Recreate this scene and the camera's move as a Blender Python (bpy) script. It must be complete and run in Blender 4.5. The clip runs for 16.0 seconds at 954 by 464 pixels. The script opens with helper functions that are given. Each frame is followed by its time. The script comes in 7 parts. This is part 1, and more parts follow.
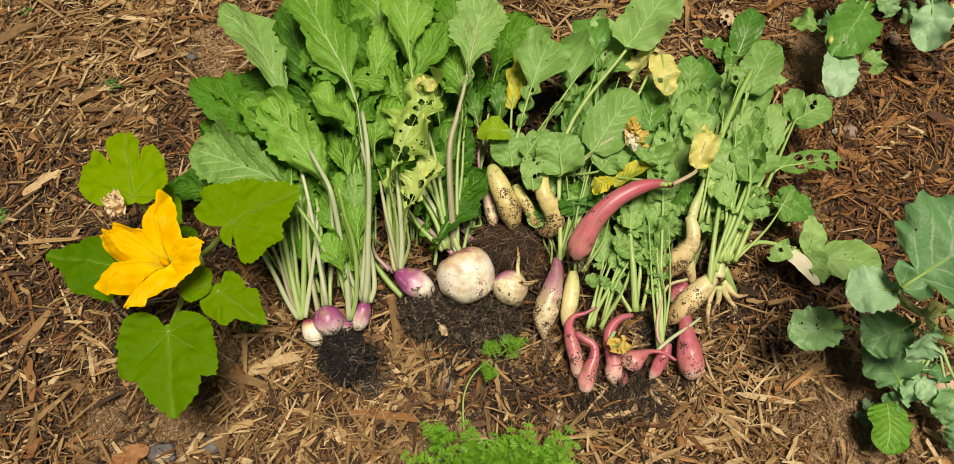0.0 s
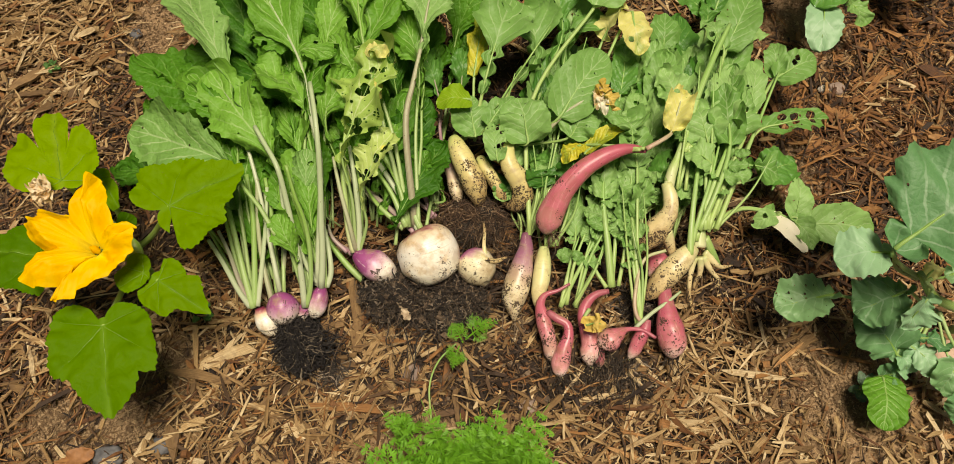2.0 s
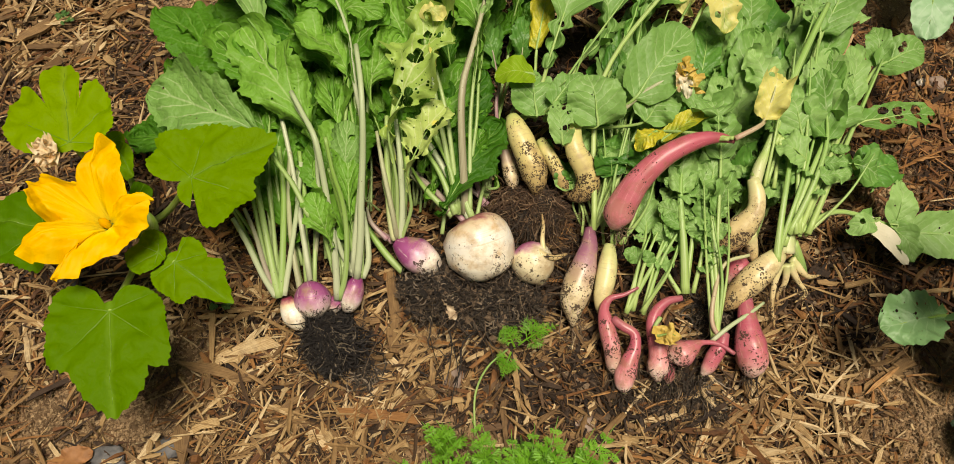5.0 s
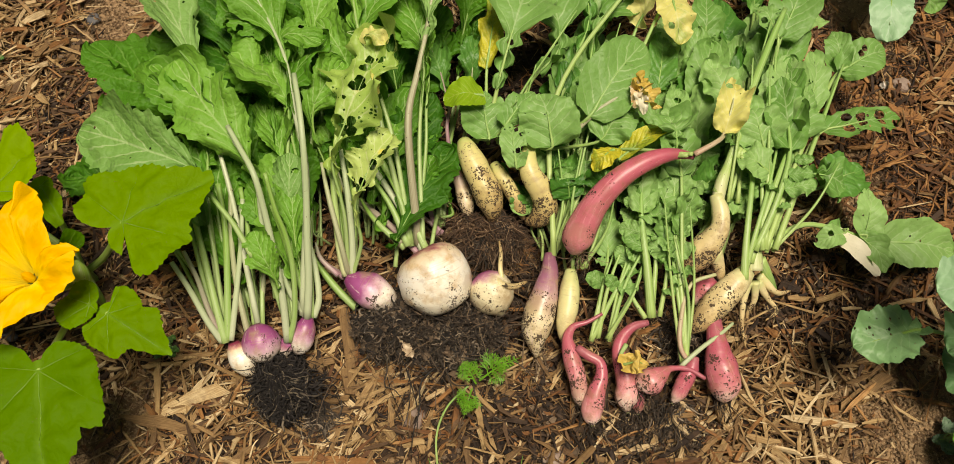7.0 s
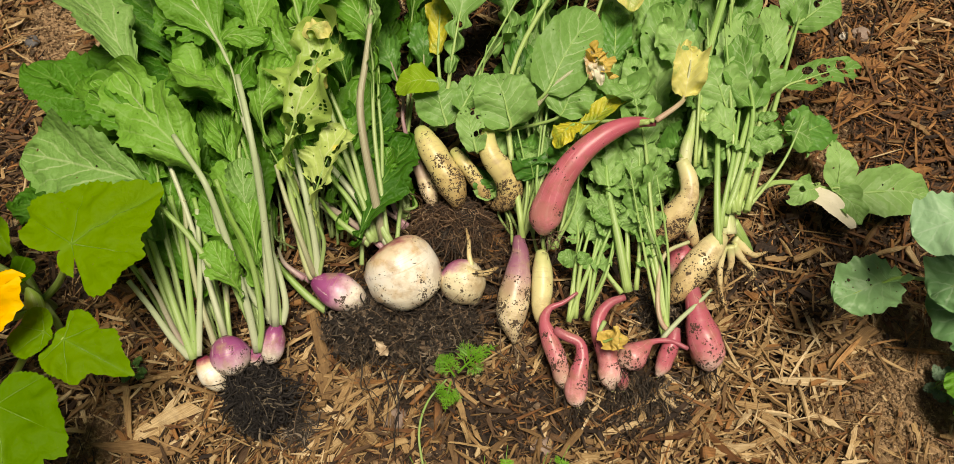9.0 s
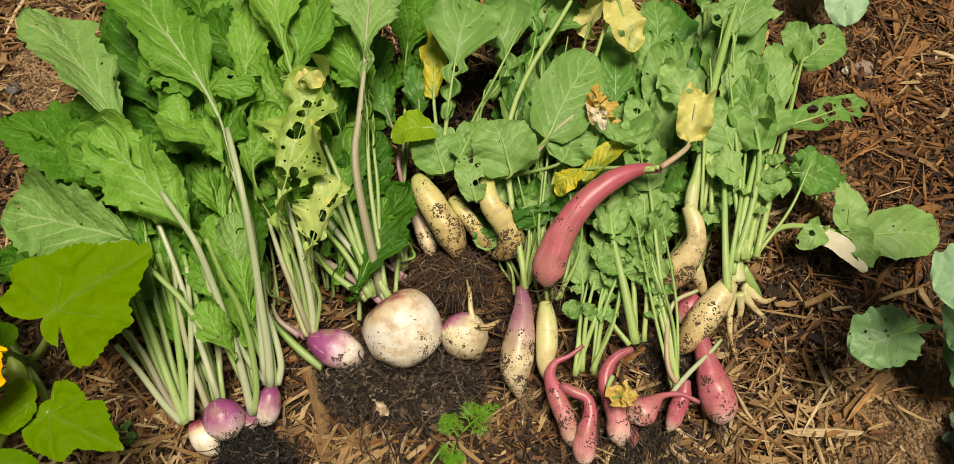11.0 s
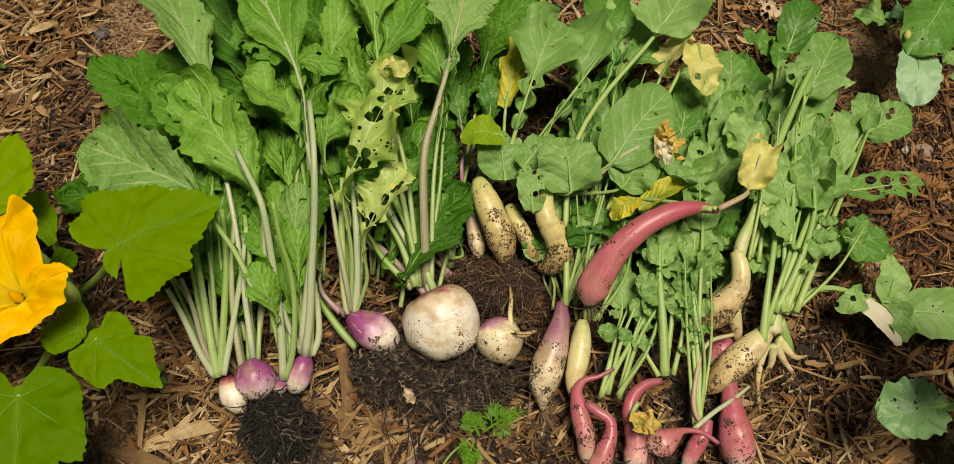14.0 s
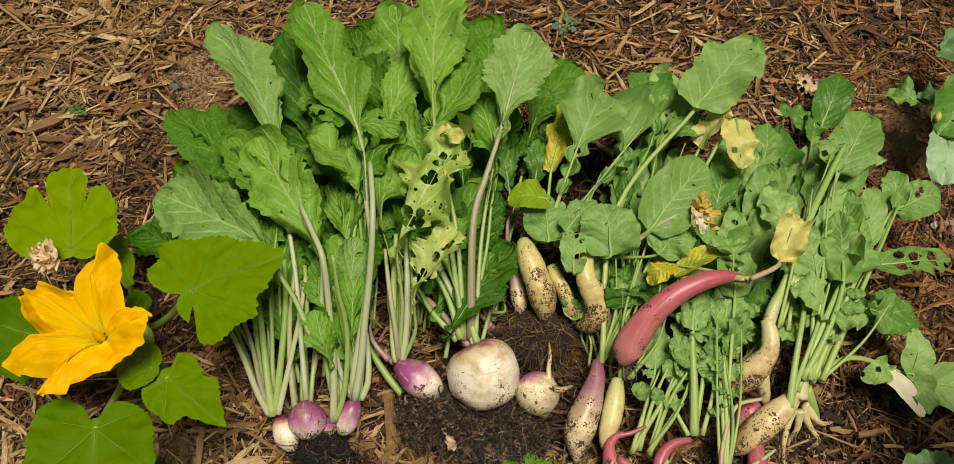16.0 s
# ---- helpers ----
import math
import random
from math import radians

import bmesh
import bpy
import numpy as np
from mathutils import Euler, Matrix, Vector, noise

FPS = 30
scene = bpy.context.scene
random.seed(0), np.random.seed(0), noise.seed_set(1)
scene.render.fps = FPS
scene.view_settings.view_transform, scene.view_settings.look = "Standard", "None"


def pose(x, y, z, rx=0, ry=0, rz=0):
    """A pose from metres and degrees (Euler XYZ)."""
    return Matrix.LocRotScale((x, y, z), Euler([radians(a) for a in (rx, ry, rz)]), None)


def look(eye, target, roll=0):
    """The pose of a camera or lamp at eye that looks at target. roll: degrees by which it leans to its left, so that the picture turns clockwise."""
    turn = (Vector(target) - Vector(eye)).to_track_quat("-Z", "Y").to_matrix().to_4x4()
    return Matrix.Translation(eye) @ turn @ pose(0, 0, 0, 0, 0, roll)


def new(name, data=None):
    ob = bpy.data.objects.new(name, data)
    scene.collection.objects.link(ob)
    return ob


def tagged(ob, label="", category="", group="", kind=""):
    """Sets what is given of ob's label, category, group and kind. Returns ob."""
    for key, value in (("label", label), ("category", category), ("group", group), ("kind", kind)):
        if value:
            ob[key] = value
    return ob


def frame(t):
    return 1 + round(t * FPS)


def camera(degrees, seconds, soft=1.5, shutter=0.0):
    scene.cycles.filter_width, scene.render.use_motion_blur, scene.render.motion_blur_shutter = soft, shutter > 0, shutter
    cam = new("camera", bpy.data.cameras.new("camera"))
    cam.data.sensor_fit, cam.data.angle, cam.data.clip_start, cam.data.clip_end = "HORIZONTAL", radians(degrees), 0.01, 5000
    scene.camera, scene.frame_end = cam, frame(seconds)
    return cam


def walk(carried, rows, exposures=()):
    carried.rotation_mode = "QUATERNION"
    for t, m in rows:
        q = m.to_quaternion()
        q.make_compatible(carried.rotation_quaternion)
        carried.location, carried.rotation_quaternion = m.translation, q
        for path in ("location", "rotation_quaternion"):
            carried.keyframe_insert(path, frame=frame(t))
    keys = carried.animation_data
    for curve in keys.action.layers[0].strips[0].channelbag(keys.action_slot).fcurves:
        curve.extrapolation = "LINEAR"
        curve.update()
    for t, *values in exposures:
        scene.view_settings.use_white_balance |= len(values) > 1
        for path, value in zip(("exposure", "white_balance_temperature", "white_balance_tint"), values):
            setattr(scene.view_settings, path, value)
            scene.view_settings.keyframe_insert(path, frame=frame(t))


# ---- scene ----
# ---- camera and walk ----
cam = camera(58.0, 16.0, soft=0.82)
PATH = [
    (0, (0.01, 0.008, 1.249), (0.007, 0.878, -0.552), -1.0),
    (0.5, (0.014, 0.016, 1.25), (0.008, 0.886, -0.551), -1.4),
    (1, (0.035, 0.027, 1.215), (0.033, 0.895, -0.586), -1.9),
    (1.5, (0.057, 0.034, 1.18), (0.054, 0.885, -0.63), -2.7),
    (2, (0.061, 0.027, 1.162), (0.058, 0.874, -0.65), -3.0),
    (2.5, (0.065, 0.027, 1.145), (0.057, 0.876, -0.666), -3.2),
    (3, (0.053, 0.035, 1.117), (0.043, 0.887, -0.692), -2.5),
    (3.5, (0.023, 0.036, 1.079), (0.005, 0.883, -0.733), -2.5),
    (4, (0.005, 0.052, 1.056), (-0.026, 0.885, -0.762), -2.4),
    (4.2, (-0.004, 0.067, 1.055), (-0.025, 0.886, -0.77), -1.4),
    (6.3, (-0.005, 0.106, 1.003), (-0.009, 0.955, -0.808), -0.8),
    (6.5, (-0.002, 0.119, 1.006), (0.007, 0.961, -0.808), -0.4),
    (7, (0.029, 0.127, 1.004), (0.056, 0.975, -0.807), -1.1),
    (7.5, (0.056, 0.123, 0.996), (0.087, 0.972, -0.815), -3.1),
    (8, (0.076, 0.116, 0.986), (0.113, 0.957, -0.828), -3.8),
    (8.5, (0.081, 0.12, 0.979), (0.143, 0.957, -0.837), -3.2),
    (9, (0.052, 0.124, 0.973), (0.11, 0.968, -0.839), -4.5),
    (9.5, (0.043, 0.135, 0.968), (0.099, 0.982, -0.843), -5.2),
    (10, (0.045, 0.154, 0.966), (0.131, 1.003, -0.843), -4.2),
    (10.2, (0.047, 0.161, 0.962), (0.135, 1.018, -0.843), -4.1),
    (12.5, (0.043, 0.186, 0.965), (0.126, 1.057, -0.834), -3.0),
    (13, (0.04, 0.172, 0.975), (0.119, 1.051, -0.82), -2.7),
    (13.5, (0.027, 0.16, 0.98), (0.1, 1.078, -0.795), -1.5),
    (14, (-0.001, 0.147, 0.97), (0.062, 1.079, -0.799), 4.1),
    (14.5, (-0.029, 0.143, 0.978), (0.022, 1.087, -0.784), 5.8),
    (15, (-0.032, 0.143, 0.997), (-0.026, 1.092, -0.763), 4.3),
    (15.5, (-0.025, 0.143, 1.024), (-0.028, 1.109, -0.727), 3.7),
    (16, (-0.022, 0.142, 1.038), (-0.03, 1.141, -0.694), 2.7),
]
walk(cam, [(t, look(eye, target, roll)) for t, eye, target, roll in PATH], exposures=[(0.0, -0.03, 7700, 10), (10.2, -0.03, 7700, 10), (12.5, -0.30, 7700, 10), (16.0, -0.30, 7700, 10)])

# ---- light: a bright overcast sky with a veiled sun ----
world = bpy.data.worlds.new("sky")
scene.world = world
world.use_nodes = True
sky = world.node_tree.nodes.new("ShaderNodeTexSky")
sky.sky_type, sky.sun_disc = "NISHITA", False
sky.sun_elevation, sky.sun_rotation = radians(81.5), radians(135)
sky.air_density, sky.dust_density, sky.ozone_density = 1.0, 4.0, 1.0
world.node_tree.links.new(sky.outputs[0], world.node_tree.nodes["Background"].inputs[0])
world.node_tree.nodes["Background"].inputs[1].default_value = 0.025
sun = new("sun", bpy.data.lights.new("sun", "SUN"))
sun.data.energy, sun.data.angle, sun.data.color = 4.7, radians(20), (1.0, 0.95, 0.88)
sun.matrix_world = look((0.36, -0.36, 3.4), (0, 0, 0))

# ---- materials ----
def shader(name):
    m = bpy.data.materials.new(name)
    m.use_nodes = True
    tree = m.node_tree
    return m, tree, tree.nodes["Principled BSDF"]


def node(tree, kind, props=None, **sockets):
    n = tree.nodes.new(kind)
    for k, v in (props or {}).items():
        setattr(n, k, v)
    for k, v in sockets.items():
        s = n.inputs[int(k[1:])] if k[0] == "i" and k[1:].isdigit() else n.inputs[k.replace("_", " ")]
        if isinstance(v, bpy.types.NodeSocket):
            tree.links.new(v, s)
        else:
            s.default_value = v
    return n


def ramp(tree, fac, *stops):
    n = node(tree, "ShaderNodeValToRGB", Fac=fac)
    while len(n.color_ramp.elements) < len(stops):
        n.color_ramp.elements.new(1.0)
    for e, (p, c) in zip(n.color_ramp.elements, stops):
        e.position, e.color = p, (*c, 1)
    return n.outputs[0]


def calc(tree, op, a, b=0.0, c=0.0):
    return node(tree, "ShaderNodeMath", {"operation": op}, i0=a, i1=b, i2=c).outputs[0]


def span(tree, v, lo, hi, a=0.0, b=1.0):
    return node(tree, "ShaderNodeMapRange", {"interpolation_type": "SMOOTHSTEP"}, Value=v, From_Min=lo, From_Max=hi, To_Min=a, To_Max=b).outputs[0]


def mix(tree, fac, a, b, how="MIX"):
    n = node(tree, "ShaderNodeMix", {"data_type": "RGBA", "blend_type": how})
    for s, v in ((n.inputs[0], fac), (n.inputs[6], a), (n.inputs[7], b)):
        if isinstance(v, bpy.types.NodeSocket):
            tree.links.new(v, s)
        elif isinstance(v, tuple):
            s.default_value = (*v, 1)
        else:
            s.default_value = v
    return n.outputs[2]


def place(tree):
    return node(tree, "ShaderNodeNewGeometry").outputs["Position"]


def grain(tree, scale, detail=4.0, rough=0.6, at=None):
    return node(tree, "ShaderNodeTexNoise", Vector=at or place(tree), Scale=scale, Detail=detail, Roughness=rough).outputs[0]


def relief(tree, bsdf, height, strength, distance):
    b = node(tree, "ShaderNodeBump", Strength=strength, Distance=distance, Height=height)
    tree.links.new(b.outputs[0], bsdf.inputs["Normal"])


def see_through(m, tree, bsdf, colour, share):
    """Thin living tissue: part of the light passes."""
    t = node(tree, "ShaderNodeBsdfTranslucent", Color=colour)
    x = node(tree, "ShaderNodeMixShader", Fac=share, i1=bsdf.outputs[0], i2=t.outputs[0])
    tree.links.new(x.outputs[0], tree.nodes["Material Output"].inputs[0])


def leaf_material(name, dark, light, vein, veins=8.0, lean=2.4, gloss=0.42, share=0.15, blotch=None, blotch_lo=0.62, crinkle=0.5, bloom=0.0, shine=0.36):
    m, tree, bsdf = shader(name)
    uv = node(tree, "ShaderNodeUVMap").outputs[0]
    sep = node(tree, "ShaderNodeSeparateXYZ", Vector=uv)
    wob = grain(tree, 9.0, 2.0, 0.5, uv)
    v = calc(tree, "ABSOLUTE", calc(tree, "SUBTRACT", sep.outputs[1], 0.5))
    t = calc(tree, "SUBTRACT", calc(tree, "MULTIPLY", calc(tree, "ADD", sep.outputs[0], calc(tree, "MULTIPLY", wob, 0.07)), veins), calc(tree, "MULTIPLY", v, lean * 2))
    near = calc(tree, "PINGPONG", t, 0.5)
    near = span(tree, near, 0.0, 0.5, 0.0, 0.5) if veins else calc(tree, "MULTIPLY", grain(tree, 60.0, 3.0), 0.5)
    side = calc(tree, "MULTIPLY", span(tree, near, 0.0, 0.05, 1.0, 0.0), calc(tree, "MULTIPLY", span(tree, v, 0.5, 0.15, 0.1, 1.0), span(tree, grain(tree, 40.0, 2.0), 0.3, 0.6, 0.35, 1.0)))
    net = node(tree, "ShaderNodeTexVoronoi", {"feature": "DISTANCE_TO_EDGE"}, Vector=place(tree), Scale=120.0).outputs[0]
    fine = span(tree, net, 0.0, 0.07, 1.0, 0.0)
    mid = span(tree, v, 0.0, 0.028, 1.0, 0.0)
    lines = calc(tree, "MAXIMUM", calc(tree, "MAXIMUM", side, mid), calc(tree, "MULTIPLY", fine, 0.10))
    rnd = node(tree, "ShaderNodeObjectInfo").outputs["Random"]
    tone = calc(tree, "ADD", calc(tree, "MULTIPLY", rnd, 0.74), calc(tree, "MULTIPLY", grain(tree, 22.0, 3.0), 0.32))
    col = ramp(tree, tone, (0.12, dark), (0.88, light))
    if blotch:
        col = mix(tree, span(tree, grain(tree, 34.0, 4.0, 0.6), blotch_lo, blotch_lo + 0.14), col, blotch)
    col = mix(tree, span(tree, grain(tree, 420.0, 3.0, 0.7), 0.66, 0.74), col, (0.16, 0.15, 0.06))
    col = mix(tree, calc(tree, "MULTIPLY", lines, 0.55), col, vein)
    tree.links.new(col, bsdf.inputs["Base Color"])
    bsdf.inputs["Roughness"].default_value = gloss
    bsdf.inputs["Specular IOR Level"].default_value = shine + bloom
    h = calc(tree, "ADD", calc(tree, "ADD", calc(tree, "MULTIPLY", near, 0.75), calc(tree, "MULTIPLY", net, 0.9)), calc(tree, "MULTIPLY", grain(tree, 75.0, 5.0, 0.7), 1.0))
    relief(tree, bsdf, h, crinkle, 0.0036)
    see_through(m, tree, bsdf, mix(tree, 0.5, col, (0.25, 0.45, 0.03)), share)
    return m


LEAF_TURNIP = leaf_material("turnip_leaf", (0.068, 0.220, 0.012), (0.172, 0.380, 0.046), (0.40, 0.56, 0.22), crinkle=0.62, gloss=0.52, shine=0.28)
LEAF_TURNIP_BACK = leaf_material("turnip_leaf_underside", (0.150, 0.310, 0.066), (0.215, 0.390, 0.106), (0.44, 0.57, 0.28), crinkle=0.62, gloss=0.55, shine=0.26)
# deep green upper sides; also colours the lower heap leaves as if shaded
LEAF_TURNIP_DARK = leaf_material("turnip_leaf_upper_side_and_shade", (0.024, 0.110, 0.005), (0.078, 0.235, 0.014), (0.18, 0.34, 0.07), gloss=0.52, shine=0.24, crinkle=0.80)
LEAF_HOLEY = leaf_material("yellowing_leaf", (0.27, 0.43, 0.075), (0.42, 0.54, 0.15), (0.62, 0.68, 0.36), blotch=(0.74, 0.64, 0.10), blotch_lo=0.63, crinkle=0.25)
LEAF_RADISH = leaf_material("radish_leaf", (0.115, 0.270, 0.048), (0.262, 0.450, 0.138), (0.40, 0.55, 0.26), veins=7.0, crinkle=0.30, gloss=0.50, shine=0.32)
# darker upper sides, and shade put into the colour of the under layer
LEAF_RADISH_DARK = leaf_material("radish_leaf_upper_side_and_shade", (0.041, 0.150, 0.018), (0.095, 0.256, 0.042), (0.2, 0.36, 0.09), veins=7.0, crinkle=0.4)
LEAF_LIME = leaf_material("lime_leaf", (0.17, 0.32, 0.010), (0.25, 0.40, 0.02), (0.36, 0.46, 0.09), crinkle=0.2)
LEAF_YELLOW = leaf_material("yellow_leaf", (0.69, 0.63, 0.15), (0.79, 0.75, 0.29), (0.80, 0.78, 0.42), blotch=(0.46, 0.55, 0.15), blotch_lo=0.54, share=0.3, crinkle=0.15)
LEAF_YELLOW_GREEN = leaf_material("yellow_green_leaf", (0.42, 0.44, 0.03), (0.60, 0.52, 0.04), (0.5, 0.5, 0.15), blotch=(0.28, 0.36, 0.03), blotch_lo=0.5)
LEAF_WILTED = leaf_material("wilted_golden_leaf", (0.60, 0.40, 0.07), (0.74, 0.55, 0.15), (0.70, 0.56, 0.24), share=0.25, crinkle=0.4)
LEAF_CREAM = leaf_material("cream_leaf_back", (0.72, 0.68, 0.48), (0.78, 0.74, 0.56), (0.76, 0.72, 0.54), crinkle=0.12)
LEAF_BRASSICA = leaf_material("brassica_leaf", (0.130, 0.285, 0.100), (0.230, 0.400, 0.180), (0.32, 0.48, 0.26), veins=5.5, lean=1.8, gloss=0.5, crinkle=0.3, bloom=0.15)
LEAF_BRASSICA_DARK = leaf_material("brassica_leaf_upper_side", (0.070, 0.205, 0.070), (0.155, 0.320, 0.130), (0.36, 0.50, 0.32), veins=5.5, lean=1.8, gloss=0.52, crinkle=0.3)
LEAF_SQUASH = leaf_material("squash_leaf", (0.045, 0.140, 0.001), (0.085, 0.200, 0.001), (0.13, 0.26, 0.02), veins=0.0, gloss=0.62, share=0.25, crinkle=0.35, shine=0.08)
LEAF_SQUASH_BRIGHT = leaf_material("bright_squash_leaf", (0.086, 0.202, 0.0008), (0.136, 0.262, 0.001), (0.15, 0.29, 0.02), veins=0.0, gloss=0.62, share=0.25, crinkle=0.35, shine=0.08)
LEAF_SQUASH_PALE = leaf_material("young_squash_leaf", (0.140, 0.275, 0.001), (0.195, 0.335, 0.002), (0.26, 0.38, 0.03), veins=0.0, gloss=0.62, share=0.3, crinkle=0.35, shine=0.08)
LEAF_WEED = leaf_material("weed_leaf", (0.05, 0.14, 0.03), (0.09, 0.21, 0.05), (0.15, 0.27, 0.09))
LEAF_GREY = leaf_material("grey_weed_leaf", (0.10, 0.17, 0.10), (0.16, 0.24, 0.15), (0.2, 0.28, 0.2))


LEAF_BLUE = leaf_material("waxy_blue_green_leaf", (0.19, 0.39, 0.18), (0.28, 0.48, 0.26), (0.38, 0.55, 0.36), veins=5.5, lean=1.8, gloss=0.5, crinkle=0.2, bloom=0.15)


def stalk_material(name, low, high, streak=(0.5, 0.55, 0.35)):
    """Fleshy stalk; the colour runs along it from the crown to the blade."""
    m, tree, bsdf = shader(name)
    uv = node(tree, "ShaderNodeUVMap").outputs[0]
    u = node(tree, "ShaderNodeSeparateXYZ", Vector=uv).outputs[0]
    rnd = node(tree, "ShaderNodeObjectInfo").outputs["Random"]
    col = ramp(tree, calc(tree, "ADD", u, calc(tree, "MULTIPLY", calc(tree, "SUBTRACT", rnd, 0.5), 0.5)), (0.0, low), (0.75, high))
    lines = node(tree, "ShaderNodeTexNoise", Vector=node(tree, "ShaderNodeMapping", Vector=uv, Scale=(2.0, 26.0, 1.0)).outputs[0], Scale=1.0, Detail=3.0).outputs[0]
    col = mix(tree, calc(tree, "MULTIPLY", span(tree, lines, 0.42, 0.7), 0.45), col, streak)
    col = mix(tree, span(tree, grain(tree, 300.0, 3.0), 0.68, 0.75), col, (0.10, 0.07, 0.04))
    tree.links.new(col, bsdf.inputs["Base Color"])
    bsdf.inputs["Roughness"].default_value = 0.42
    relief(tree, bsdf, lines, 0.3, 0.002)
    return m


STALK_GREEN = stalk_material("pale_green_stalk", (0.30, 0.43, 0.14), (0.20, 0.36, 0.06), (0.42, 0.49, 0.30))
STALK_WHITE = stalk_material("whitish_stalk", (0.44, 0.49, 0.32), (0.37, 0.46, 0.25))
STALK_NECK = stalk_material("pale_neck", (0.66, 0.62, 0.38), (0.32, 0.47, 0.13), (0.62, 0.62, 0.40))
STALK_PURPLE = stalk_material("purplish_stalk", (0.34, 0.17, 0.22), (0.30, 0.30, 0.20))
STALK_BROWN = stalk_material("brownish_stalk", (0.30, 0.27, 0.17), (0.34, 0.37, 0.20))
STALK_RADISH = stalk_material("green_radish_stalk", (0.34, 0.48, 0.13), (0.22, 0.40, 0.09))
STALK_SQUASH = stalk_material("squash_stalk", (0.20, 0.32, 0.05), (0.24, 0.38, 0.05))
STALK_PINK = stalk_material("pink_stalk", (0.44, 0.24, 0.18), (0.42, 0.44, 0.22))


def root_material(name, *stops, dirt=0.5, gloss=0.38, scars=(0.4, 0.3, 0.16), streak=None, grime=0.24):
    """Washed-off root skin: bands of colour from crown to tip, earth specks and smears, ring scars."""
    m, tree, bsdf = shader(name)
    uv = node(tree, "ShaderNodeUVMap").outputs[0]
    u = node(tree, "ShaderNodeSeparateXYZ", Vector=uv).outputs[0]
    wob = calc(tree, "MULTIPLY", calc(tree, "SUBTRACT", grain(tree, 60.0, 4.0), 0.5), 0.35)
    col = ramp(tree, calc(tree, "ADD", u, wob), *stops)
    col = mix(tree, calc(tree, "MULTIPLY", span(tree, grain(tree, 45.0, 5.0), 0.50, 0.72), 0.68), col, scars)
    if streak:
        run = node(tree, "ShaderNodeTexNoise", Vector=node(tree, "ShaderNodeMapping", Vector=uv, Scale=(3.5, 17.0, 1.0)).outputs[0], Scale=1.0, Detail=5.0, Roughness=0.7).outputs[0]
        col = mix(tree, calc(tree, "MULTIPLY", span(tree, calc(tree, "ADD", run, calc(tree, "MULTIPLY", u, 0.10)), 0.58, 0.70), 0.75), col, streak)
    ring = node(tree, "ShaderNodeTexNoise", Vector=node(tree, "ShaderNodeMapping", Vector=uv, Scale=(34.0, 3.0, 1.0)).outputs[0], Scale=1.0, Detail=4.0).outputs[0]
    col = mix(tree, calc(tree, "MULTIPLY", span(tree, ring, 0.58, 0.72), 0.35), col, scars)
    stain = span(tree, calc(tree, "ADD", grain(tree, 42.0, 5.0, 0.7), calc(tree, "MULTIPLY", u, grime)), 0.60, 0.74)
    col = mix(tree, calc(tree, "MULTIPLY", stain, 0.35 + 0.7 * dirt), col, mix(tree, 0.55, col, (0.26, 0.15, 0.06)))
    where = span(tree, calc(tree, "ADD", grain(tree, 48.0, 4.0, 0.65), calc(tree, "MULTIPLY", u, grime)), 0.62 - 0.20 * dirt, 0.92 - 0.20 * dirt)
    earth = None
    for cells, reach in ((560.0, 0.9), (270.0, 0.75)):
        spots = node(tree, "ShaderNodeTexVoronoi", Vector=node(tree, "ShaderNodeVectorMath", {"operation": "ADD"}, i0=place(tree), i1=node(tree, "ShaderNodeVectorMath", {"operation": "SCALE"}, i0=node(tree, "ShaderNodeTexNoise", Vector=place(tree), Scale=600.0).outputs[1], Scale=0.0022).outputs[0]).outputs[0], Scale=cells)
        lot = node(tree, "ShaderNodeSeparateXYZ", Vector=spots.outputs[1]).outputs[0]
        size = calc(tree, "MULTIPLY", calc(tree, "SUBTRACT", where, lot), reach)
        one = span(tree, calc(tree, "SUBTRACT", size, spots.outputs[0]), -0.05, 0.05)
        earth = one if earth is None else calc(tree, "MAXIMUM", earth, one)
    col = mix(tree, calc(tree, "MULTIPLY", earth, 0.93), col, (0.052, 0.032, 0.019))
    tree.links.new(col, bsdf.inputs["Base Color"])
    tree.links.new(span(tree, earth, 0.0, 1.0, gloss, 0.9), bsdf.inputs["Roughness"])
    bsdf.inputs["Subsurface Weight"].default_value = 0.08
    bsdf.inputs["Subsurface Radius"].default_value = (0.004, 0.003, 0.002)
    relief(tree, bsdf, calc(tree, "ADD", calc(tree, "MULTIPLY", earth, 0.8), calc(tree, "MULTIPLY", ring, 0.4)), 0.35, 0.0015)
    return m


CREAM, PALE = (0.74, 0.67, 0.46), (0.68, 0.59, 0.36)
ROOT_WHITE = root_material("white_turnip_skin", (0.0, (0.20, 0.03, 0.06)), (0.07, (0.44, 0.20, 0.18)), (0.14, (0.66, 0.52, 0.34)), (0.35, (0.83, 0.80, 0.70)), (1.0, (0.80, 0.73, 0.54)), dirt=0.36, scars=(0.52, 0.33, 0.12))
ROOT_PURPLE = root_material("purple_turnip_skin", (0.0, (0.22, 0.040, 0.14)), (0.36, (0.35, 0.085, 0.24)), (0.52, (0.66, 0.42, 0.50)), (0.66, (0.80, 0.75, 0.64)), dirt=0.45, streak=(0.74, 0.60, 0.58))
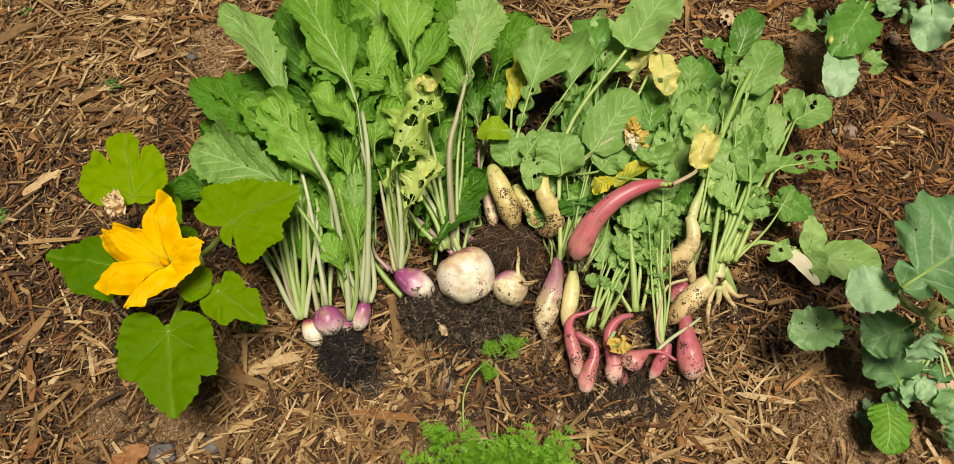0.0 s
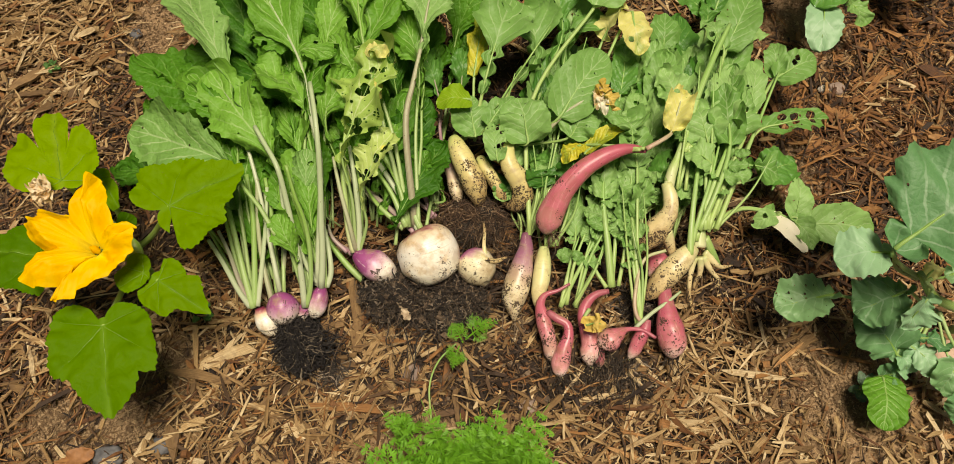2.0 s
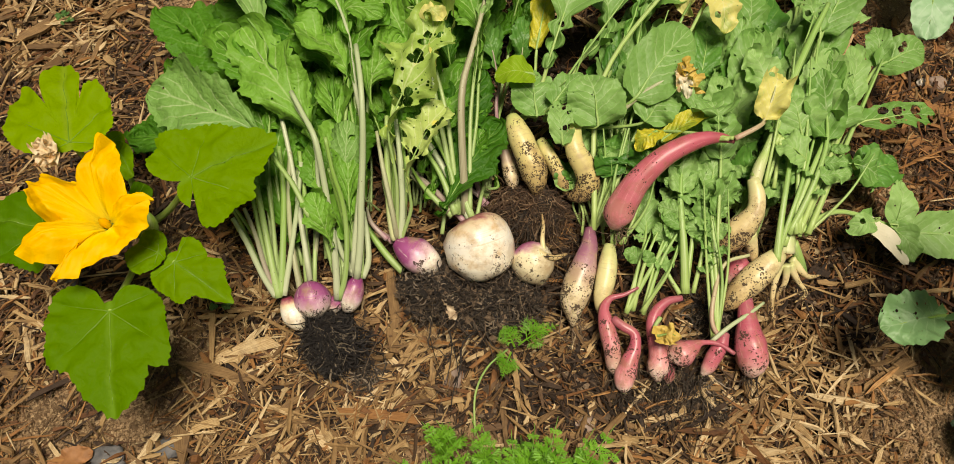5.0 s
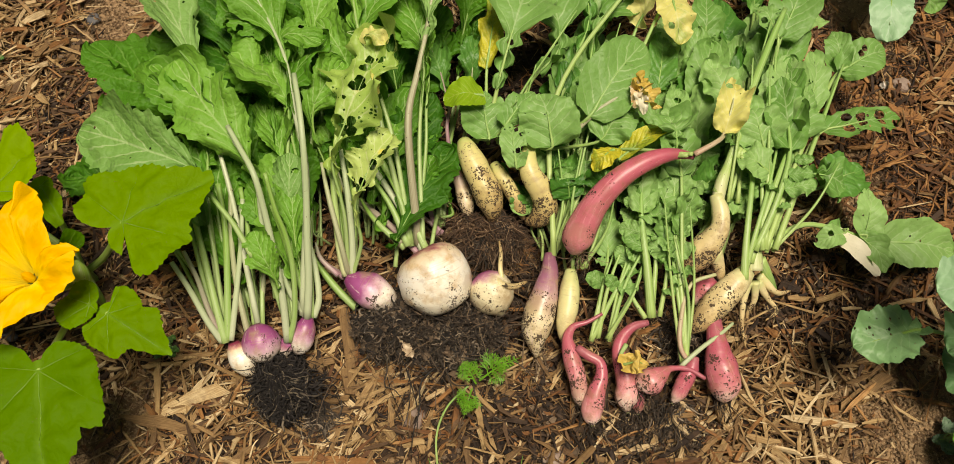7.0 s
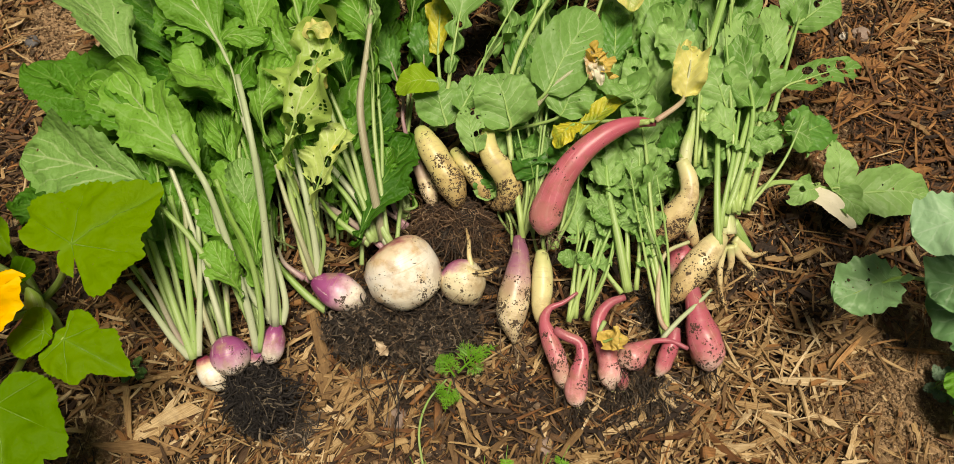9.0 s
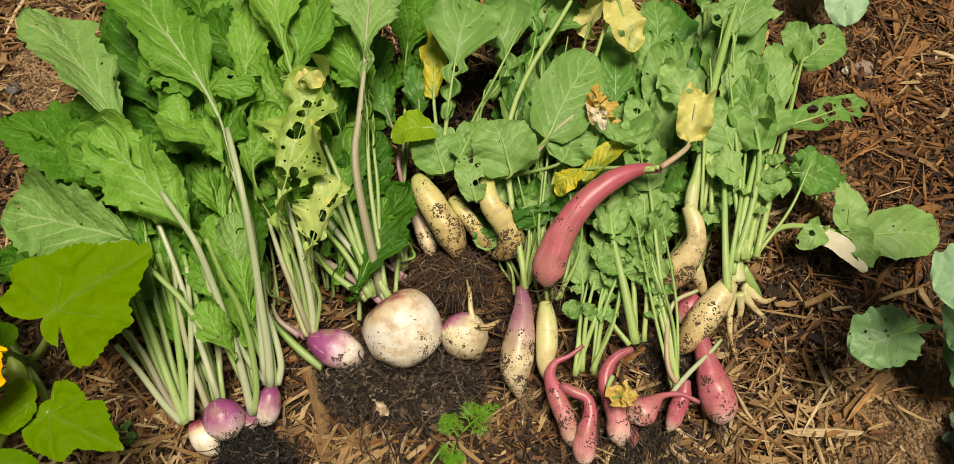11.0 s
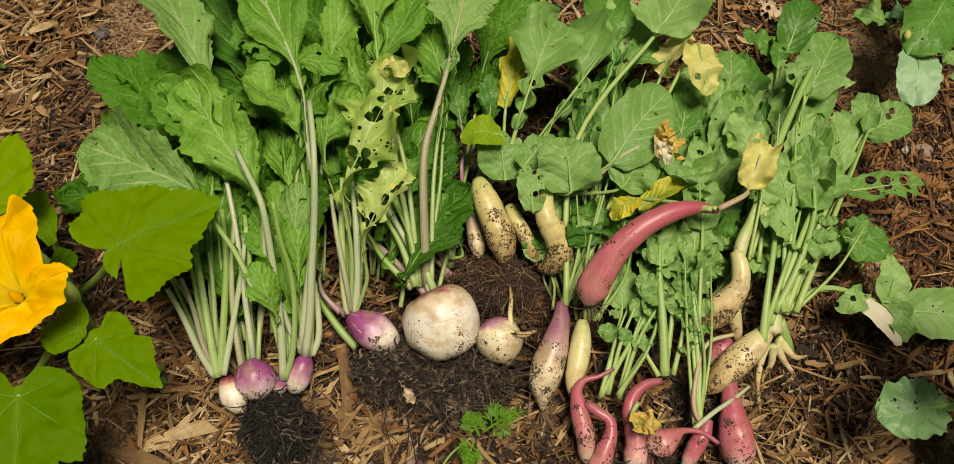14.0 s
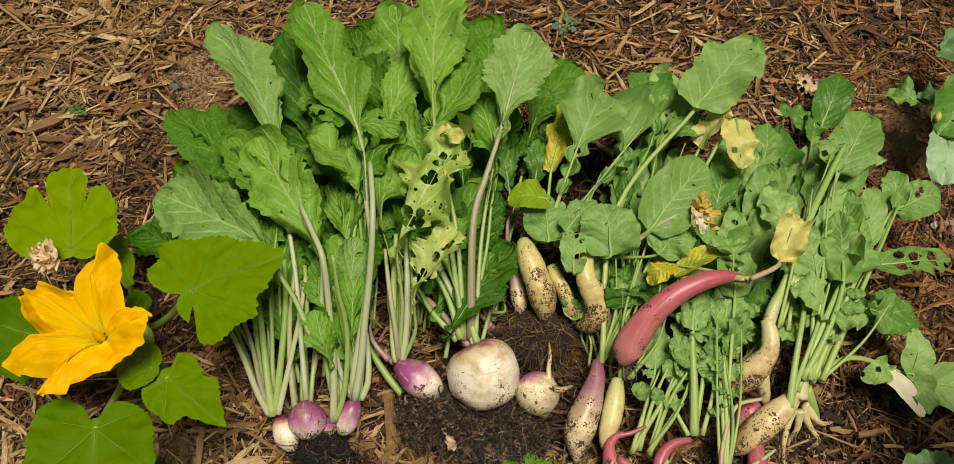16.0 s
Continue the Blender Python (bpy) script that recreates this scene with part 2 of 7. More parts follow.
ROOT_PURPLE_CAP = root_material("purple_capped_turnip_skin", (0.0, (0.30, 0.07, 0.17)), (0.14, (0.44, 0.17, 0.28)), (0.26, CREAM), (1.0, PALE), dirt=0.55)
ROOT_VIOLET = root_material("violet_white_radish_skin", (0.0, (0.24, 0.09, 0.14)), (0.26, (0.32, 0.13, 0.20)), (0.42, (0.52, 0.36, 0.30)), (0.62, (0.68, 0.58, 0.36)), dirt=0.66, streak=(0.70, 0.56, 0.46))
ROOT_YELLOW = root_material("pale_yellow_radish_skin", (0.0, (0.46, 0.51, 0.17)), (0.25, (0.64, 0.57, 0.24)), (1.0, (0.54, 0.38, 0.16)), dirt=0.72, grime=0.30)
ROOT_GREENISH = root_material("smooth_yellow_green_skin", (0.0, (0.50, 0.54, 0.22)), (0.4, (0.66, 0.62, 0.30)), (1.0, (0.66, 0.56, 0.30)), dirt=0.1)
ROOT_PALE = root_material("cream_radish_skin", (0.0, (0.54, 0.56, 0.26)), (0.2, (0.68, 0.59, 0.32)), (1.0, (0.57, 0.40, 0.18)), dirt=0.72)
ROOT_RED = root_material("red_radish_skin", (0.0, (0.27, 0.06, 0.08)), (0.25, (0.45, 0.092, 0.130)), (0.7, (0.54, 0.145, 0.180)), (0.90, (0.62, 0.22, 0.24)), (1.0, (0.72, 0.46, 0.42)), dirt=0.42, grime=0.16, gloss=0.40, scars=(0.36, 0.10, 0.09), streak=(0.62, 0.25, 0.27))
ROOT_PINK = root_material("pink_radish_skin", (0.0, (0.33, 0.10, 0.12)), (0.3, (0.42, 0.085, 0.125)), (0.62, (0.52, 0.140, 0.175)), (0.78, (0.66, 0.30, 0.29)), (0.92, (0.80, 0.64, 0.54)), dirt=0.62, grime=0.20, gloss=0.36, scars=(0.46, 0.19, 0.18), streak=(0.66, 0.32, 0.33))


def thread_material(name, dark, middle, light):
    m, tree, bsdf = shader(name)
    rnd = node(tree, "ShaderNodeNewGeometry").outputs["Random Per Island"]
    tree.links.new(ramp(tree, rnd, (0.0, dark), (0.8, middle), (1.0, light)), bsdf.inputs["Base Color"])
    bsdf.inputs["Roughness"].default_value = 0.8
    return m


THREAD = thread_material("fine_roots", (0.012, 0.008, 0.005), (0.046, 0.030, 0.018), (0.30, 0.22, 0.13))
THREAD_BLACK = thread_material("black_fine_roots", (0.004, 0.003, 0.003), (0.014, 0.010, 0.008), (0.20, 0.16, 0.11))
THREAD_RUST = thread_material("rusty_fine_roots", (0.030, 0.016, 0.009), (0.120, 0.068, 0.036), (0.36, 0.25, 0.15))
THREAD_EARTHY = thread_material("earth_coated_roots", (0.012, 0.009, 0.007), (0.075, 0.058, 0.042), (0.33, 0.26, 0.185))
THREAD_TAN = thread_material("tan_fine_roots", (0.07, 0.045, 0.028), (0.20, 0.135, 0.08), (0.46, 0.36, 0.23))


def soil_material(name, dark, light, fine=380.0, clods=0.0, rough=0.88):
    m, tree, bsdf = shader(name)
    a, b = grain(tree, 6.0, 5.0, 0.6), grain(tree, fine, 5.0, 0.7)
    tone = calc(tree, "ADD", calc(tree, "MULTIPLY", a, 0.5), calc(tree, "MULTIPLY", b, 0.5))
    if clods:
        each = node(tree, "ShaderNodeNewGeometry").outputs["Random Per Island"]
        tone = calc(tree, "ADD", calc(tree, "MULTIPLY", tone, 1 - clods * 0.5), calc(tree, "MULTIPLY", calc(tree, "POWER", each, 2.0), clods * 0.6))
    col = ramp(tree, tone, (0.34, dark), (0.66, light))
    col = mix(tree, span(tree, grain(tree, 240.0, 2.0), 0.70, 0.74), col, (0.26, 0.21, 0.15))
    tree.links.new(col, bsdf.inputs["Base Color"])
    bsdf.inputs["Roughness"].default_value = rough
    relief(tree, bsdf, calc(tree, "ADD", b, grain(tree, 110.0, 4.0)), 0.9 if clods else 0.45, 0.004)
    return m


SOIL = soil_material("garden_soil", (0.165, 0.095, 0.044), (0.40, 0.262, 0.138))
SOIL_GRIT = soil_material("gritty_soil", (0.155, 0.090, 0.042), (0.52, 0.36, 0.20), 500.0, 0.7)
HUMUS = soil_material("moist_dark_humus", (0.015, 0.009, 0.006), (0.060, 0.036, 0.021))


def far_mulch_material():
    """The mulch further off, too far to tell the chips apart."""
    m, tree, bsdf = shader("distant_mulch")
    a = node(tree, "ShaderNodeTexVoronoi", Vector=node(tree, "ShaderNodeMapping", Vector=place(tree), Scale=(90.0, 38.0, 60.0), Rotation=(0.0, 0.0, 0.7)).outputs[0], Scale=1.0).outputs[1]
    pick = node(tree, "ShaderNodeSeparateXYZ", Vector=a).outputs[0]
    tone = calc(tree, "ADD", calc(tree, "MULTIPLY", pick, 0.75), calc(tree, "MULTIPLY", grain(tree, 1.3, 4.0), 0.3))
    tree.links.new(ramp(tree, tone, (0.1, (0.016, 0.010, 0.006)), (0.45, (0.085, 0.047, 0.022)), (0.75, (0.20, 0.12, 0.056)), (1.0, (0.36, 0.26, 0.14))), bsdf.inputs["Base Color"])
    bsdf.inputs["Roughness"].default_value = 0.85
    relief(tree, bsdf, pick, 0.8, 0.006)
    return m


FAR_MULCH = far_mulch_material()
SOIL_BLACK = soil_material("dark_root_soil", (0.003, 0.0025, 0.002), (0.034, 0.028, 0.023), 700.0, 0.9, 0.5)
SOIL_BROWN = soil_material("brown_root_soil", (0.012, 0.008, 0.005), (0.250, 0.172, 0.108), 600.0, 0.9, 0.7)


def wood_material(name, *stops):
    """Shredded wood: every piece its own tone, with fibres along it."""
    m, tree, bsdf = shader(name)
    geo = node(tree, "ShaderNodeNewGeometry")
    obj = node(tree, "ShaderNodeObjectInfo").outputs["Random"]
    pick = calc(tree, "FRACT", calc(tree, "ADD", geo.outputs["Random Per Island"], obj))
    uv = node(tree, "ShaderNodeUVMap").outputs[0]
    fib = node(tree, "ShaderNodeTexNoise", Vector=node(tree, "ShaderNodeMapping", Vector=uv, Scale=(28.0, 1100.0, 1.0)).outputs[0], Scale=1.0, Detail=5.0, Roughness=0.7).outputs[0]
    pick = calc(tree, "ADD", calc(tree, "MULTIPLY", pick, 0.86), calc(tree, "MULTIPLY", calc(tree, "SUBTRACT", grain(tree, 90.0, 3.0), 0.36), 0.5))
    col = ramp(tree, pick, *stops)
    col = mix(tree, calc(tree, "MULTIPLY", span(tree, fib, 0.42, 0.62), 0.72), col, mix(tree, 1.0, col, (0.46, 0.38, 0.29), "MULTIPLY"))
    col = mix(tree, calc(tree, "MULTIPLY", span(tree, grain(tree, 55.0, 4.0), 0.52, 0.68), 0.4), col, (0.11, 0.062, 0.032))
    tree.links.new(col, bsdf.inputs["Base Color"])
    bsdf.inputs["Roughness"].default_value = 0.75
    relief(tree, bsdf, fib, 0.8, 0.0016)
    return m


WOOD_PALE = wood_material("straw_coloured_wood", (0.0, (0.12, 0.066, 0.026)), (0.35, (0.28, 0.168, 0.067)), (0.7, (0.46, 0.312, 0.142)), (1.0, (0.70, 0.56, 0.34)))
WOOD_RED = wood_material("reddish_brown_wood", (0.0, (0.065, 0.027, 0.011)), (0.4, (0.185, 0.078, 0.024)), (0.8, (0.35, 0.168, 0.052)), (1.0, (0.52, 0.30, 0.125)))
WOOD_DARK = wood_material("dark_bark", (0.0, (0.014, 0.008, 0.005)), (0.5, (0.054, 0.029, 0.014)), (1.0, (0.170, 0.096, 0.045)))


def petal_material():
    m, tree, bsdf = shader("squash_petal")
    uv = node(tree, "ShaderNodeUVMap").outputs[0]
    sep = node(tree, "ShaderNodeSeparateXYZ", Vector=uv)
    streak = node(tree, "ShaderNodeTexNoise", Vector=node(tree, "ShaderNodeMapping", Vector=uv, Scale=(2.2, 42.0, 1.0)).outputs[0], Scale=1.0, Detail=4.0).outputs[0]
    col = ramp(tree, sep.outputs[0], (0.03, (0.80, 0.62, 0.03)), (0.25, (0.92, 0.60, 0.010)), (0.6, (0.88, 0.47, 0.003)), (1.0, (0.90, 0.52, 0.006)))
    col = mix(tree, calc(tree, "MULTIPLY", span(tree, streak, 0.45, 0.7), 0.4), col, (0.95, 0.68, 0.03))
    tree.links.new(col, bsdf.inputs["Base Color"])
    bsdf.inputs["Roughness"].default_value = 0.55
    bsdf.inputs["Specular IOR Level"].default_value = 0.12
    relief(tree, bsdf, calc(tree, "ADD", streak, calc(tree, "MULTIPLY", grain(tree, 90.0, 3.0), 0.6)), 0.55, 0.0035)
    see_through(m, tree, bsdf, (0.95, 0.58, 0.01, 1.0), 0.22)
    return m


PETAL = petal_material()


def plain_material(name, a, b, scale=120.0, rough=0.7, bump=0.4, share=0.0):
    m, tree, bsdf = shader(name)
    g = grain(tree, scale, 5.0, 0.65)
    tree.links.new(ramp(tree, g, (0.3, a), (0.7, b)), bsdf.inputs["Base Color"])
    bsdf.inputs["Roughness"].default_value = rough
    relief(tree, bsdf, g, bump, 0.003)
    if share:
        see_through(m, tree, bsdf, (*b, 1.0), share)
    return m


WITHERED = plain_material("withered_tissue", (0.62, 0.36, 0.11), (0.92, 0.83, 0.62), 110.0, share=0.3)
DRY_BROWN = plain_material("dry_brown_leaf", (0.20, 0.085, 0.03), (0.34, 0.16, 0.06), 90.0)
DRY_TAN = plain_material("dry_tan_leaf", (0.30, 0.20, 0.11), (0.62, 0.50, 0.34), 130.0)
DRY_PINK = plain_material("dry_pinkish_leaf", (0.42, 0.27, 0.19), (0.56, 0.40, 0.28), 90.0)
STONE_GREY = plain_material("slate_grey_stone", (0.065, 0.066, 0.070), (0.14, 0.135, 0.135), 130.0, 0.7)
STONE_PALE = plain_material("pale_pebble", (0.52, 0.47, 0.40), (0.68, 0.63, 0.56), 200.0)
STONE_BROWN = plain_material("brown_pebble", (0.20, 0.14, 0.11), (0.32, 0.24, 0.19), 150.0)
FERN = plain_material("carrot_leaf", (0.085, 0.255, 0.010), (0.20, 0.46, 0.035), 60.0, 0.5, 0.1, share=0.2)

# ---- building helpers ----
def V(p):
    return Vector(p)


def ground_z(x, y):
    """The uneven surface of the bed."""
    return 0.007 * noise.noise((x * 4.0, y * 4.0, 0.3)) + 0.004 * noise.noise((x * 17.0, y * 17.0, 2.0))


def part(name, data, material, parent, label="", smooth=True, kind=""):
    """One mesh object under a thing or a part. data: a bmesh or (verts, faces, uvs)."""
    me = bpy.data.meshes.new(name)
    if isinstance(data, bmesh.types.BMesh):
        data.to_mesh(me)
        data.free()
    else:
        verts, faces, uvs = data
        me.from_pydata(verts, [], faces)
        if uvs is not None:
            layer = me.uv_layers.new(name="UVMap")
            flat = np.asarray(uvs, dtype=np.float32)
            idx = np.empty(len(me.loops), dtype=np.int32)
            me.loops.foreach_get("vertex_index", idx)
            layer.data.foreach_set("uv", flat[idx].ravel())
    for mm in material if isinstance(material, (list, tuple)) else [material]:
        me.materials.append(mm)
    if smooth:
        me.shade_smooth()
    ob = new(name, me)
    if parent is not None:
        ob.parent = parent
        if parent.parent is None and parent.type == "EMPTY":
            ob.matrix_parent_inverse = Matrix.Translation(-parent.location)
    return tagged(ob, label, kind=kind)


def thing(name, at, label, category, group=""):
    e = new(name)
    e.empty_display_size = 0.02
    e.location = at
    return tagged(e, label, category, group)


def spline(pts, n):
    """n + 1 samples of a smooth curve through points of any width, by arc length of the chords."""
    p = np.array(pts, dtype=float)
    d = np.sqrt(np.linalg.norm(np.diff(p[:, :3], axis=0), axis=1)) + 1e-6
    k = np.concatenate([[0], np.cumsum(d)])
    m = np.gradient(p, k, axis=0) if len(p) > 2 else np.repeat((p[1:] - p[:-1]) / d[:, None], 2, axis=0)
    out = []
    for s in np.linspace(0, k[-1], n + 1):
        i = min(int(np.searchsorted(k, s, side="right")) - 1, len(d) - 1)
        h = d[i]
        t = (s - k[i]) / h
        out.append((2 * t**3 - 3 * t**2 + 1) * p[i] + (t**3 - 2 * t**2 + t) * h * m[i] + (-2 * t**3 + 3 * t**2) * p[i + 1] + (t**3 - t**2) * h * m[i + 1])
    return np.array(out)


def frames(path, roll=0.0, up=(0, 0, 1)):
    """Tangent, side and normal along a path."""
    t = np.gradient(path, axis=0)
    t /= np.linalg.norm(t, axis=1)[:, None] + 1e-9
    s = np.cross(t, np.array(up, dtype=float))
    s /= np.linalg.norm(s, axis=1)[:, None] + 1e-9
    n = np.cross(s, t)
    c, q = math.cos(radians(roll)), math.sin(radians(roll))
    return t, c * s + q * n, c * n - q * s


def sweep(pts, radii, n=20, seg=10, lumps=0.0, seed=0.0, flat=1.0):
    """A tube of changing radius along a smooth curve, closed at both ends, with UVs along and round it."""
    rows = spline(pts, n)
    if len(radii) == len(pts):
        rows = spline([(*p, w) for p, w in zip(pts, radii)], n)
    r = rows[:, 3] if len(radii) == len(pts) else np.interp(np.linspace(0, 1, n + 1), np.linspace(0, 1, len(radii)), radii) if len(radii) < 5 else spline([(i, 0, 0, q) for i, q in enumerate(radii)], n)[:, 3]
    t, s, q = frames(rows[:, :3], up=(0.12, 0.31, 0.94))
    verts, uvs, faces = [], [], []
    for i in range(n + 1):
        for j in range(seg + 1):
            a = 2 * math.pi * j / seg - math.pi / 2
            rr = max(r[i], 0.0002)
            if lumps:
                w = rows[i, :3] + rr * (math.cos(a) * s[i] + math.sin(a) * q[i])
                rr *= 1 + lumps * noise.noise((w[0] * 45 + seed, w[1] * 45, w[2] * 45)) + 0.5 * lumps * noise.noise((w[0] * 130, w[1] * 130 + seed, w[2] * 130))
            verts.append(rows[i, :3] + rr * (math.cos(a) * s[i] + flat * math.sin(a) * q[i]))
            uvs.append((i / n, j / seg))
    for i in range(n):
        for j in range(seg):
            a = i * (seg + 1) + j
            faces.append((a, a + 1, a + seg + 2, a + seg + 1))
    for row, u in ((0, 0.0), (n, 1.0)):
        verts.append(rows[row, :3])
        uvs.append((u, 0.5))
        c, b = len(verts) - 1, row * (seg + 1)
        for j in range(seg):
            faces.append((b + j, c, b + j + 1) if row == 0 else (b + j, b + j + 1, c))
    return [tuple(v) for v in verts], faces, uvs


def join(*meshes):
    verts, faces, uvs = [], [], []
    for v, f, u in meshes:
        o = len(verts)
        verts += list(v)
        uvs += list(u)
        faces += [tuple(i + o for i in q) for q in f]
    return verts, faces, uvs


def step(a, b, x):
    t = min(max((x - a) / (b - a), 0.0), 1.0)
    return t * t * (3 - 2 * t)


def outline_turnip(u, rnd):
    """Obovate, with a few ragged lobes down the stalk."""
    w = 0.07 + 0.93 * step(0.24, 0.60, u)
    if u > 0.68:
        w *= math.sqrt(max(0.0, 1 - ((u - 0.68) / 0.32) ** 2.3))
    if u < 0.50:
        w = max(w, (0.16 + 0.62 * u) * max(0.0, math.sin(math.pi * (u / 0.115 + 1.3 * rnd))) ** 0.6)
    return w * step(-0.03, 0.04, u)


def outline_oval(u, rnd):
    return max(0.0, 1 - (2 * u ** 0.86 - 1) ** 2) ** 0.52


def outline_radish(u, rnd):
    w = 0.05 + 0.95 * step(0.40, 0.62, u)
    if u > 0.68:
        w *= math.sqrt(max(0.0, 1 - ((u - 0.68) / 0.32) ** 2.2))
    if u < 0.48:
        w = max(w, (0.18 + 0.5 * u) * abs(math.sin(math.pi * (u / 0.16 + 0.25 * rnd))) ** 0.7)
    return w


def outline_brassica(u, rnd):
    w = math.sqrt(max(0.0, 1 - ((u - 0.55) / 0.45) ** 2)) if u > 0.55 else step(-0.05, 0.45, u) ** 0.7
    if u < 0.2:
        w = 0.32 * abs(math.sin(math.pi * u / 0.2)) ** 0.6 + 0.05
    return w


# outline, depth and number of teeth, quilting, rows, columns, waviness of the edge
OUTLINES = {
    "turnip": (outline_turnip, 0.17, 19, 0.17, 84, 14, 0.34),
    "lacy": (outline_turnip, 0.34, 15, 0.24, 84, 18, 0.80),
    "oval": (outline_oval, 0.035, 13, 0.13, 36, 12, 0.11),
    "radish": (outline_radish, 0.09, 15, 0.13, 56, 14, 0.26),
    "brassica": (outline_brassica, 0.06, 13, 0.10, 40, 14, 0.22),
}
LEAVES = {"n": 0}


def blade(path, width, shape, roll, ruffle, holes, cup, rg, bite=0.0065):
    """A leaf blade with toothed edge, folds, ruffles and real holes eaten through it."""
    fn, tooth, teeth, quilt, n, m, wavy = OUTLINES[shape]
    rows = spline(path, n)
    t, s, q = frames(rows, roll)
    length = float(np.sum(np.linalg.norm(np.diff(rows, axis=0), axis=1)))
    ph, ph2 = rg.uniform(0, 9), (rg.uniform(0, 1), rg.uniform(0, 1))
    verts, uvs = [], []
    for i in range(n + 1):
        u = i / n
        for j in range(m + 1):
            v = 2 * j / m - 1
            side = 0 if v < 0 else 1
            w = 0.5 * width * fn(u, ph2[side])
            edge = abs(v) ** 3
            uu = u + 0.035 * noise.noise((u * 9 + ph, side * 3.0, 2.0))
            saw = (uu * teeth + 0.3 * side) % 1.0
            saw = saw / 0.72 if saw < 0.72 else (1 - saw) / 0.28
            w *= 1 + edge * (tooth * (0.8 + 1.2 * noise.noise((u * 11 + ph, side * 7.0, 3.0))) * (saw - 0.5) + wavy * noise.noise((u * 6 + ph, side * 5.0, 0)) + 0.5 * wavy * noise.noise((u * 15 + ph, side * 5.0, 8.0)))
            lift = cup * w * abs(v) ** 1.4 + ruffle * width * 0.38 * (abs(v) ** 1.6) * noise.noise((u * 5.5 + ph, v * 1.3, ph))
            lift += 0.07 * ruffle * width * v * v * noise.noise((u * 19 + ph, v * 2.0, ph + 5))
            lift += 0.11 * ruffle * width * noise.noise((u * 4.2 + ph, v * 1.1, ph + 9))
            lift += quilt * width * 0.20 * noise.noise((u * length * 70 + ph, v * width * 34, 1.7))
            sweep_on = (-0.05 if shape == "oval" else 0.075) * length * abs(v) * (1 - u) * (0.6 if u > 0.05 else 0)
            p = rows[i] + s[i] * (v * w) + q[i] * lift + t[i] * sweep_on
            verts.append(tuple(p))
            uvs.append((u, 0.5 + 0.5 * v))
    gone, pierced = set(), {}
    flat = np.array(verts)
    for _ in range(holes):
        u0, v0 = rg.uniform(0.25, 0.97), rg.uniform(-0.9, 0.9)
        i0, j0 = min(int(u0 * n), n - 1), min(int((v0 + 1) / 2 * m), m - 1)
        if rg.random() < (0.30 if bite < 0.008 else 0.5):
            a = i0 * (m + 1) + j0
            c = 0.5 * (flat[a] + flat[a + m + 2])
            r = rg.uniform(0.0016, bite)
            away = flat - c
            dist = np.linalg.norm(away, axis=1)
            inside = np.nonzero(dist < r)[0]
            for x in inside:
                k = 1 + 0.35 * noise.noise((away[x][0] / r * 1.3 + i0, away[x][1] / r * 1.3, j0))
                flat[x] = c + away[x] * (r * k / max(dist[x], 1e-5))
            swallowed = set(int(x) for x in inside)
            eaten = []
            for i in range(max(0, i0 - 6), min(n, i0 + 7)):
                for j in range(max(0, j0 - 5), min(m, j0 + 6)):
                    b = i * (m + 1) + j
                    if all(q in swallowed for q in (b, b + 1, b + m + 2, b + m + 1)):
                        eaten.append((i, j))
            if len(eaten) < 3:
                pierced.update((q, 0.92) for q in (eaten or [(i0, j0)]))
            else:
                gone.update(eaten)
        else:
            pierced[(i0, j0)] = rg.uniform(0.2, 0.6)
    verts = [tuple(v) for v in flat]
    faces = []
    for i in range(n):
        for j in range(m):
            a = i * (m + 1) + j
            quad = (a, a + 1, a + m + 2, a + m + 1)
            if (i, j) in gone:
                continue
            k = pierced.get((i, j))
            if k is None:
                faces.append(quad)
                continue
            pts = [np.array(verts[x]) for x in quad]
            uvq = [np.array(uvs[x]) for x in quad]
            c, cu = sum(pts) / 4, sum(uvq) / 4
            near = min(np.linalg.norm((pts[e] + pts[(e + 1) % 4]) / 2 - c) for e in range(4))
            ring = []
            for e in range(8):
                a0, b0 = e // 2, (e // 2 + 1) % 4
                base = pts[a0] if e % 2 == 0 else (pts[a0] + pts[b0]) / 2
                buv = uvq[a0] if e % 2 == 0 else (uvq[a0] + uvq[b0]) / 2
                kk = k * near * rg.uniform(0.72, 1.1) / max(np.linalg.norm(base - c), 1e-5)
                ring.append(len(verts))
                verts.append(tuple(c + (base - c) * kk))
                uvs.append(tuple(cu + (buv - cu) * kk))
            for e in range(4):
                faces.append((quad[e], quad[(e + 1) % 4], ring[(2 * e + 2) % 8], ring[2 * e + 1], ring[2 * e]))
    return (verts, faces, uvs), rows


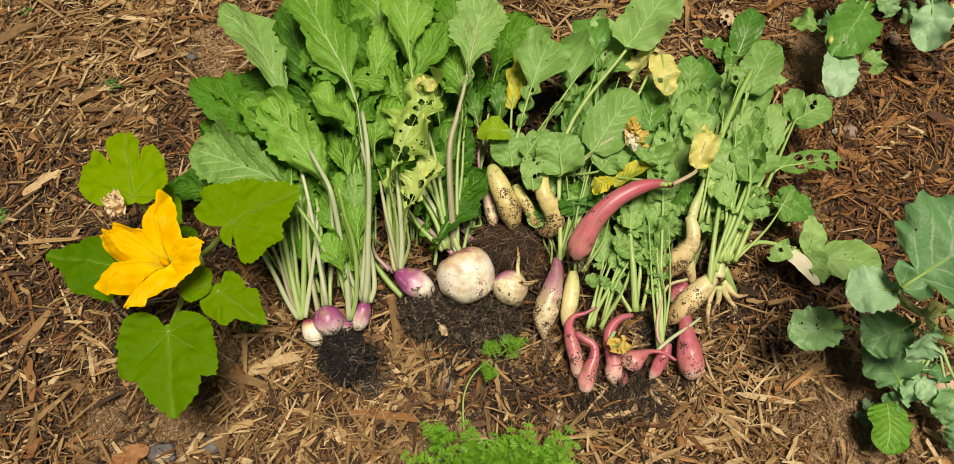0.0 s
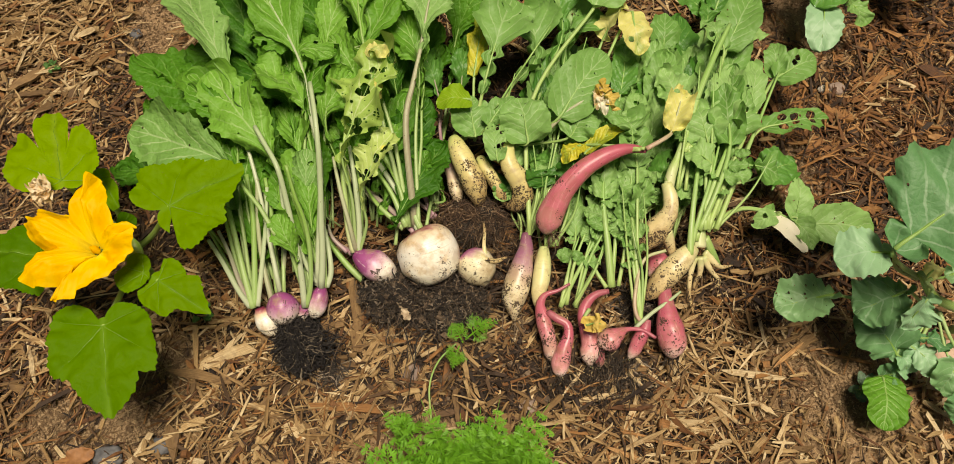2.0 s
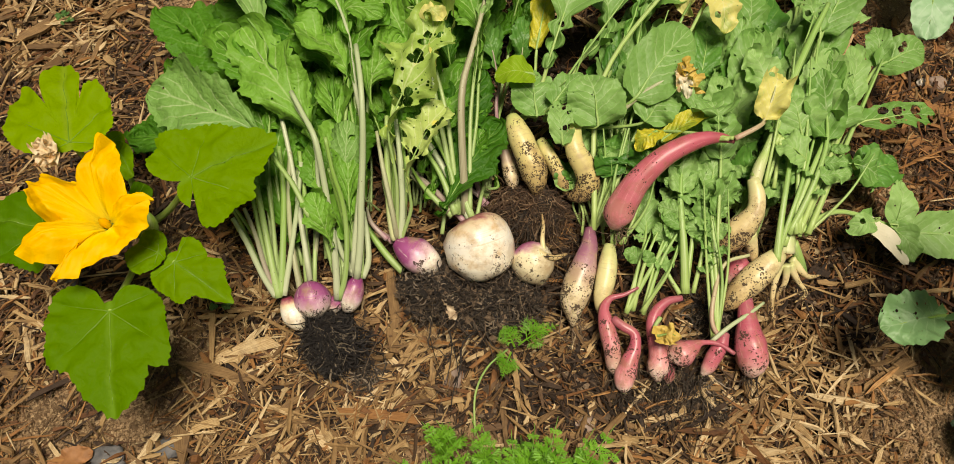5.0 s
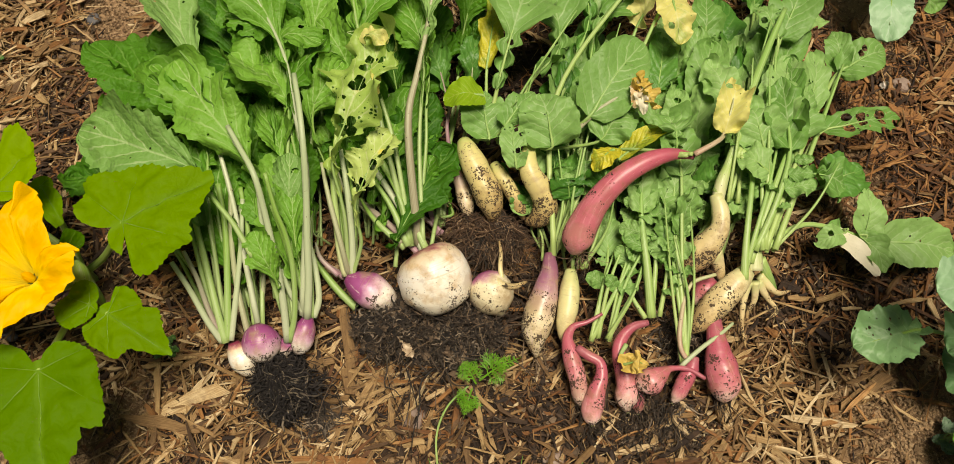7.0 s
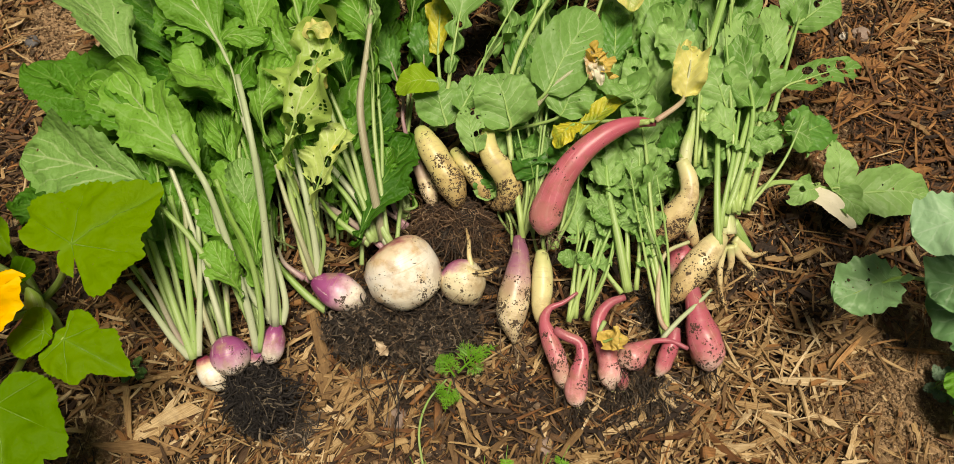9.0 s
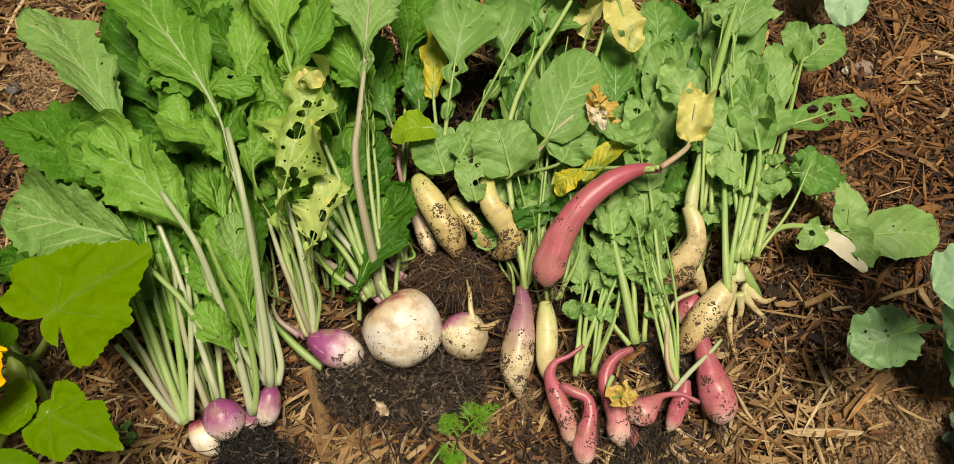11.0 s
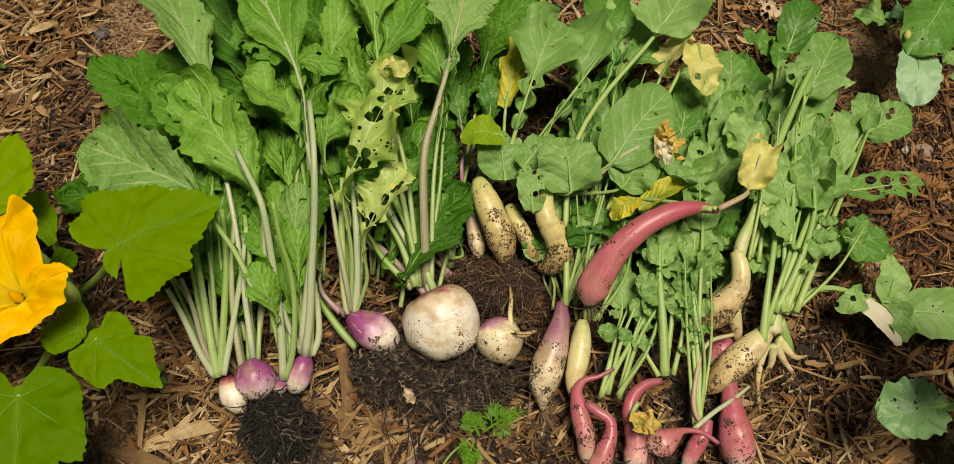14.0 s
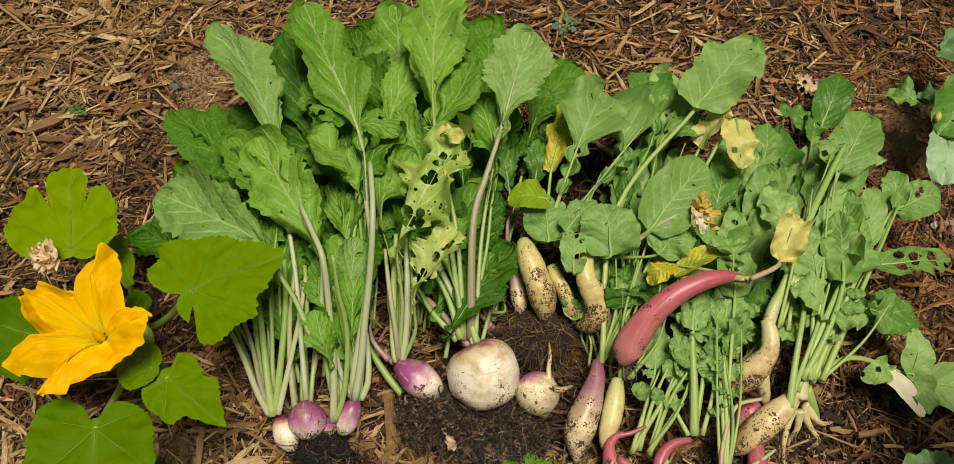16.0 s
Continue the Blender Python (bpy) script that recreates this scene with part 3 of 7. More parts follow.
def leaf(plant, shape, mat, p0, p1, p2, width, roll=0.0, holes=0, bow=0.012, ruffle=1.0, cup=0.12, stalk=0.0028, stalk_mat=None, via=None, label="", bite=0.0048):
    """A leaf on its stalk: from the crown p0 to the foot of the blade p1 and its tip p2."""
    LEAVES["n"] += 1
    rg = random.Random(LEAVES["n"] * 17 + 3)
    p0, p1, p2 = np.array(p0, float), np.array(p1, float), np.array(p2, float)
    roll += rg.uniform(-20, 20)
    if shape in ("turnip", "lacy"):
        width *= 0.70
    p0 = p0 + np.array((rg.uniform(-0.004, 0.004) + min(max(0.10 * (p1[0] - p0[0]), -0.012), 0.012), rg.uniform(-0.003, 0.004), rg.uniform(-0.003, 0.003)))
    mid = 0.5 * (p1 + p2) + np.array((0, 0, bow)) + np.array((rg.uniform(-1, 1), rg.uniform(-1, 1), 0)) * 0.03 * np.linalg.norm(p2 - p1)
    half = np.array(via, float) if via else p0 * 0.5 + p1 * 0.5 + np.array((rg.uniform(-0.010, 0.010), 0, rg.uniform(-0.006, 0.008)))
    path = [p1, mid, p2]
    if shape in ("turnip", "lacy", "radish") and np.linalg.norm(p1 - p0) > 0.06:
        path = [p1 + 0.60 * (half - p1), p1, mid, p2]
    cup += random.Random(LEAVES["n"]).uniform(-0.05, 0.34) * (0.35 if shape == "oval" else 1.0)
    if shape == "oval" and mat in (LEAF_RADISH, LEAF_RADISH_DARK):
        holes, ruffle = holes + 3, ruffle * 0.7
    data, rows = blade(path, width, shape, roll, ruffle, holes, cup, rg, bite)
    ob = part("leaf", data, mat, plant, label)
    n = len(rows)
    along = [p0, half] + ([p1] if len(path) == 3 else [path[0]]) + [rows[n // 4] - np.array((0, 0, 0.0006)), rows[n // 2] - np.array((0, 0, 0.0006)), rows[int(n * 0.8)]]
    stalk *= 0.84
    radii = [stalk * 1.25, stalk, stalk * 0.85, stalk * 0.6, stalk * 0.36, stalk * 0.12]
    part("stalk", sweep(along, radii, 26, 7, flat=0.85), stalk_mat or STALK_GREEN, ob)
    return ob


def lyrate(plant, mat, p0, p1, p2, width, pairs=3, stalk=0.0018, stalk_mat=None):
    """A radish leaf: a rounded end lobe and pairs of small round leaflets down the stalk."""
    LEAVES["n"] += 1
    rg = random.Random(LEAVES["n"] * 13 + 1)
    p0, p1, p2 = np.array(p0, float), np.array(p1, float), np.array(p2, float)
    rows = spline([p0, 0.5 * (p0 + p1) + (0, 0, 0.004), p1, p2], 40)
    t, s, q = frames(rows, rg.uniform(-20, 20))
    k = 27
    ob = part("leaf", blade([rows[k], rows[34] + q[34] * 0.003, rows[40]], width, "oval", rg.uniform(-30, 30), 1.4, rg.randint(0, 2), 0.1, rg)[0], mat, plant)
    for j in range(pairs):
        for side in (-1, 1):
            if rg.random() < 0.25:
                continue
            i = k - 2 - int(j * 6.5) - rg.randint(0, 3)
            ln = width * (0.66 - 0.12 * j) * rg.uniform(0.65, 1.3)
            a, b = rows[i], rows[i] + s[i] * side * ln + t[i] * ln * rg.uniform(0.1, 0.8) + q[i] * ln * rg.uniform(-0.4, 0.5)
            part("leaflet", blade([a, 0.5 * (a + b) + q[i] * 0.002, b], ln * rg.uniform(0.65, 1.0), "oval", rg.uniform(-40, 40), 1.2, 0, 0.1, rg)[0], mat, ob)
    part("stalk", sweep([rows[0], rows[13], rows[27], rows[36]], [stalk * 1.2, stalk, stalk * 0.7, stalk * 0.2], 18, 6), stalk_mat or STALK_GREEN, ob)
    return ob


def threads(start, count, reach, spread, rg, thick=0.0005, down=0.5, aim=(0, -1, 0)):
    """Fine branching roots that trail from a point, lying low."""
    out = []
    for _ in range(count):
        p = np.array(start, float) + np.array([rg.gauss(0, spread) for _ in range(3)]) * (1, 1, 0.4)
        d = np.array(aim, float) + np.array([rg.gauss(0, 0.7), rg.gauss(0, 0.6), rg.gauss(0, 0.3)])
        d /= np.linalg.norm(d)
        pts = [p]
        length = reach * rg.uniform(0.4, 1.2)
        for _ in range(4):
            d = d + np.array([rg.gauss(0, 0.45), rg.gauss(0, 0.45), rg.gauss(0, 0.25) - 0.1 * down])
            d /= np.linalg.norm(d)
            p = p + d * length / 4
            p[2] = max(p[2], 0.008 + 0.004 * rg.random())
            pts.append(p)
        w = thick * rg.uniform(0.5, 1.4)
        out.append(sweep(pts, [w, w * 0.8, w * 0.3], 9, 4))
    return join(*out)


def curls(centre, size, count, rg, thick=0.0010, length=0.020, floor=0.0):
    """A felt of short curly roots over a clod."""
    out = []
    c, sz = np.array(centre, float), np.array(size, float)
    for _ in range(count):
        d = np.array([rg.gauss(0, 1), rg.gauss(0, 1), abs(rg.gauss(0, 0.9))])
        d /= np.linalg.norm(d)
        p = c + d * sz * (0.80 + 0.30 * noise.noise(V(d) * 2.2 + V(centre) * 9)) * rg.uniform(0.85, 1.2)
        p[2] = max(p[2], floor + 0.003)
        run = np.array([rg.gauss(0, 1), rg.gauss(0, 1), rg.gauss(0, 0.45)])
        run /= np.linalg.norm(run)
        step_long = length * rg.uniform(0.5, 1.3) / 5
        turn = rg.gauss(0, 0.6)
        pts = [p]
        for _ in range(5):
            run = run + np.cross((0, 0, 1), run) * turn + np.array([rg.gauss(0, 0.35), rg.gauss(0, 0.35), rg.gauss(0, 0.30)])
            run /= np.linalg.norm(run)
            p = p + run * step_long
            p[2] = max(p[2], floor + 0.002)
            pts.append(p)
        w = thick * rg.uniform(0.5, 1.4)
        out.append(sweep(pts, [w * 0.7, w, w * 0.4], 8, 4))
    return join(*out)


def crumbs(centre, size, count, rg, grain_size=0.004, floor=0.0):
    """A clod: many irregular crumbs of earth heaped round a bumpy core."""
    verts, faces, uvs = [], [], []
    bm = bmesh.new()
    bmesh.ops.create_icosphere(bm, subdivisions=5 if size[2] > 0.015 else 1, radius=1.0 if size[2] > 0.015 else 0.2)
    c, sz = np.array(centre), np.array(size)
    for v in bm.verts:
        d = v.co.normalized()
        r = 0.54 + 0.40 * noise.noise(d * 2.2 + V(centre) * 9) + 0.30 * noise.noise(d * 6.5) + 0.20 * noise.noise(d * 15) + 0.16 * noise.noise(d * 34)
        p = c + np.array(d) * sz * r * (1.0 if size[2] > 0.015 else 0.3)
        verts.append((p[0], p[1], max(p[2], floor - 0.004)))
    faces = [tuple(x.index for x in f.verts) for f in bm.faces]
    bm.free()
    for _ in range(count):
        d = np.array([rg.gauss(0, 1), rg.gauss(0, 1), abs(rg.gauss(0, 0.9))])
        d /= np.linalg.norm(d)
        k = V(d)
        p = c + d * sz * (0.84 + 0.55 * noise.noise(k * 2.2 + V(centre) * 9) + 0.34 * noise.noise(k * 6.0)) * rg.uniform(0.72, 1.12)
        if rg.random() < 0.2:
            p = c + np.array([rg.gauss(0, 0.62), rg.gauss(0, 0.62), 0]) * sz
            p[2] = floor + 0.003 + 0.006 * rg.random()
        p[2] = max(p[2], floor + 0.001)
        g = grain_size * min(rg.lognormvariate(-0.75, 0.65), 2.2)
        o = len(verts)
        for q in ((1, 0, 0), (-1, 0, 0), (0, 1, 0), (0, -1, 0), (0, 0, 1), (0, 0, -1)):
            verts.append(tuple(p + g * (np.array(q) * rg.uniform(0.6, 1.3) + np.array([rg.uniform(-0.35, 0.35) for _ in range(3)]))))
        for a, b, e in ((0, 2, 4), (2, 1, 4), (1, 3, 4), (3, 0, 4), (2, 0, 5), (1, 2, 5), (3, 1, 5), (0, 3, 5)):
            faces.append((o + a, o + b, o + e))
    return verts, faces, None


def root(name, pts, radii, mat, plant, label="", lumps=0.06, seg=18, n=26, flat=1.0):
    LEAVES["n"] += 1
    return part(name, sweep(pts, radii, n, seg, lumps, LEAVES["n"] * 1.7, flat), mat, plant, label)

# ---- ground ----
def axis_steps(lo, hi, fine, far, count):
    inner = np.arange(lo, hi + fine, fine)
    out = np.geomspace(fine, far, count)
    return np.concatenate([lo - out[::-1], inner, hi + out])


def spread(x, y):
    """1 on the mulched bed, falling off raggedly beyond it."""
    d = math.hypot((x - 0.03) / 1.55, (y - 0.72) / 1.15)
    return step(1.45, 0.95, d + 0.22 * noise.noise((x * 2.2, y * 2.2, 7.0)))


def build_ground():
    xs, ys = axis_steps(-1.25, 1.35, 0.012, 400.0, 30), axis_steps(-0.15, 1.75, 0.012, 400.0, 30)
    verts = [(x, y, ground_z(x, y) + 0.0035 * noise.noise((x * 60, y * 60, 5.0)) - 0.004) for y in ys for x in xs]
    w = len(xs)
    faces = [(j * w + i, j * w + i + 1, (j + 1) * w + i + 1, (j + 1) * w + i) for j in range(len(ys) - 1) for i in range(w - 1)]
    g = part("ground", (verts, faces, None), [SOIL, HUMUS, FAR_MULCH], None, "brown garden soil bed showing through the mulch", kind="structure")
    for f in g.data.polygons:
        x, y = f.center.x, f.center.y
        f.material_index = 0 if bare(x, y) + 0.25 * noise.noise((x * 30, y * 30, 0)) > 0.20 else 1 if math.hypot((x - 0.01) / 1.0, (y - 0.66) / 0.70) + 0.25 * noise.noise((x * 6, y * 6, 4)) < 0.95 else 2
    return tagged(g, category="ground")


def bump_at(x, y, cx, cy, rx, ry):
    return math.exp(-((x - cx) / rx) ** 2 - ((y - cy) / ry) ** 2)


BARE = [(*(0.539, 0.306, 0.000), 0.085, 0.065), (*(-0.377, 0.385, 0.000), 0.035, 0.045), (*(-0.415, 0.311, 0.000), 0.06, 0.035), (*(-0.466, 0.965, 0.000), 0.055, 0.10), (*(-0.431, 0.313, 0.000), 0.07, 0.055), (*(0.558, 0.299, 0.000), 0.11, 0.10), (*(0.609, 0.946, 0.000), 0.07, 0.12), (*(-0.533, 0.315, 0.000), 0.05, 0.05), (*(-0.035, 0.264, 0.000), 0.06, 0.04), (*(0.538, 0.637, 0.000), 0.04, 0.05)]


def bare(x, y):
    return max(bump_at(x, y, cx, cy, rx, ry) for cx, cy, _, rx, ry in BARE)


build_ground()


WET = [((0.456, 0.462, 0.000), 0.075, 0.055, 0.95), ((0.226, 0.362, 0.000), 0.10, 0.030, 0.6), ((0.022, 0.320, 0.000), 0.07, 0.05, 0.8), ((-0.085, 0.336, 0.000), 0.06, 0.05, 0.5), ((-0.499, 0.843, 0.000), 0.05, 0.13, 0.95), ((-0.530, 0.578, 0.000), 0.16, 0.11, 0.8), ((-0.673, 0.428, 0.000), 0.11, 0.10, 0.5), ((-0.715, 0.668, 0.000), 0.16, 0.16, 0.5), ((0.471, 0.500, 0.000), 0.06, 0.05, 0.7), ((0.430, 0.470, 0.000), 0.06, 0.050, 0.95), ((0.529, 0.472, -0.000), 0.08, 0.05, 0.5), ((0.085, 0.345, 0.000), 0.16, 0.045, 1.0), ((0.000, 0.400, 0.000), 0.06, 0.04, 0.9), ((0.196, 0.357, 0.000), 0.09, 0.05, 0.8)]


def shares(x, y):
    """How much of the mulch is straw-coloured, reddish and dark at a place."""
    right = step(0.38, 0.60, x) * step(0.36, 0.52, y)
    low = step(0.50, 0.40, y) * step(-0.45, -0.25, x)
    top = step(0.70, 0.90, y) * step(0.0, -0.45, x)
    pale = 0.41 * (1 - right) + 0.12 * right + 0.20 * low + 0.34 * top
    red = 0.30 + 0.34 * right - 0.08 * low
    pale += 0.16 * step(0.22, 0.34, x) * step(0.50, 0.40, y)
    pale += 0.22 * noise.noise((x * 7, y * 7, 3.3))
    wet = damp(x, y)
    pale *= 1 - 0.75 * wet
    red *= 1 - 0.45 * wet
    return max(pale, 0.03), max(red, 0.05)


def damp(x, y):
    """Where dark humus lies on top."""
    return max(bump_at(x, y, 0.09, 0.50, 0.24, 0.07), 0.8 * bump_at(x, y, 0.56, 0.50, 0.12, 0.09), 0.25 * bump_at(x, y, 0.02, 0.33, 0.22, 0.07), bump_at(x, y, 0.07, 0.84, 0.08, 0.20), *(s * bump_at(x, y, cx, cy, rx, ry) for (cx, cy, _), rx, ry, s in WET))


def chip_mesh(rg, length, width, thick, cuts=3, sides=4):
    """A torn splinter: a few cross-sections, bent, tapered and frayed at its ends."""
    verts, uvs, faces = [], [], []
    bend, twist, o = rg.gauss(0, 0.05) * length, rg.gauss(0, 0.3), rg.uniform(0, 40)
    places = [-0.5] + sorted(rg.uniform(-0.34, 0.34) for _ in range(cuts - 2)) + [0.5]
    blunt = rg.random() < 0.62
    for k, u in enumerate(places):
        end = k in (0, cuts - 1)
        f = (rg.uniform(0.45, 1.0) if blunt else rg.uniform(0.05, 0.5)) if end else rg.uniform(0.75, 1.15)
        w, h = 0.5 * width * f, 0.5 * thick * (0.45 + 0.55 * f)
        off, skew = rg.gauss(0, 0.13) * width, rg.uniform(-0.9, 0.9) * width * end
        c, s = math.cos(twist * u), math.sin(twist * u)
        for a, b in ((-1, -1), (1, -1), (1, 1), (-1, 1)) if sides == 4 else ((-1, -0.6), (1, -0.6), (0.1, 1)):
            y, z = a * w + off, b * h
            verts.append((u * length + a * skew * 0.5, y * c - z * s, y * s + z * c + bend * (1 - 4 * u * u)))
            uvs.append((o + u * length, o + y))
    if sides == 4:
        faces = [(3, 2, 1, 0), tuple(4 * (cuts - 1) + i for i in range(4))]
    for k in range(cuts - 1):
        for i in range(sides):
            j = (i + 1) % sides
            faces.append((k * sides + i, k * sides + j, (k + 1) * sides + j, (k + 1) * sides + i))
    return verts, faces, uvs


def spot(rg):
    """A place on the bed, more often on its open parts than under the heap."""
    while rg.random() < 0.78:
        x, y = rg.uniform(-0.88, 0.88) + rg.gauss(0, 0.07), rg.uniform(0.12, 1.22) + rg.gauss(0, 0.07)
        if not (-0.30 < x < 0.40 and 0.60 < y < 0.90) or rg.random() < 0.15:
            return x, y
    return rg.gauss(0.03, 0.62), rg.gauss(0.7, 0.42)


def build_mulch():
    """Thousands of loose shredded chips in three woods, lying over one another."""
    rg = random.Random(11)
    heaps = {0: [], 1: [], 2: []}
    for _ in range(30000):
        x, y = spot(rg)
        if rg.random() < max(1.12 * bare(x, y) ** 0.75, 0.4 * damp(x, y)):
            continue
        pale, red = shares(x, y)
        k = rg.random()
        wood = 0 if k < pale else 1 if k < pale + red else 2
        size = rg.lognormvariate(-0.28, 0.55)
        length = min(0.035 * size, 0.10) * (0.78 if wood == 2 else 1.0)
        width = min(rg.lognormvariate(-5.66, 0.50), 0.014) * (0.82 if wood == 2 else 1.0)
        thick = max(0.0009, width * rg.uniform(0.18, 0.55))
        yaw = rg.gauss(0.35, 0.55) if rg.random() < 0.35 else rg.uniform(0, math.pi)
        z = ground_z(x, y) + rg.uniform(0.0, 0.015) + (0.002 if wood == 0 else 0.0)
        heaps[wood].append((x, y, z, length, width, thick, yaw, rg.gauss(0, 0.17), rg.gauss(0, 0.6), 0))
    for _ in range(48000):
        x, y = spot(rg)
        if rg.random() < max(1.05 * bare(x, y) ** 0.75, 0.55 * damp(x, y)):
            continue
        pale, red = shares(x, y)
        k = rg.random() * 1.15
        heaps[0 if k < pale else 1 if k < pale + red else 2].append((x, y, ground_z(x, y) + rg.uniform(0.001, 0.012), rg.uniform(0.010, 0.036), rg.uniform(0.0009, 0.0026), rg.uniform(0.0007, 0.0015), rg.uniform(0, 6.28), rg.gauss(0, 0.18), rg.gauss(0, 0.4), 1))
    for _ in range(15000):
        x, y = spot(rg)
        k = 1 if rg.random() < 0.35 else 2 if rg.random() < 0.75 else 0
        if rg.random() < 1.1 * bare(x, y) ** 0.7:
            continue
        heaps[k].append((x, y, ground_z(x, y) + rg.uniform(-0.001, 0.006), rg.uniform(0.004, 0.011), rg.uniform(0.0015, 0.005), rg.uniform(0.001, 0.003), rg.uniform(0, 6.28), rg.gauss(0, 0.3), rg.gauss(0, 0.4), 2))
    for _ in range(12000):
        x, y = rg.uniform(-2.4, 2.5), rg.uniform(-1.0, 2.5)
        if (-1.12 < x < 1.2 and 0.02 < y < 1.5) or rg.random() > spread(x, y) or math.hypot(x, y - 0.75) > 3:
            continue
        pale, red = shares(x, y)
        k = rg.random()
        heaps[0 if k < pale else 1 if k < pale + red else 2].append((x, y, ground_z(x, y) + rg.uniform(0.0, 0.010), rg.uniform(0.012, 0.05), rg.uniform(0.003, 0.010), rg.uniform(0.001, 0.003), rg.uniform(0, 6.28), rg.gauss(0, 0.13), rg.gauss(0, 0.3), 2))
    mulch = None
    for wood, rows in heaps.items():
        shapes = []
        for cuts, sides in ((4, 4), (3, 3), (3, 4)):
            kinds = []
            for _ in range(40):
                v, f, u = chip_mesh(rg, 1.0, 0.16, 0.05, cuts, sides)
                kinds.append((np.array(v) / (1.0, 0.16, 0.05), np.array(f)))
            shapes.append(kinds)
        vs, fs, us, base = [], [], [], 0
        for x, y, z, ln, wd, th, yaw, pitch, roll, kind in rows:
            v, f = shapes[kind][rg.randrange(40)]
            m = Euler((roll, pitch, yaw)).to_matrix()
            vs.append((v * (ln, wd, th)) @ np.array(m).T + (x, y, z))
            fs.append(f + base)
            base += len(v)
            us.append((v[:, :2] * (ln, wd)) + (rg.uniform(0, 50), rg.uniform(0, 50)))
        me = bpy.data.meshes.new("mulch")
        va, fa, ua = np.concatenate(vs), np.concatenate(fs), np.concatenate(us)
        me.vertices.add(len(va))
        me.vertices.foreach_set("co", va.astype(np.float32).ravel())
        me.loops.add(fa.size)
        me.loops.foreach_set("vertex_index", fa.astype(np.int32).ravel())
        me.polygons.add(len(fa))
        me.polygons.foreach_set("loop_start", (np.arange(len(fa)) * 4).astype(np.int32))
        me.update(calc_edges=True)
        me.shade_flat()
        layer = me.uv_layers.new(name="UVMap")
        layer.data.foreach_set("uv", ua[fa.ravel()].astype(np.float32).ravel())
        me.materials.append((WOOD_PALE, WOOD_RED, WOOD_DARK)[wood])
        ob = new("mulch" if mulch is None else "mulch_layer", me)
        if mulch is None:
            mulch = tagged(ob, "shredded wood chip mulch, straw to dark brown, spread over the bed", "mulch", kind="stuff")
        else:
            ob.parent = mulch
            tagged(ob, ("", "reddish brown shreds", "dark bark shreds")[wood], kind="stuff")
    return mulch


MULCH = build_mulch()


def build_soil_crumbs(name, label, mat, share, count, size, rise, seed):
    """Grit and crumbs on the open soil."""
    rg = random.Random(seed)
    verts, faces = [], []
    for _ in range(count):
        x, y = rg.uniform(-0.9, 0.95), rg.uniform(0.12, 1.25)
        if mat is SOIL_GRIT and rg.random() < 0.7:
            cx, cy, _, rx, ry = BARE[rg.randrange(len(BARE))]
            x, y = cx + rg.gauss(0, 0.8) * rx, cy + rg.gauss(0, 0.8) * ry
        if rg.random() > share(x, y):
            continue
        g = min(rg.lognormvariate(size, 0.5), 0.006)
        p = np.array((x, y, ground_z(x, y) + rg.uniform(-0.002, rise) + g * 0.3))
        o = len(verts)
        for q in ((1, 0, 0), (-1, 0, 0), (0, 1, 0), (0, -1, 0), (0, 0, 0.8), (0, 0, -0.8)):
            verts.append(tuple(p + g * (np.array(q) * rg.uniform(0.6, 1.3) + np.array([rg.uniform(-0.3, 0.3) for _ in range(3)]))))
        for a, b, e in ((0, 2, 4), (2, 1, 4), (1, 3, 4), (3, 0, 4), (2, 0, 5), (1, 2, 5), (3, 1, 5), (0, 3, 5)):
            faces.append((o + a, o + b, o + e))
    ob = part(name, (verts, faces, None), mat, None, label, smooth=False, kind="stuff")
    tagged(ob, category="soil")


build_soil_crumbs("soil_crumbs", "loose brown soil crumbs and grit between the chips", SOIL_GRIT, lambda x, y: 0.03 + 1.2 * bare(x, y), 64000, -6.95, 0.0, 5)
build_soil_crumbs("humus_crumbs", "dark damp humus crumbs scattered over the mulch below the roots", SOIL_BROWN, lambda x, y: damp(x, y) ** 1.6, 34000, -6.25, 0.012, 6)

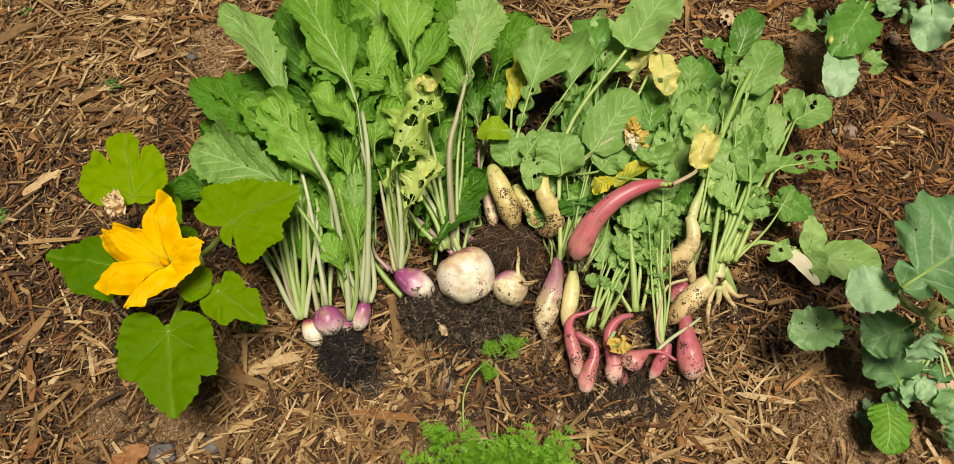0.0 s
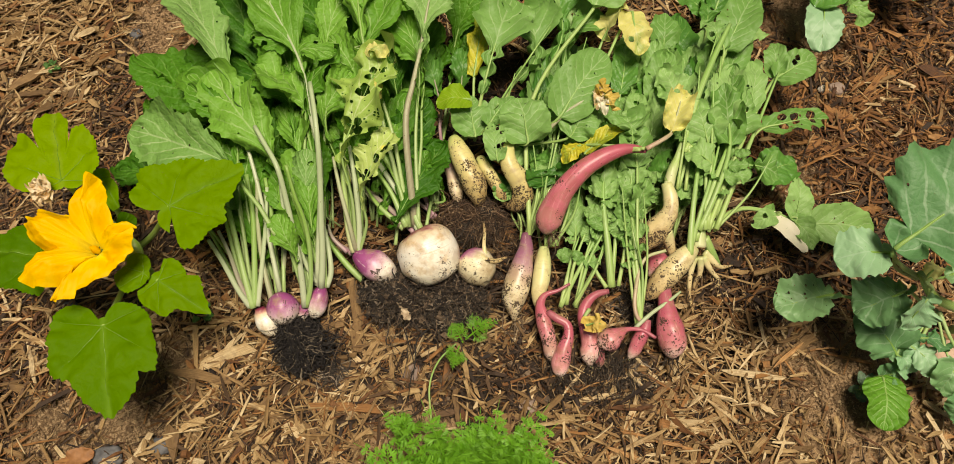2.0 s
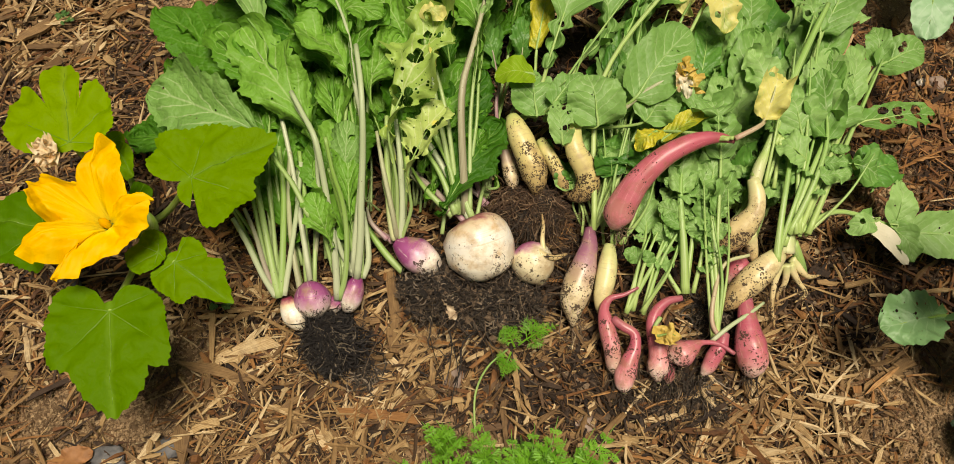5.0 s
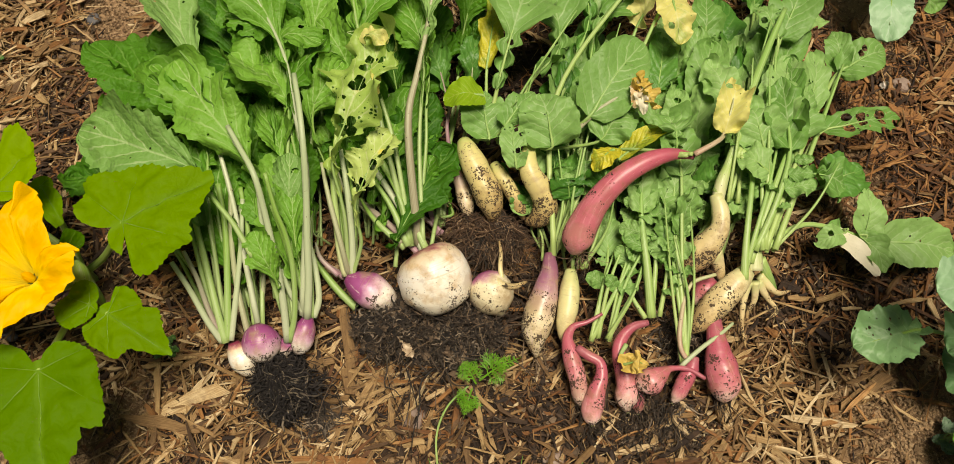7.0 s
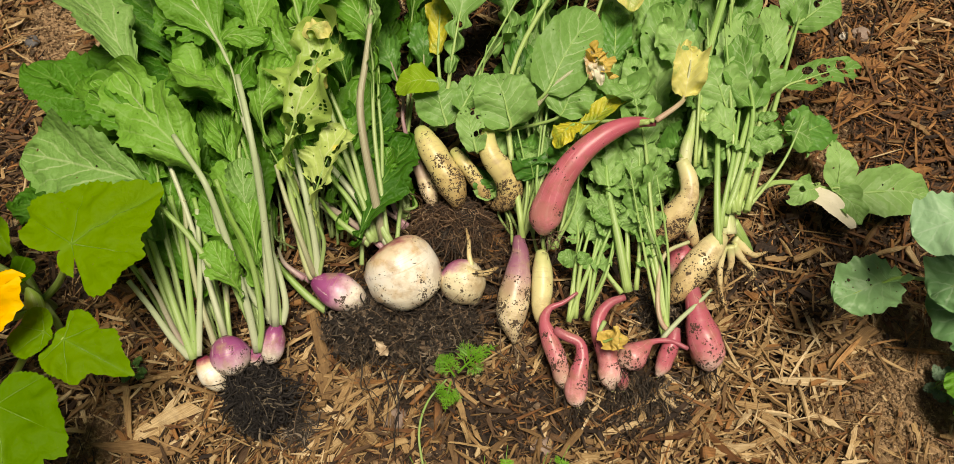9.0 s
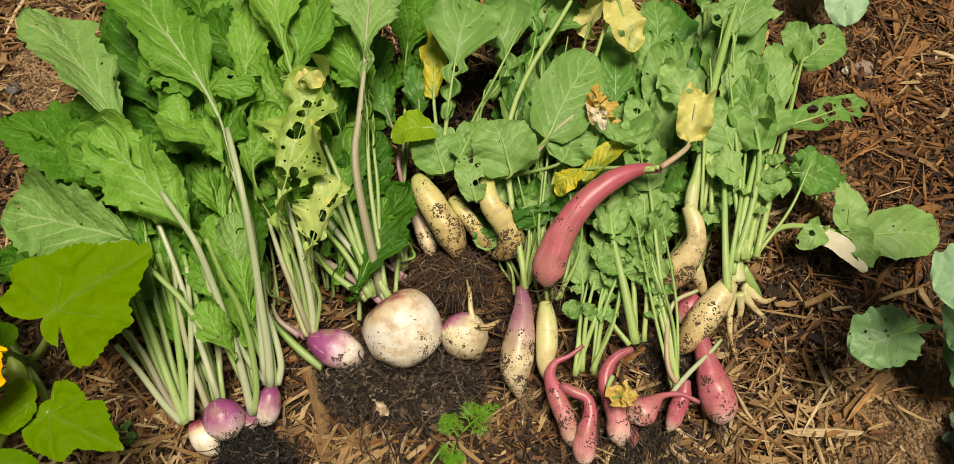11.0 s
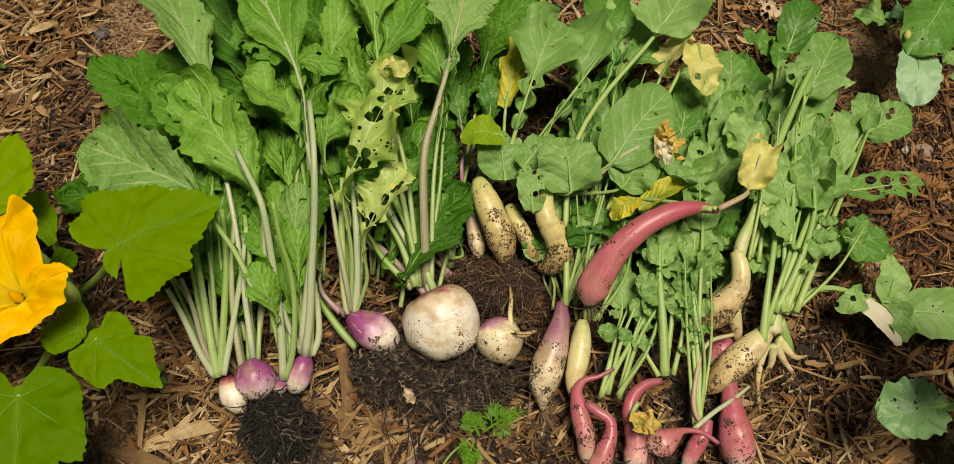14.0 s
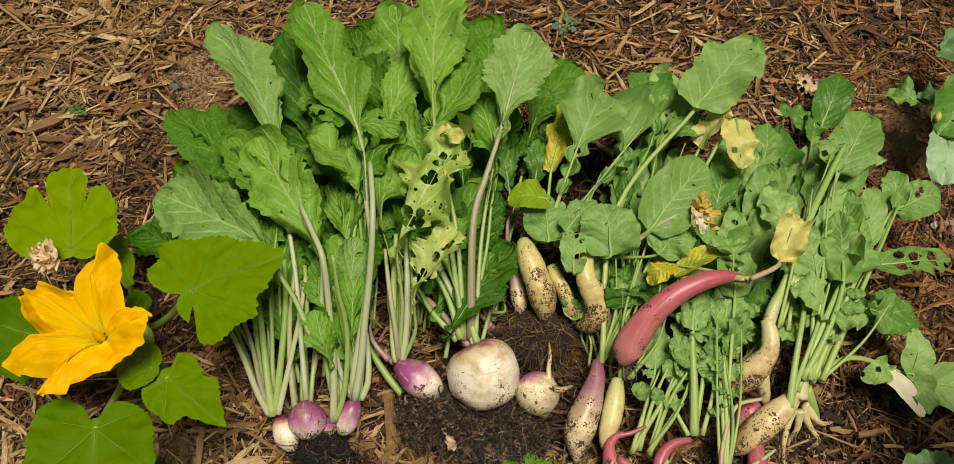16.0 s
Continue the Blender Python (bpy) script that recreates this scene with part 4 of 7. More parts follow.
# ---- squash plant ----
def squash_leaf(plant, crown, joint, tip, lobes, mat, tilt=(0, 0), droop=0.16, seed=1):
    """A broad lobed leaf with a toothed edge; lobes: its reach, as a share of the tip's, by the angle from the tip."""
    joint, tip = np.array(joint, float), np.array(tip, float)
    ax = tip - joint
    size = float(np.linalg.norm(ax))
    ax /= size
    up = np.array((tilt[0], tilt[1], 1.0))
    up -= ax * (up @ ax)
    up /= np.linalg.norm(up)
    side = np.cross(up, ax)
    rings, seg = 16, 220
    angles, reach = [q[0] for q in lobes], [q[1] for q in lobes]
    spokes = (0, 50, -50, 108, -108)
    verts, uvs = [tuple(joint)], [(0.5, 0.5)]

    def height(a, r):
        deg = math.degrees(a)
        vein = min(abs(((deg + 540 + k) % 360) - 180) for k in spokes) / 24
        fold = 0.100 * size * r * (1 - math.exp(-2.6 * min(vein, 1.2)))
        quilt = 0.050 * size * min(1.0, 3 * r) * noise.noise((math.cos(a) * 7 * r + seed, math.sin(a) * 7 * r, 2.0 + seed))
        return fold + quilt - droop * size * r * r * (0.4 + 0.4 * math.cos(a) ** 2) + 0.10 * size * r * noise.noise((math.cos(a) * 2.1 * r + seed, math.sin(a) * 2.1 * r, seed))

    for i in range(1, rings + 1):
        for j in range(seg):
            a = 2 * math.pi * j / seg - math.pi
            k = float(np.interp(math.degrees(a), angles, reach, period=360))
            saw = (j * 0.26 + 0.6 * noise.noise((j * 0.11, seed, 1.0))) % 1.0
            k *= 1 + 0.02 * noise.noise((a * 4, seed, 0)) + (0.060 * (abs(2 * saw - 1) - 0.5) * (0.7 + noise.noise((a * 6, seed, 5.0))) if i == rings else 0)
            r = i / rings
            p = joint + size * r * k * (ax * math.cos(a) + side * math.sin(a)) + up * height(a, r * k)
            verts.append(tuple(p))
            uvs.append((0.5 + 0.5 * r * k * math.cos(a), 0.5 + 0.5 * r * k * math.sin(a)))
    faces = [(0, 1 + j, 1 + (j + 1) % seg) for j in range(seg)]
    for i in range(rings - 1):
        for j in range(seg):
            a, b = 1 + i * seg + j, 1 + i * seg + (j + 1) % seg
            faces.append((a, a + seg, b + seg, b))
    ob = part("leaf", (verts, faces, uvs), mat, plant)
    ribs = []
    for deg in spokes:
        a, k = radians(deg), 0.86 * float(np.interp(deg, angles, reach, period=360))
        pts = [joint + size * r * k * (ax * math.cos(a) + side * math.sin(a)) + up * (height(a, r * k) + 0.0002) for r in np.linspace(0, 1, 12)]
        ribs.append(sweep(pts, [0.0008 * (1 - 0.8 * i / 11) for i in range(12)], 24, 6))
    part("vein_network", join(*ribs), VEIN_SQUASH, ob)
    c = np.array(crown, float)
    part("stalk", sweep([c, 0.55 * c + 0.45 * joint - up * 0.012, joint - up * 0.001], [0.0048, 0.0042, 0.0030], 16, 9), STALK_SQUASH, ob)
    return ob


VEIN_SQUASH = stalk_material("squash_vein", (0.120, 0.245, 0.005), (0.090, 0.205, 0.003), (0.120, 0.245, 0.005))


def squash_flower(plant, crown, throat, tips, valleys):
    """A five-pointed trumpet flower, each point a petal with a fold down its middle and crinkled, rolled rims."""
    throat = np.array(throat, float)
    tips, valleys = [np.array(t, float) for t in tips], [np.array(t, float) for t in valleys]
    axis = sum(tips) / 5 - throat
    axis = axis / np.linalg.norm(axis) + np.array((0.0, 0.0, 1.2))
    axis /= np.linalg.norm(axis)
    n, seg = 26, 30
    verts, uvs, faces = [], [], []
    for k in range(5):
        a, b, low = tips[k] - throat, tips[(k + 1) % 5] - throat, valleys[k] - throat
        for j in range(seg):
            f = j / seg
            h = abs(2 * f - 1)
            to = a if f < 0.5 else b
            edge = low + (to - low) * h
            edge = edge * (1 + 0.16 * math.sin(math.pi * h) ** 1.1 + 0.012 * noise.noise((f * 14 + k * 5, 2.0, 0)))
            rise = edge @ axis
            flat = edge - axis * rise
            for i in range(n + 1):
                s = i / n
                p = throat + flat * (0.10 + 0.90 * s ** 1.2) + axis * rise * min(1.0, 1.55 * s ** 0.8) * (1 - 0.08 * s * s)
                crease = 0.0045 * s * (1 - s * 0.45) * math.exp(-((1 - h) / 0.12) ** 2) - 0.0035 * s * math.exp(-(h / 0.2) ** 2)
                ripple = s * (0.0100 * noise.noise((f * 5 + k * 3, s * 2.6, 1)) + 0.0050 * noise.noise((f * 15 + k * 7, s * 4.0, 4)) + 0.0014 * noise.noise((f * 60 + k * 7, s * 9, 6)))
                roll = -0.010 * max(0.0, s - 0.80) / 0.20 * (0.4 + noise.noise((f * 9 + k * 4, 3.0, 3.0)))
                verts.append(tuple(p + axis * (crease + ripple + roll)))
                uvs.append((s, (k + f) / 5))
    cols = 5 * seg
    for c in range(cols):
        d = (c + 1) % cols
        for i in range(n):
            faces.append((c * (n + 1) + i, c * (n + 1) + i + 1, d * (n + 1) + i + 1, d * (n + 1) + i))
    ob = part("flower", (verts, faces, uvs), PETAL, plant, "bright orange-yellow five-pointed open blossom")
    mid = throat + axis * 0.014
    part("stamen", sweep([throat, throat + axis * 0.008, mid], [0.004, 0.0045, 0.0015], 10, 10, 0.15), PETAL, ob)
    part("calyx", sweep([throat - axis * 0.028, throat - axis * 0.014, throat - axis * 0.003], [0.005, 0.009, 0.011], 10, 12, 0.1), STALK_SQUASH, ob)
    part("stalk", sweep([crown, 0.5 * np.array(crown) + 0.5 * throat - axis * 0.02, throat - axis * 0.026], [0.0042, 0.0036, 0.0042], 16, 8), STALK_SQUASH, ob)
    return ob


def crumple(plant, name, at, size, count, rg, label, mat=None):
    """Papery dried petals crumpled into one another."""
    bits = []
    for _ in range(count):
        d = np.array([rg.gauss(0, 1), rg.gauss(0, 1), rg.gauss(0, 0.35)])
        d *= size * rg.uniform(0.5, 1.0) / np.linalg.norm(d)
        e = np.array([rg.gauss(0, 1), rg.gauss(0, 1), 0.5]) * size * 0.12
        bits.append(blade([at - 0.3 * d + e, at + 0.1 * d + e + (0, 0, 0.006), at + 0.6 * d + e * 0.3], size * rg.uniform(0.45, 0.85), "oval", rg.uniform(-60, 60), 1.9, 4, 0.55, rg, 0.003)[0])
    return part(name, join(*bits), mat or WITHERED, plant, label)


def build_squash():
    crown = (-0.440, 0.553, 0.005)
    s = thing("squash_plant", crown, "young squash plant with lime-green lobed leaves and one open yellow flower", "plant")
    part("stem", sweep([crown, (-0.435, 0.548, 0.040), (-0.421, 0.536, 0.100), (-0.416, 0.532, 0.150)], [0.008, 0.0075, 0.006, 0.004], 16, 10), STALK_SQUASH, s)
    a = (-0.431, 0.544, 0.050)
    squash_leaf(s, (-0.420, 0.542, 0.120), (-0.457, 0.564, 0.225), (-0.491, 0.677, 0.225), [(-166, 0.1), (-138, 0.2), (-99, 0.32), (-85, 0.42), (-58, 0.49), (-28, 0.69), (-18, 0.64), (-16, 0.44), (-13, 0.75), (0, 1.0), (12, 0.9), (17, 0.78), (19, 0.42), (23, 0.86), (43, 0.77), (59, 0.67), (79, 0.51), (101, 0.3), (103, 0.14)], LEAF_SQUASH_PALE, seed=2)
    squash_leaf(s, a, (-0.327, 0.534, 0.200), (-0.238, 0.590, 0.200), [(-116, 0.36), (-108, 0.16), (-104, 0.6), (-91, 0.69), (-70, 0.66), (-52, 0.72), (-35, 0.67), (-15, 0.8), (0, 1.0), (13, 0.88), (25, 0.71), (52, 0.67), (64, 0.6), (83, 0.62), (102, 0.67), (108, 0.55), (129, 0.52), (143, 0.43), (159, 0.25), (174, 0.11)], LEAF_SQUASH_BRIGHT, seed=3)
    squash_leaf(s, a, (-0.478, 0.474, 0.195), (-0.582, 0.497, 0.195), [(-69, 0.19), (-57, 0.41), (-37, 0.57), (-20, 0.63), (-7, 0.86), (0, 1.0), (13, 0.71), (28, 0.61), (49, 0.58), (74, 0.46), (105, 0.48), (119, 0.23)], LEAF_SQUASH, seed=4)
    squash_leaf(s, a, (-0.396, 0.383, 0.185), (-0.377, 0.272, 0.185), [(-152, 0.1), (-151, 0.24), (-135, 0.43), (-120, 0.55), (-100, 0.57), (-74, 0.58), (-51, 0.72), (-35, 0.64), (-22, 0.75), (0, 1.0), (21, 0.85), (31, 0.69), (40, 0.79), (67, 0.58), (91, 0.5), (115, 0.4), (147, 0.27), (165, 0.1)], LEAF_SQUASH_BRIGHT, seed=5)
    squash_leaf(s, a, (-0.338, 0.441, 0.180), (-0.271, 0.396, 0.180), [(-131, 0.14), (-120, 0.34), (-89, 0.41), (-56, 0.5), (-39, 0.63), (-22, 0.54), (-10, 0.74), (0, 1.0), (15, 0.76), (38, 0.63), (40, 0.45), (70, 0.42), (91, 0.41), (116, 0.37), (119, 0.16)], LEAF_SQUASH_BRIGHT, seed=6)
    squash_leaf(s, a, (-0.355, 0.450, 0.185), (-0.386, 0.433, 0.185), [(-145, 0.44), (-103, 0.82), (-78, 0.86), (-58, 0.75), (-41, 0.9), (-26, 1.05), (0, 1.0), (27, 0.86), (47, 0.58), (92, 0.33), (170, 0.18)], LEAF_SQUASH_BRIGHT, seed=7)
    squash_leaf(s, a, (-0.439, 0.602, 0.165), (-0.410, 0.557, 0.165), [(-51, 0.24), (-23, 0.64), (-9, 1.04), (0, 1.0), (15, 0.7), (45, 0.27), (152, 0.22)], LEAF_SQUASH_BRIGHT, seed=8)
    squash_leaf(s, a, (-0.406, 0.527, 0.150), (-0.401, 0.554, 0.150), [(-100, 0.31), (-62, 0.61), (-35, 0.88), (0, 1.0), (24, 1.09), (43, 0.61), (127, 0.08)], LEAF_SQUASH, seed=9)
    squash_flower(s, a, (-0.395, 0.463, 0.226), [(-0.402, 0.550, 0.268), (-0.481, 0.500, 0.258), (-0.477, 0.423, 0.250), (-0.435, 0.398, 0.238), (-0.341, 0.474, 0.262)], [(-0.430, 0.506, 0.252), (-0.449, 0.453, 0.250), (-0.421, 0.422, 0.240), (-0.372, 0.436, 0.235), (-0.375, 0.491, 0.250)])
    rg = random.Random(4)
    for q in ((-0.475, 0.551, 0.236), (-0.472, 0.538, 0.230)):
        crumple(s, "withered_bloom", np.array(q), 0.026, 5, rg, "shrivelled brown spent blossom")
    bud = np.array((-0.378, 0.495, 0.170))
    part("bud", sweep([a, bud - (0.004, 0.012, 0.030), bud - (0.0, 0.006, 0.008), bud, bud + (-0.004, 0.010, 0.004)], [0.003, 0.004, 0.009, 0.0085, 0.002], 16, 10, 0.12), STALK_SQUASH, s, "small green flower bud")


build_squash()


# ---- turnips with their greens ----
def crown_stubs(plant, crown, aims, mat, r=0.0028):
    for q in aims:
        c = np.array(crown, float)
        c[0] += min(max(0.26 * (q[0] - c[0]), -0.020), 0.020)
        rg = random.Random(int(abs(q[0]) * 9973 + abs(q[1]) * 7919))
        c += (rg.uniform(-0.005, 0.005), rg.uniform(-0.003, 0.004), rg.uniform(-0.004, 0.004))
        bend = np.array((rg.uniform(-0.010, 0.010), 0.0, rg.uniform(-0.006, 0.010)))
        k = r * rg.uniform(0.72, 1.05)
        part("stalk", sweep([c, 0.5 * (c + np.array(q)) + bend, q], [k * 1.15, k * 0.82, k * 0.42], 14, 7), mat, plant)


def thick_stalk(plant, pts, r, mat):
    """One fleshy leaf stalk, widest where it leaves the crown."""
    k = len(pts) - 1
    part("stalk", sweep(pts, [r * (1.15 - 0.40 * i / k) for i in range(k + 1)], 22, 9, flat=0.85), mat, plant)


def build_turnips():
    T, D, G = LEAF_TURNIP, LEAF_TURNIP_DARK, "turnip greens laid in a row"
    label = "pulled turnip with long leafy greens lying on the mulch"
    # small white root at the edge of the heap
    ca = (-0.251, 0.456, 0.045)
    p = thing("turnip", (-0.244, 0.446, 0.000), "small cream-white turnip with many leafy stalks, lying on mulch", "turnip", G)
    root("root", [(-0.245, 0.448, 0.050), (-0.242, 0.439, 0.044), (-0.235, 0.428, 0.037), (-0.229, 0.419, 0.031), (-0.225, 0.415, 0.027)], [0.0061, 0.0123, 0.0146, 0.0092, 0.0031], ROOT_WHITE, p)
    leaf(p, "turnip", LEAF_TURNIP_BACK, ca, (-0.275, 0.624, 0.130), (-0.423, 0.696, 0.130), 0.12, 12, 16, stalk=0.0032)
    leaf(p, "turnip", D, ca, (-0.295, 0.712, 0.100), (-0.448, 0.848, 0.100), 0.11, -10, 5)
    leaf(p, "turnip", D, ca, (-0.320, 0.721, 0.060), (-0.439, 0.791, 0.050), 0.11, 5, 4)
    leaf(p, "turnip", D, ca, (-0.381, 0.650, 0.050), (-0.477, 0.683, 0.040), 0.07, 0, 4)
    leaf(p, "turnip", T, ca, (-0.271, 0.675, 0.155), (-0.336, 0.743, 0.165), 0.055, 15, 3)
    for pts, r0, mat in (
        ([(-0.253, 0.446, 0.054), (-0.260, 0.477, 0.070), (-0.270, 0.525, 0.094), (-0.279, 0.569, 0.117), (-0.288, 0.614, 0.139)], 0.0042, STALK_GREEN),
        ([(-0.257, 0.448, 0.054), (-0.269, 0.465, 0.072), (-0.286, 0.498, 0.103), (-0.299, 0.519, 0.126)], 0.0037, STALK_WHITE),
        ([(-0.259, 0.453, 0.054), (-0.269, 0.480, 0.078), (-0.277, 0.509, 0.104), (-0.287, 0.532, 0.126)], 0.0031, STALK_PURPLE),
        ([(-0.261, 0.454, 0.054), (-0.273, 0.502, 0.078), (-0.283, 0.550, 0.103), (-0.292, 0.592, 0.124)], 0.0030, STALK_GREEN),
        ([(-0.251, 0.449, 0.054), (-0.249, 0.478, 0.069), (-0.247, 0.527, 0.093), (-0.247, 0.566, 0.112), (-0.252, 0.611, 0.135)], 0.0041, STALK_GREEN),
        ([(-0.247, 0.449, 0.054), (-0.241, 0.481, 0.070), (-0.235, 0.515, 0.087), (-0.229, 0.551, 0.106), (-0.225, 0.594, 0.127)], 0.0034, STALK_WHITE),
    ):
        thick_stalk(p, pts, r0, mat)
    # round purple one
    cb = (-0.210, 0.464, 0.062)
    p = thing("turnip", (-0.220, 0.466, 0.000), "round purple-topped turnip with pale stalks, lying on mulch", "turnip", G)
    root("root", [(-0.216, 0.464, 0.060), (-0.215, 0.458, 0.059), (-0.213, 0.447, 0.054), (-0.211, 0.437, 0.046), (-0.210, 0.430, 0.039), (-0.210, 0.427, 0.036)], [0.0069, 0.0160, 0.0221, 0.0199, 0.0107, 0.0031], ROOT_PURPLE, p, n=22, seg=22)
    leaf(p, "turnip", LEAF_TURNIP_BACK, cb, (-0.273, 0.738, 0.185), (-0.381, 0.927, 0.190), 0.105, -12, 6, stalk=0.0036, stalk_mat=STALK_WHITE)
    leaf(p, "turnip", D, cb, (-0.239, 0.785, 0.130), (-0.299, 0.965, 0.140), 0.11, 8, 5)
    leaf(p, "turnip", T, cb, (-0.267, 0.701, 0.120), (-0.353, 0.794, 0.120), 0.09, 8, 5)
    for pts, r0, mat in (
        ([(-0.228, 0.456, 0.054), (-0.233, 0.480, 0.066), (-0.239, 0.516, 0.084), (-0.241, 0.561, 0.107), (-0.239, 0.607, 0.129)], 0.0034, STALK_BROWN),
        ([(-0.220, 0.466, 0.054), (-0.222, 0.494, 0.068), (-0.223, 0.531, 0.086), (-0.223, 0.562, 0.101), (-0.229, 0.610, 0.125)], 0.0037, STALK_GREEN),
        ([(-0.213, 0.465, 0.050), (-0.211, 0.496, 0.065), (-0.208, 0.521, 0.077), (-0.207, 0.551, 0.092), (-0.208, 0.588, 0.110)], 0.0029, STALK_BROWN),
        ([(-0.208, 0.519, 0.130), (-0.227, 0.552, 0.150), (-0.244, 0.573, 0.164), (-0.260, 0.594, 0.178)], 0.0031, STALK_GREEN),
    ):
        thick_stalk(p, pts, r0, mat)
    # narrow one between
    cc = (-0.181, 0.458, 0.045)
    p = thing("turnip", (-0.191, 0.458, 0.000), "slim purple turnip with a long pale leaf stalk", "turnip", G)
    root("root", [(-0.182, 0.454, 0.046), (-0.184, 0.447, 0.043), (-0.188, 0.440, 0.037), (-0.191, 0.434, 0.030)], [0.0046, 0.0085, 0.0085, 0.0031], ROOT_PURPLE, p)
    leaf(p, "turnip", T, cc, (-0.209, 0.615, 0.155), (-0.301, 0.753, 0.180), 0.108, 10, 14, stalk=0.0036, stalk_mat=STALK_WHITE)
    leaf(p, "turnip", T, cc, (-0.201, 0.782, 0.150), (-0.249, 0.853, 0.165), 0.085, 10, 6)
    leaf(p, "turnip", D, cc, (-0.218, 0.732, 0.120), (-0.288, 0.833, 0.120), 0.09, -10, 5)
    leaf(p, "turnip", T, cc, (-0.191, 0.547, 0.100), (-0.213, 0.629, 0.120), 0.055, 20, 3)
    for pts, r0, mat in (
        ([(-0.182, 0.444, 0.054), (-0.182, 0.482, 0.086), (-0.186, 0.524, 0.122), (-0.191, 0.559, 0.153), (-0.198, 0.593, 0.185), (-0.215, 0.626, 0.185), (-0.231, 0.656, 0.185)], 0.0039, STALK_WHITE),
        ([(-0.180, 0.444, 0.054), (-0.171, 0.466, 0.073), (-0.167, 0.509, 0.109), (-0.171, 0.540, 0.136), (-0.179, 0.562, 0.157), (-0.186, 0.594, 0.185)], 0.0032, STALK_GREEN),
        ([(-0.186, 0.474, 0.060), (-0.194, 0.503, 0.085), (-0.199, 0.527, 0.106)], 0.0028, STALK_GREEN),
    ):
        thick_stalk(p, pts, r0, mat)
    leaf(p, "turnip", T, cc, (-0.185, 0.496, 0.105), (-0.206, 0.547, 0.140), 0.052, 0, 2, stalk=0.0026)
    # purple and white one
    cd = (-0.160, 0.476, 0.055)
    p = thing("turnip", (-0.174, 0.475, 0.000), "purple and white turnip with a tall pale central leaf", "turnip", G)
    root("root", [(-0.158, 0.472, 0.056), (-0.161, 0.463, 0.053), (-0.166, 0.451, 0.047), (-0.171, 0.441, 0.039), (-0.176, 0.436, 0.033)], [0.0054, 0.0115, 0.0138, 0.0108, 0.0031], ROOT_PURPLE, p)
    leaf(p, "turnip", T, cd, (-0.175, 0.760, 0.195), (-0.270, 0.956, 0.200), 0.112, 6, 7, stalk=0.0042, stalk_mat=STALK_WHITE, via=(-0.147, 0.616, 0.160))
    leaf(p, "turnip", T, cd, (-0.175, 0.705, 0.165), (-0.238, 0.759, 0.175), 0.105, -25, 4, stalk=0.0034)
    leaf(p, "turnip", T, cd, (-0.146, 0.812, 0.150), (-0.109, 0.910, 0.165), 0.07, 0, 3)
    leaf(p, "turnip", T, cd, (-0.169, 0.702, 0.170), (-0.125, 0.781, 0.175), 0.075, 14, 3)
    leaf(p, "turnip", D, cd, (-0.185, 0.851, 0.120), (-0.214, 0.990, 0.120), 0.1, 0, 3)
    leaf(p, "turnip", T, cd, (-0.166, 0.537, 0.100), (-0.167, 0.645, 0.130), 0.05, -20, 4)
    for pts, r0, mat in (
        ([(-0.156, 0.471, 0.054), (-0.154, 0.498, 0.068), (-0.154, 0.535, 0.086), (-0.155, 0.569, 0.102), (-0.160, 0.615, 0.125)], 0.0036, STALK_GREEN),
        ([(-0.153, 0.473, 0.052), (-0.146, 0.490, 0.061), (-0.148, 0.524, 0.078), (-0.156, 0.560, 0.096), (-0.167, 0.603, 0.117)], 0.0037, STALK_WHITE),
        ([(-0.159, 0.469, 0.060), (-0.153, 0.504, 0.089), (-0.150, 0.541, 0.121), (-0.146, 0.582, 0.157), (-0.144, 0.617, 0.189), (-0.146, 0.653, 0.205), (-0.155, 0.708, 0.205)], 0.0041, STALK_WHITE),
        ([(-0.161, 0.472, 0.054), (-0.176, 0.495, 0.077), (-0.184, 0.517, 0.096)], 0.0035, STALK_WHITE),
        ([(-0.160, 0.474, 0.054), (-0.162, 0.496, 0.072), (-0.170, 0.522, 0.095), (-0.179, 0.553, 0.123), (-0.187, 0.576, 0.144)], 0.0038, STALK_GREEN),
    ):
        thick_stalk(p, pts, r0, mat)
    leaf(p, "turnip", LEAF_TURNIP_BACK, (-0.170, 0.452, 0.055), (-0.175, 0.570, 0.105), (-0.170, 0.645, 0.140), 0.054, 0, 3, stalk=0.0030)
    # purple one beside the big white one
    ce = (-0.110, 0.521, 0.052)
    p = thing("turnip", (-0.088, 0.524, 0.000), "bright purple turnip lying on its side with torn stalks", "turnip", G)
    root("root", [(-0.115, 0.520, 0.054), (-0.106, 0.515, 0.052), (-0.091, 0.507, 0.047), (-0.074, 0.499, 0.041), (-0.063, 0.496, 0.034), (-0.058, 0.496, 0.030)], [0.0063, 0.0141, 0.0212, 0.0188, 0.0102, 0.0032], ROOT_PURPLE, p, seg=22)
    leaf(p, "lacy", LEAF_HOLEY, ce, (-0.116, 0.620, 0.165), (-0.053, 0.767, 0.205), 0.105, 6, 170, ruffle=1.8, stalk_mat=STALK_GREEN, bite=0.0074, label="pale yellowing leaf eaten full of holes")
    leaf(p, "oval", LEAF_YELLOW, (-0.086, 0.766, 0.200), (-0.083, 0.758, 0.204), (-0.051, 0.742, 0.206), 0.020, 0, 1, ruffle=1.6, stalk=0.0008, label="curled yellow rim of the holey leaf")
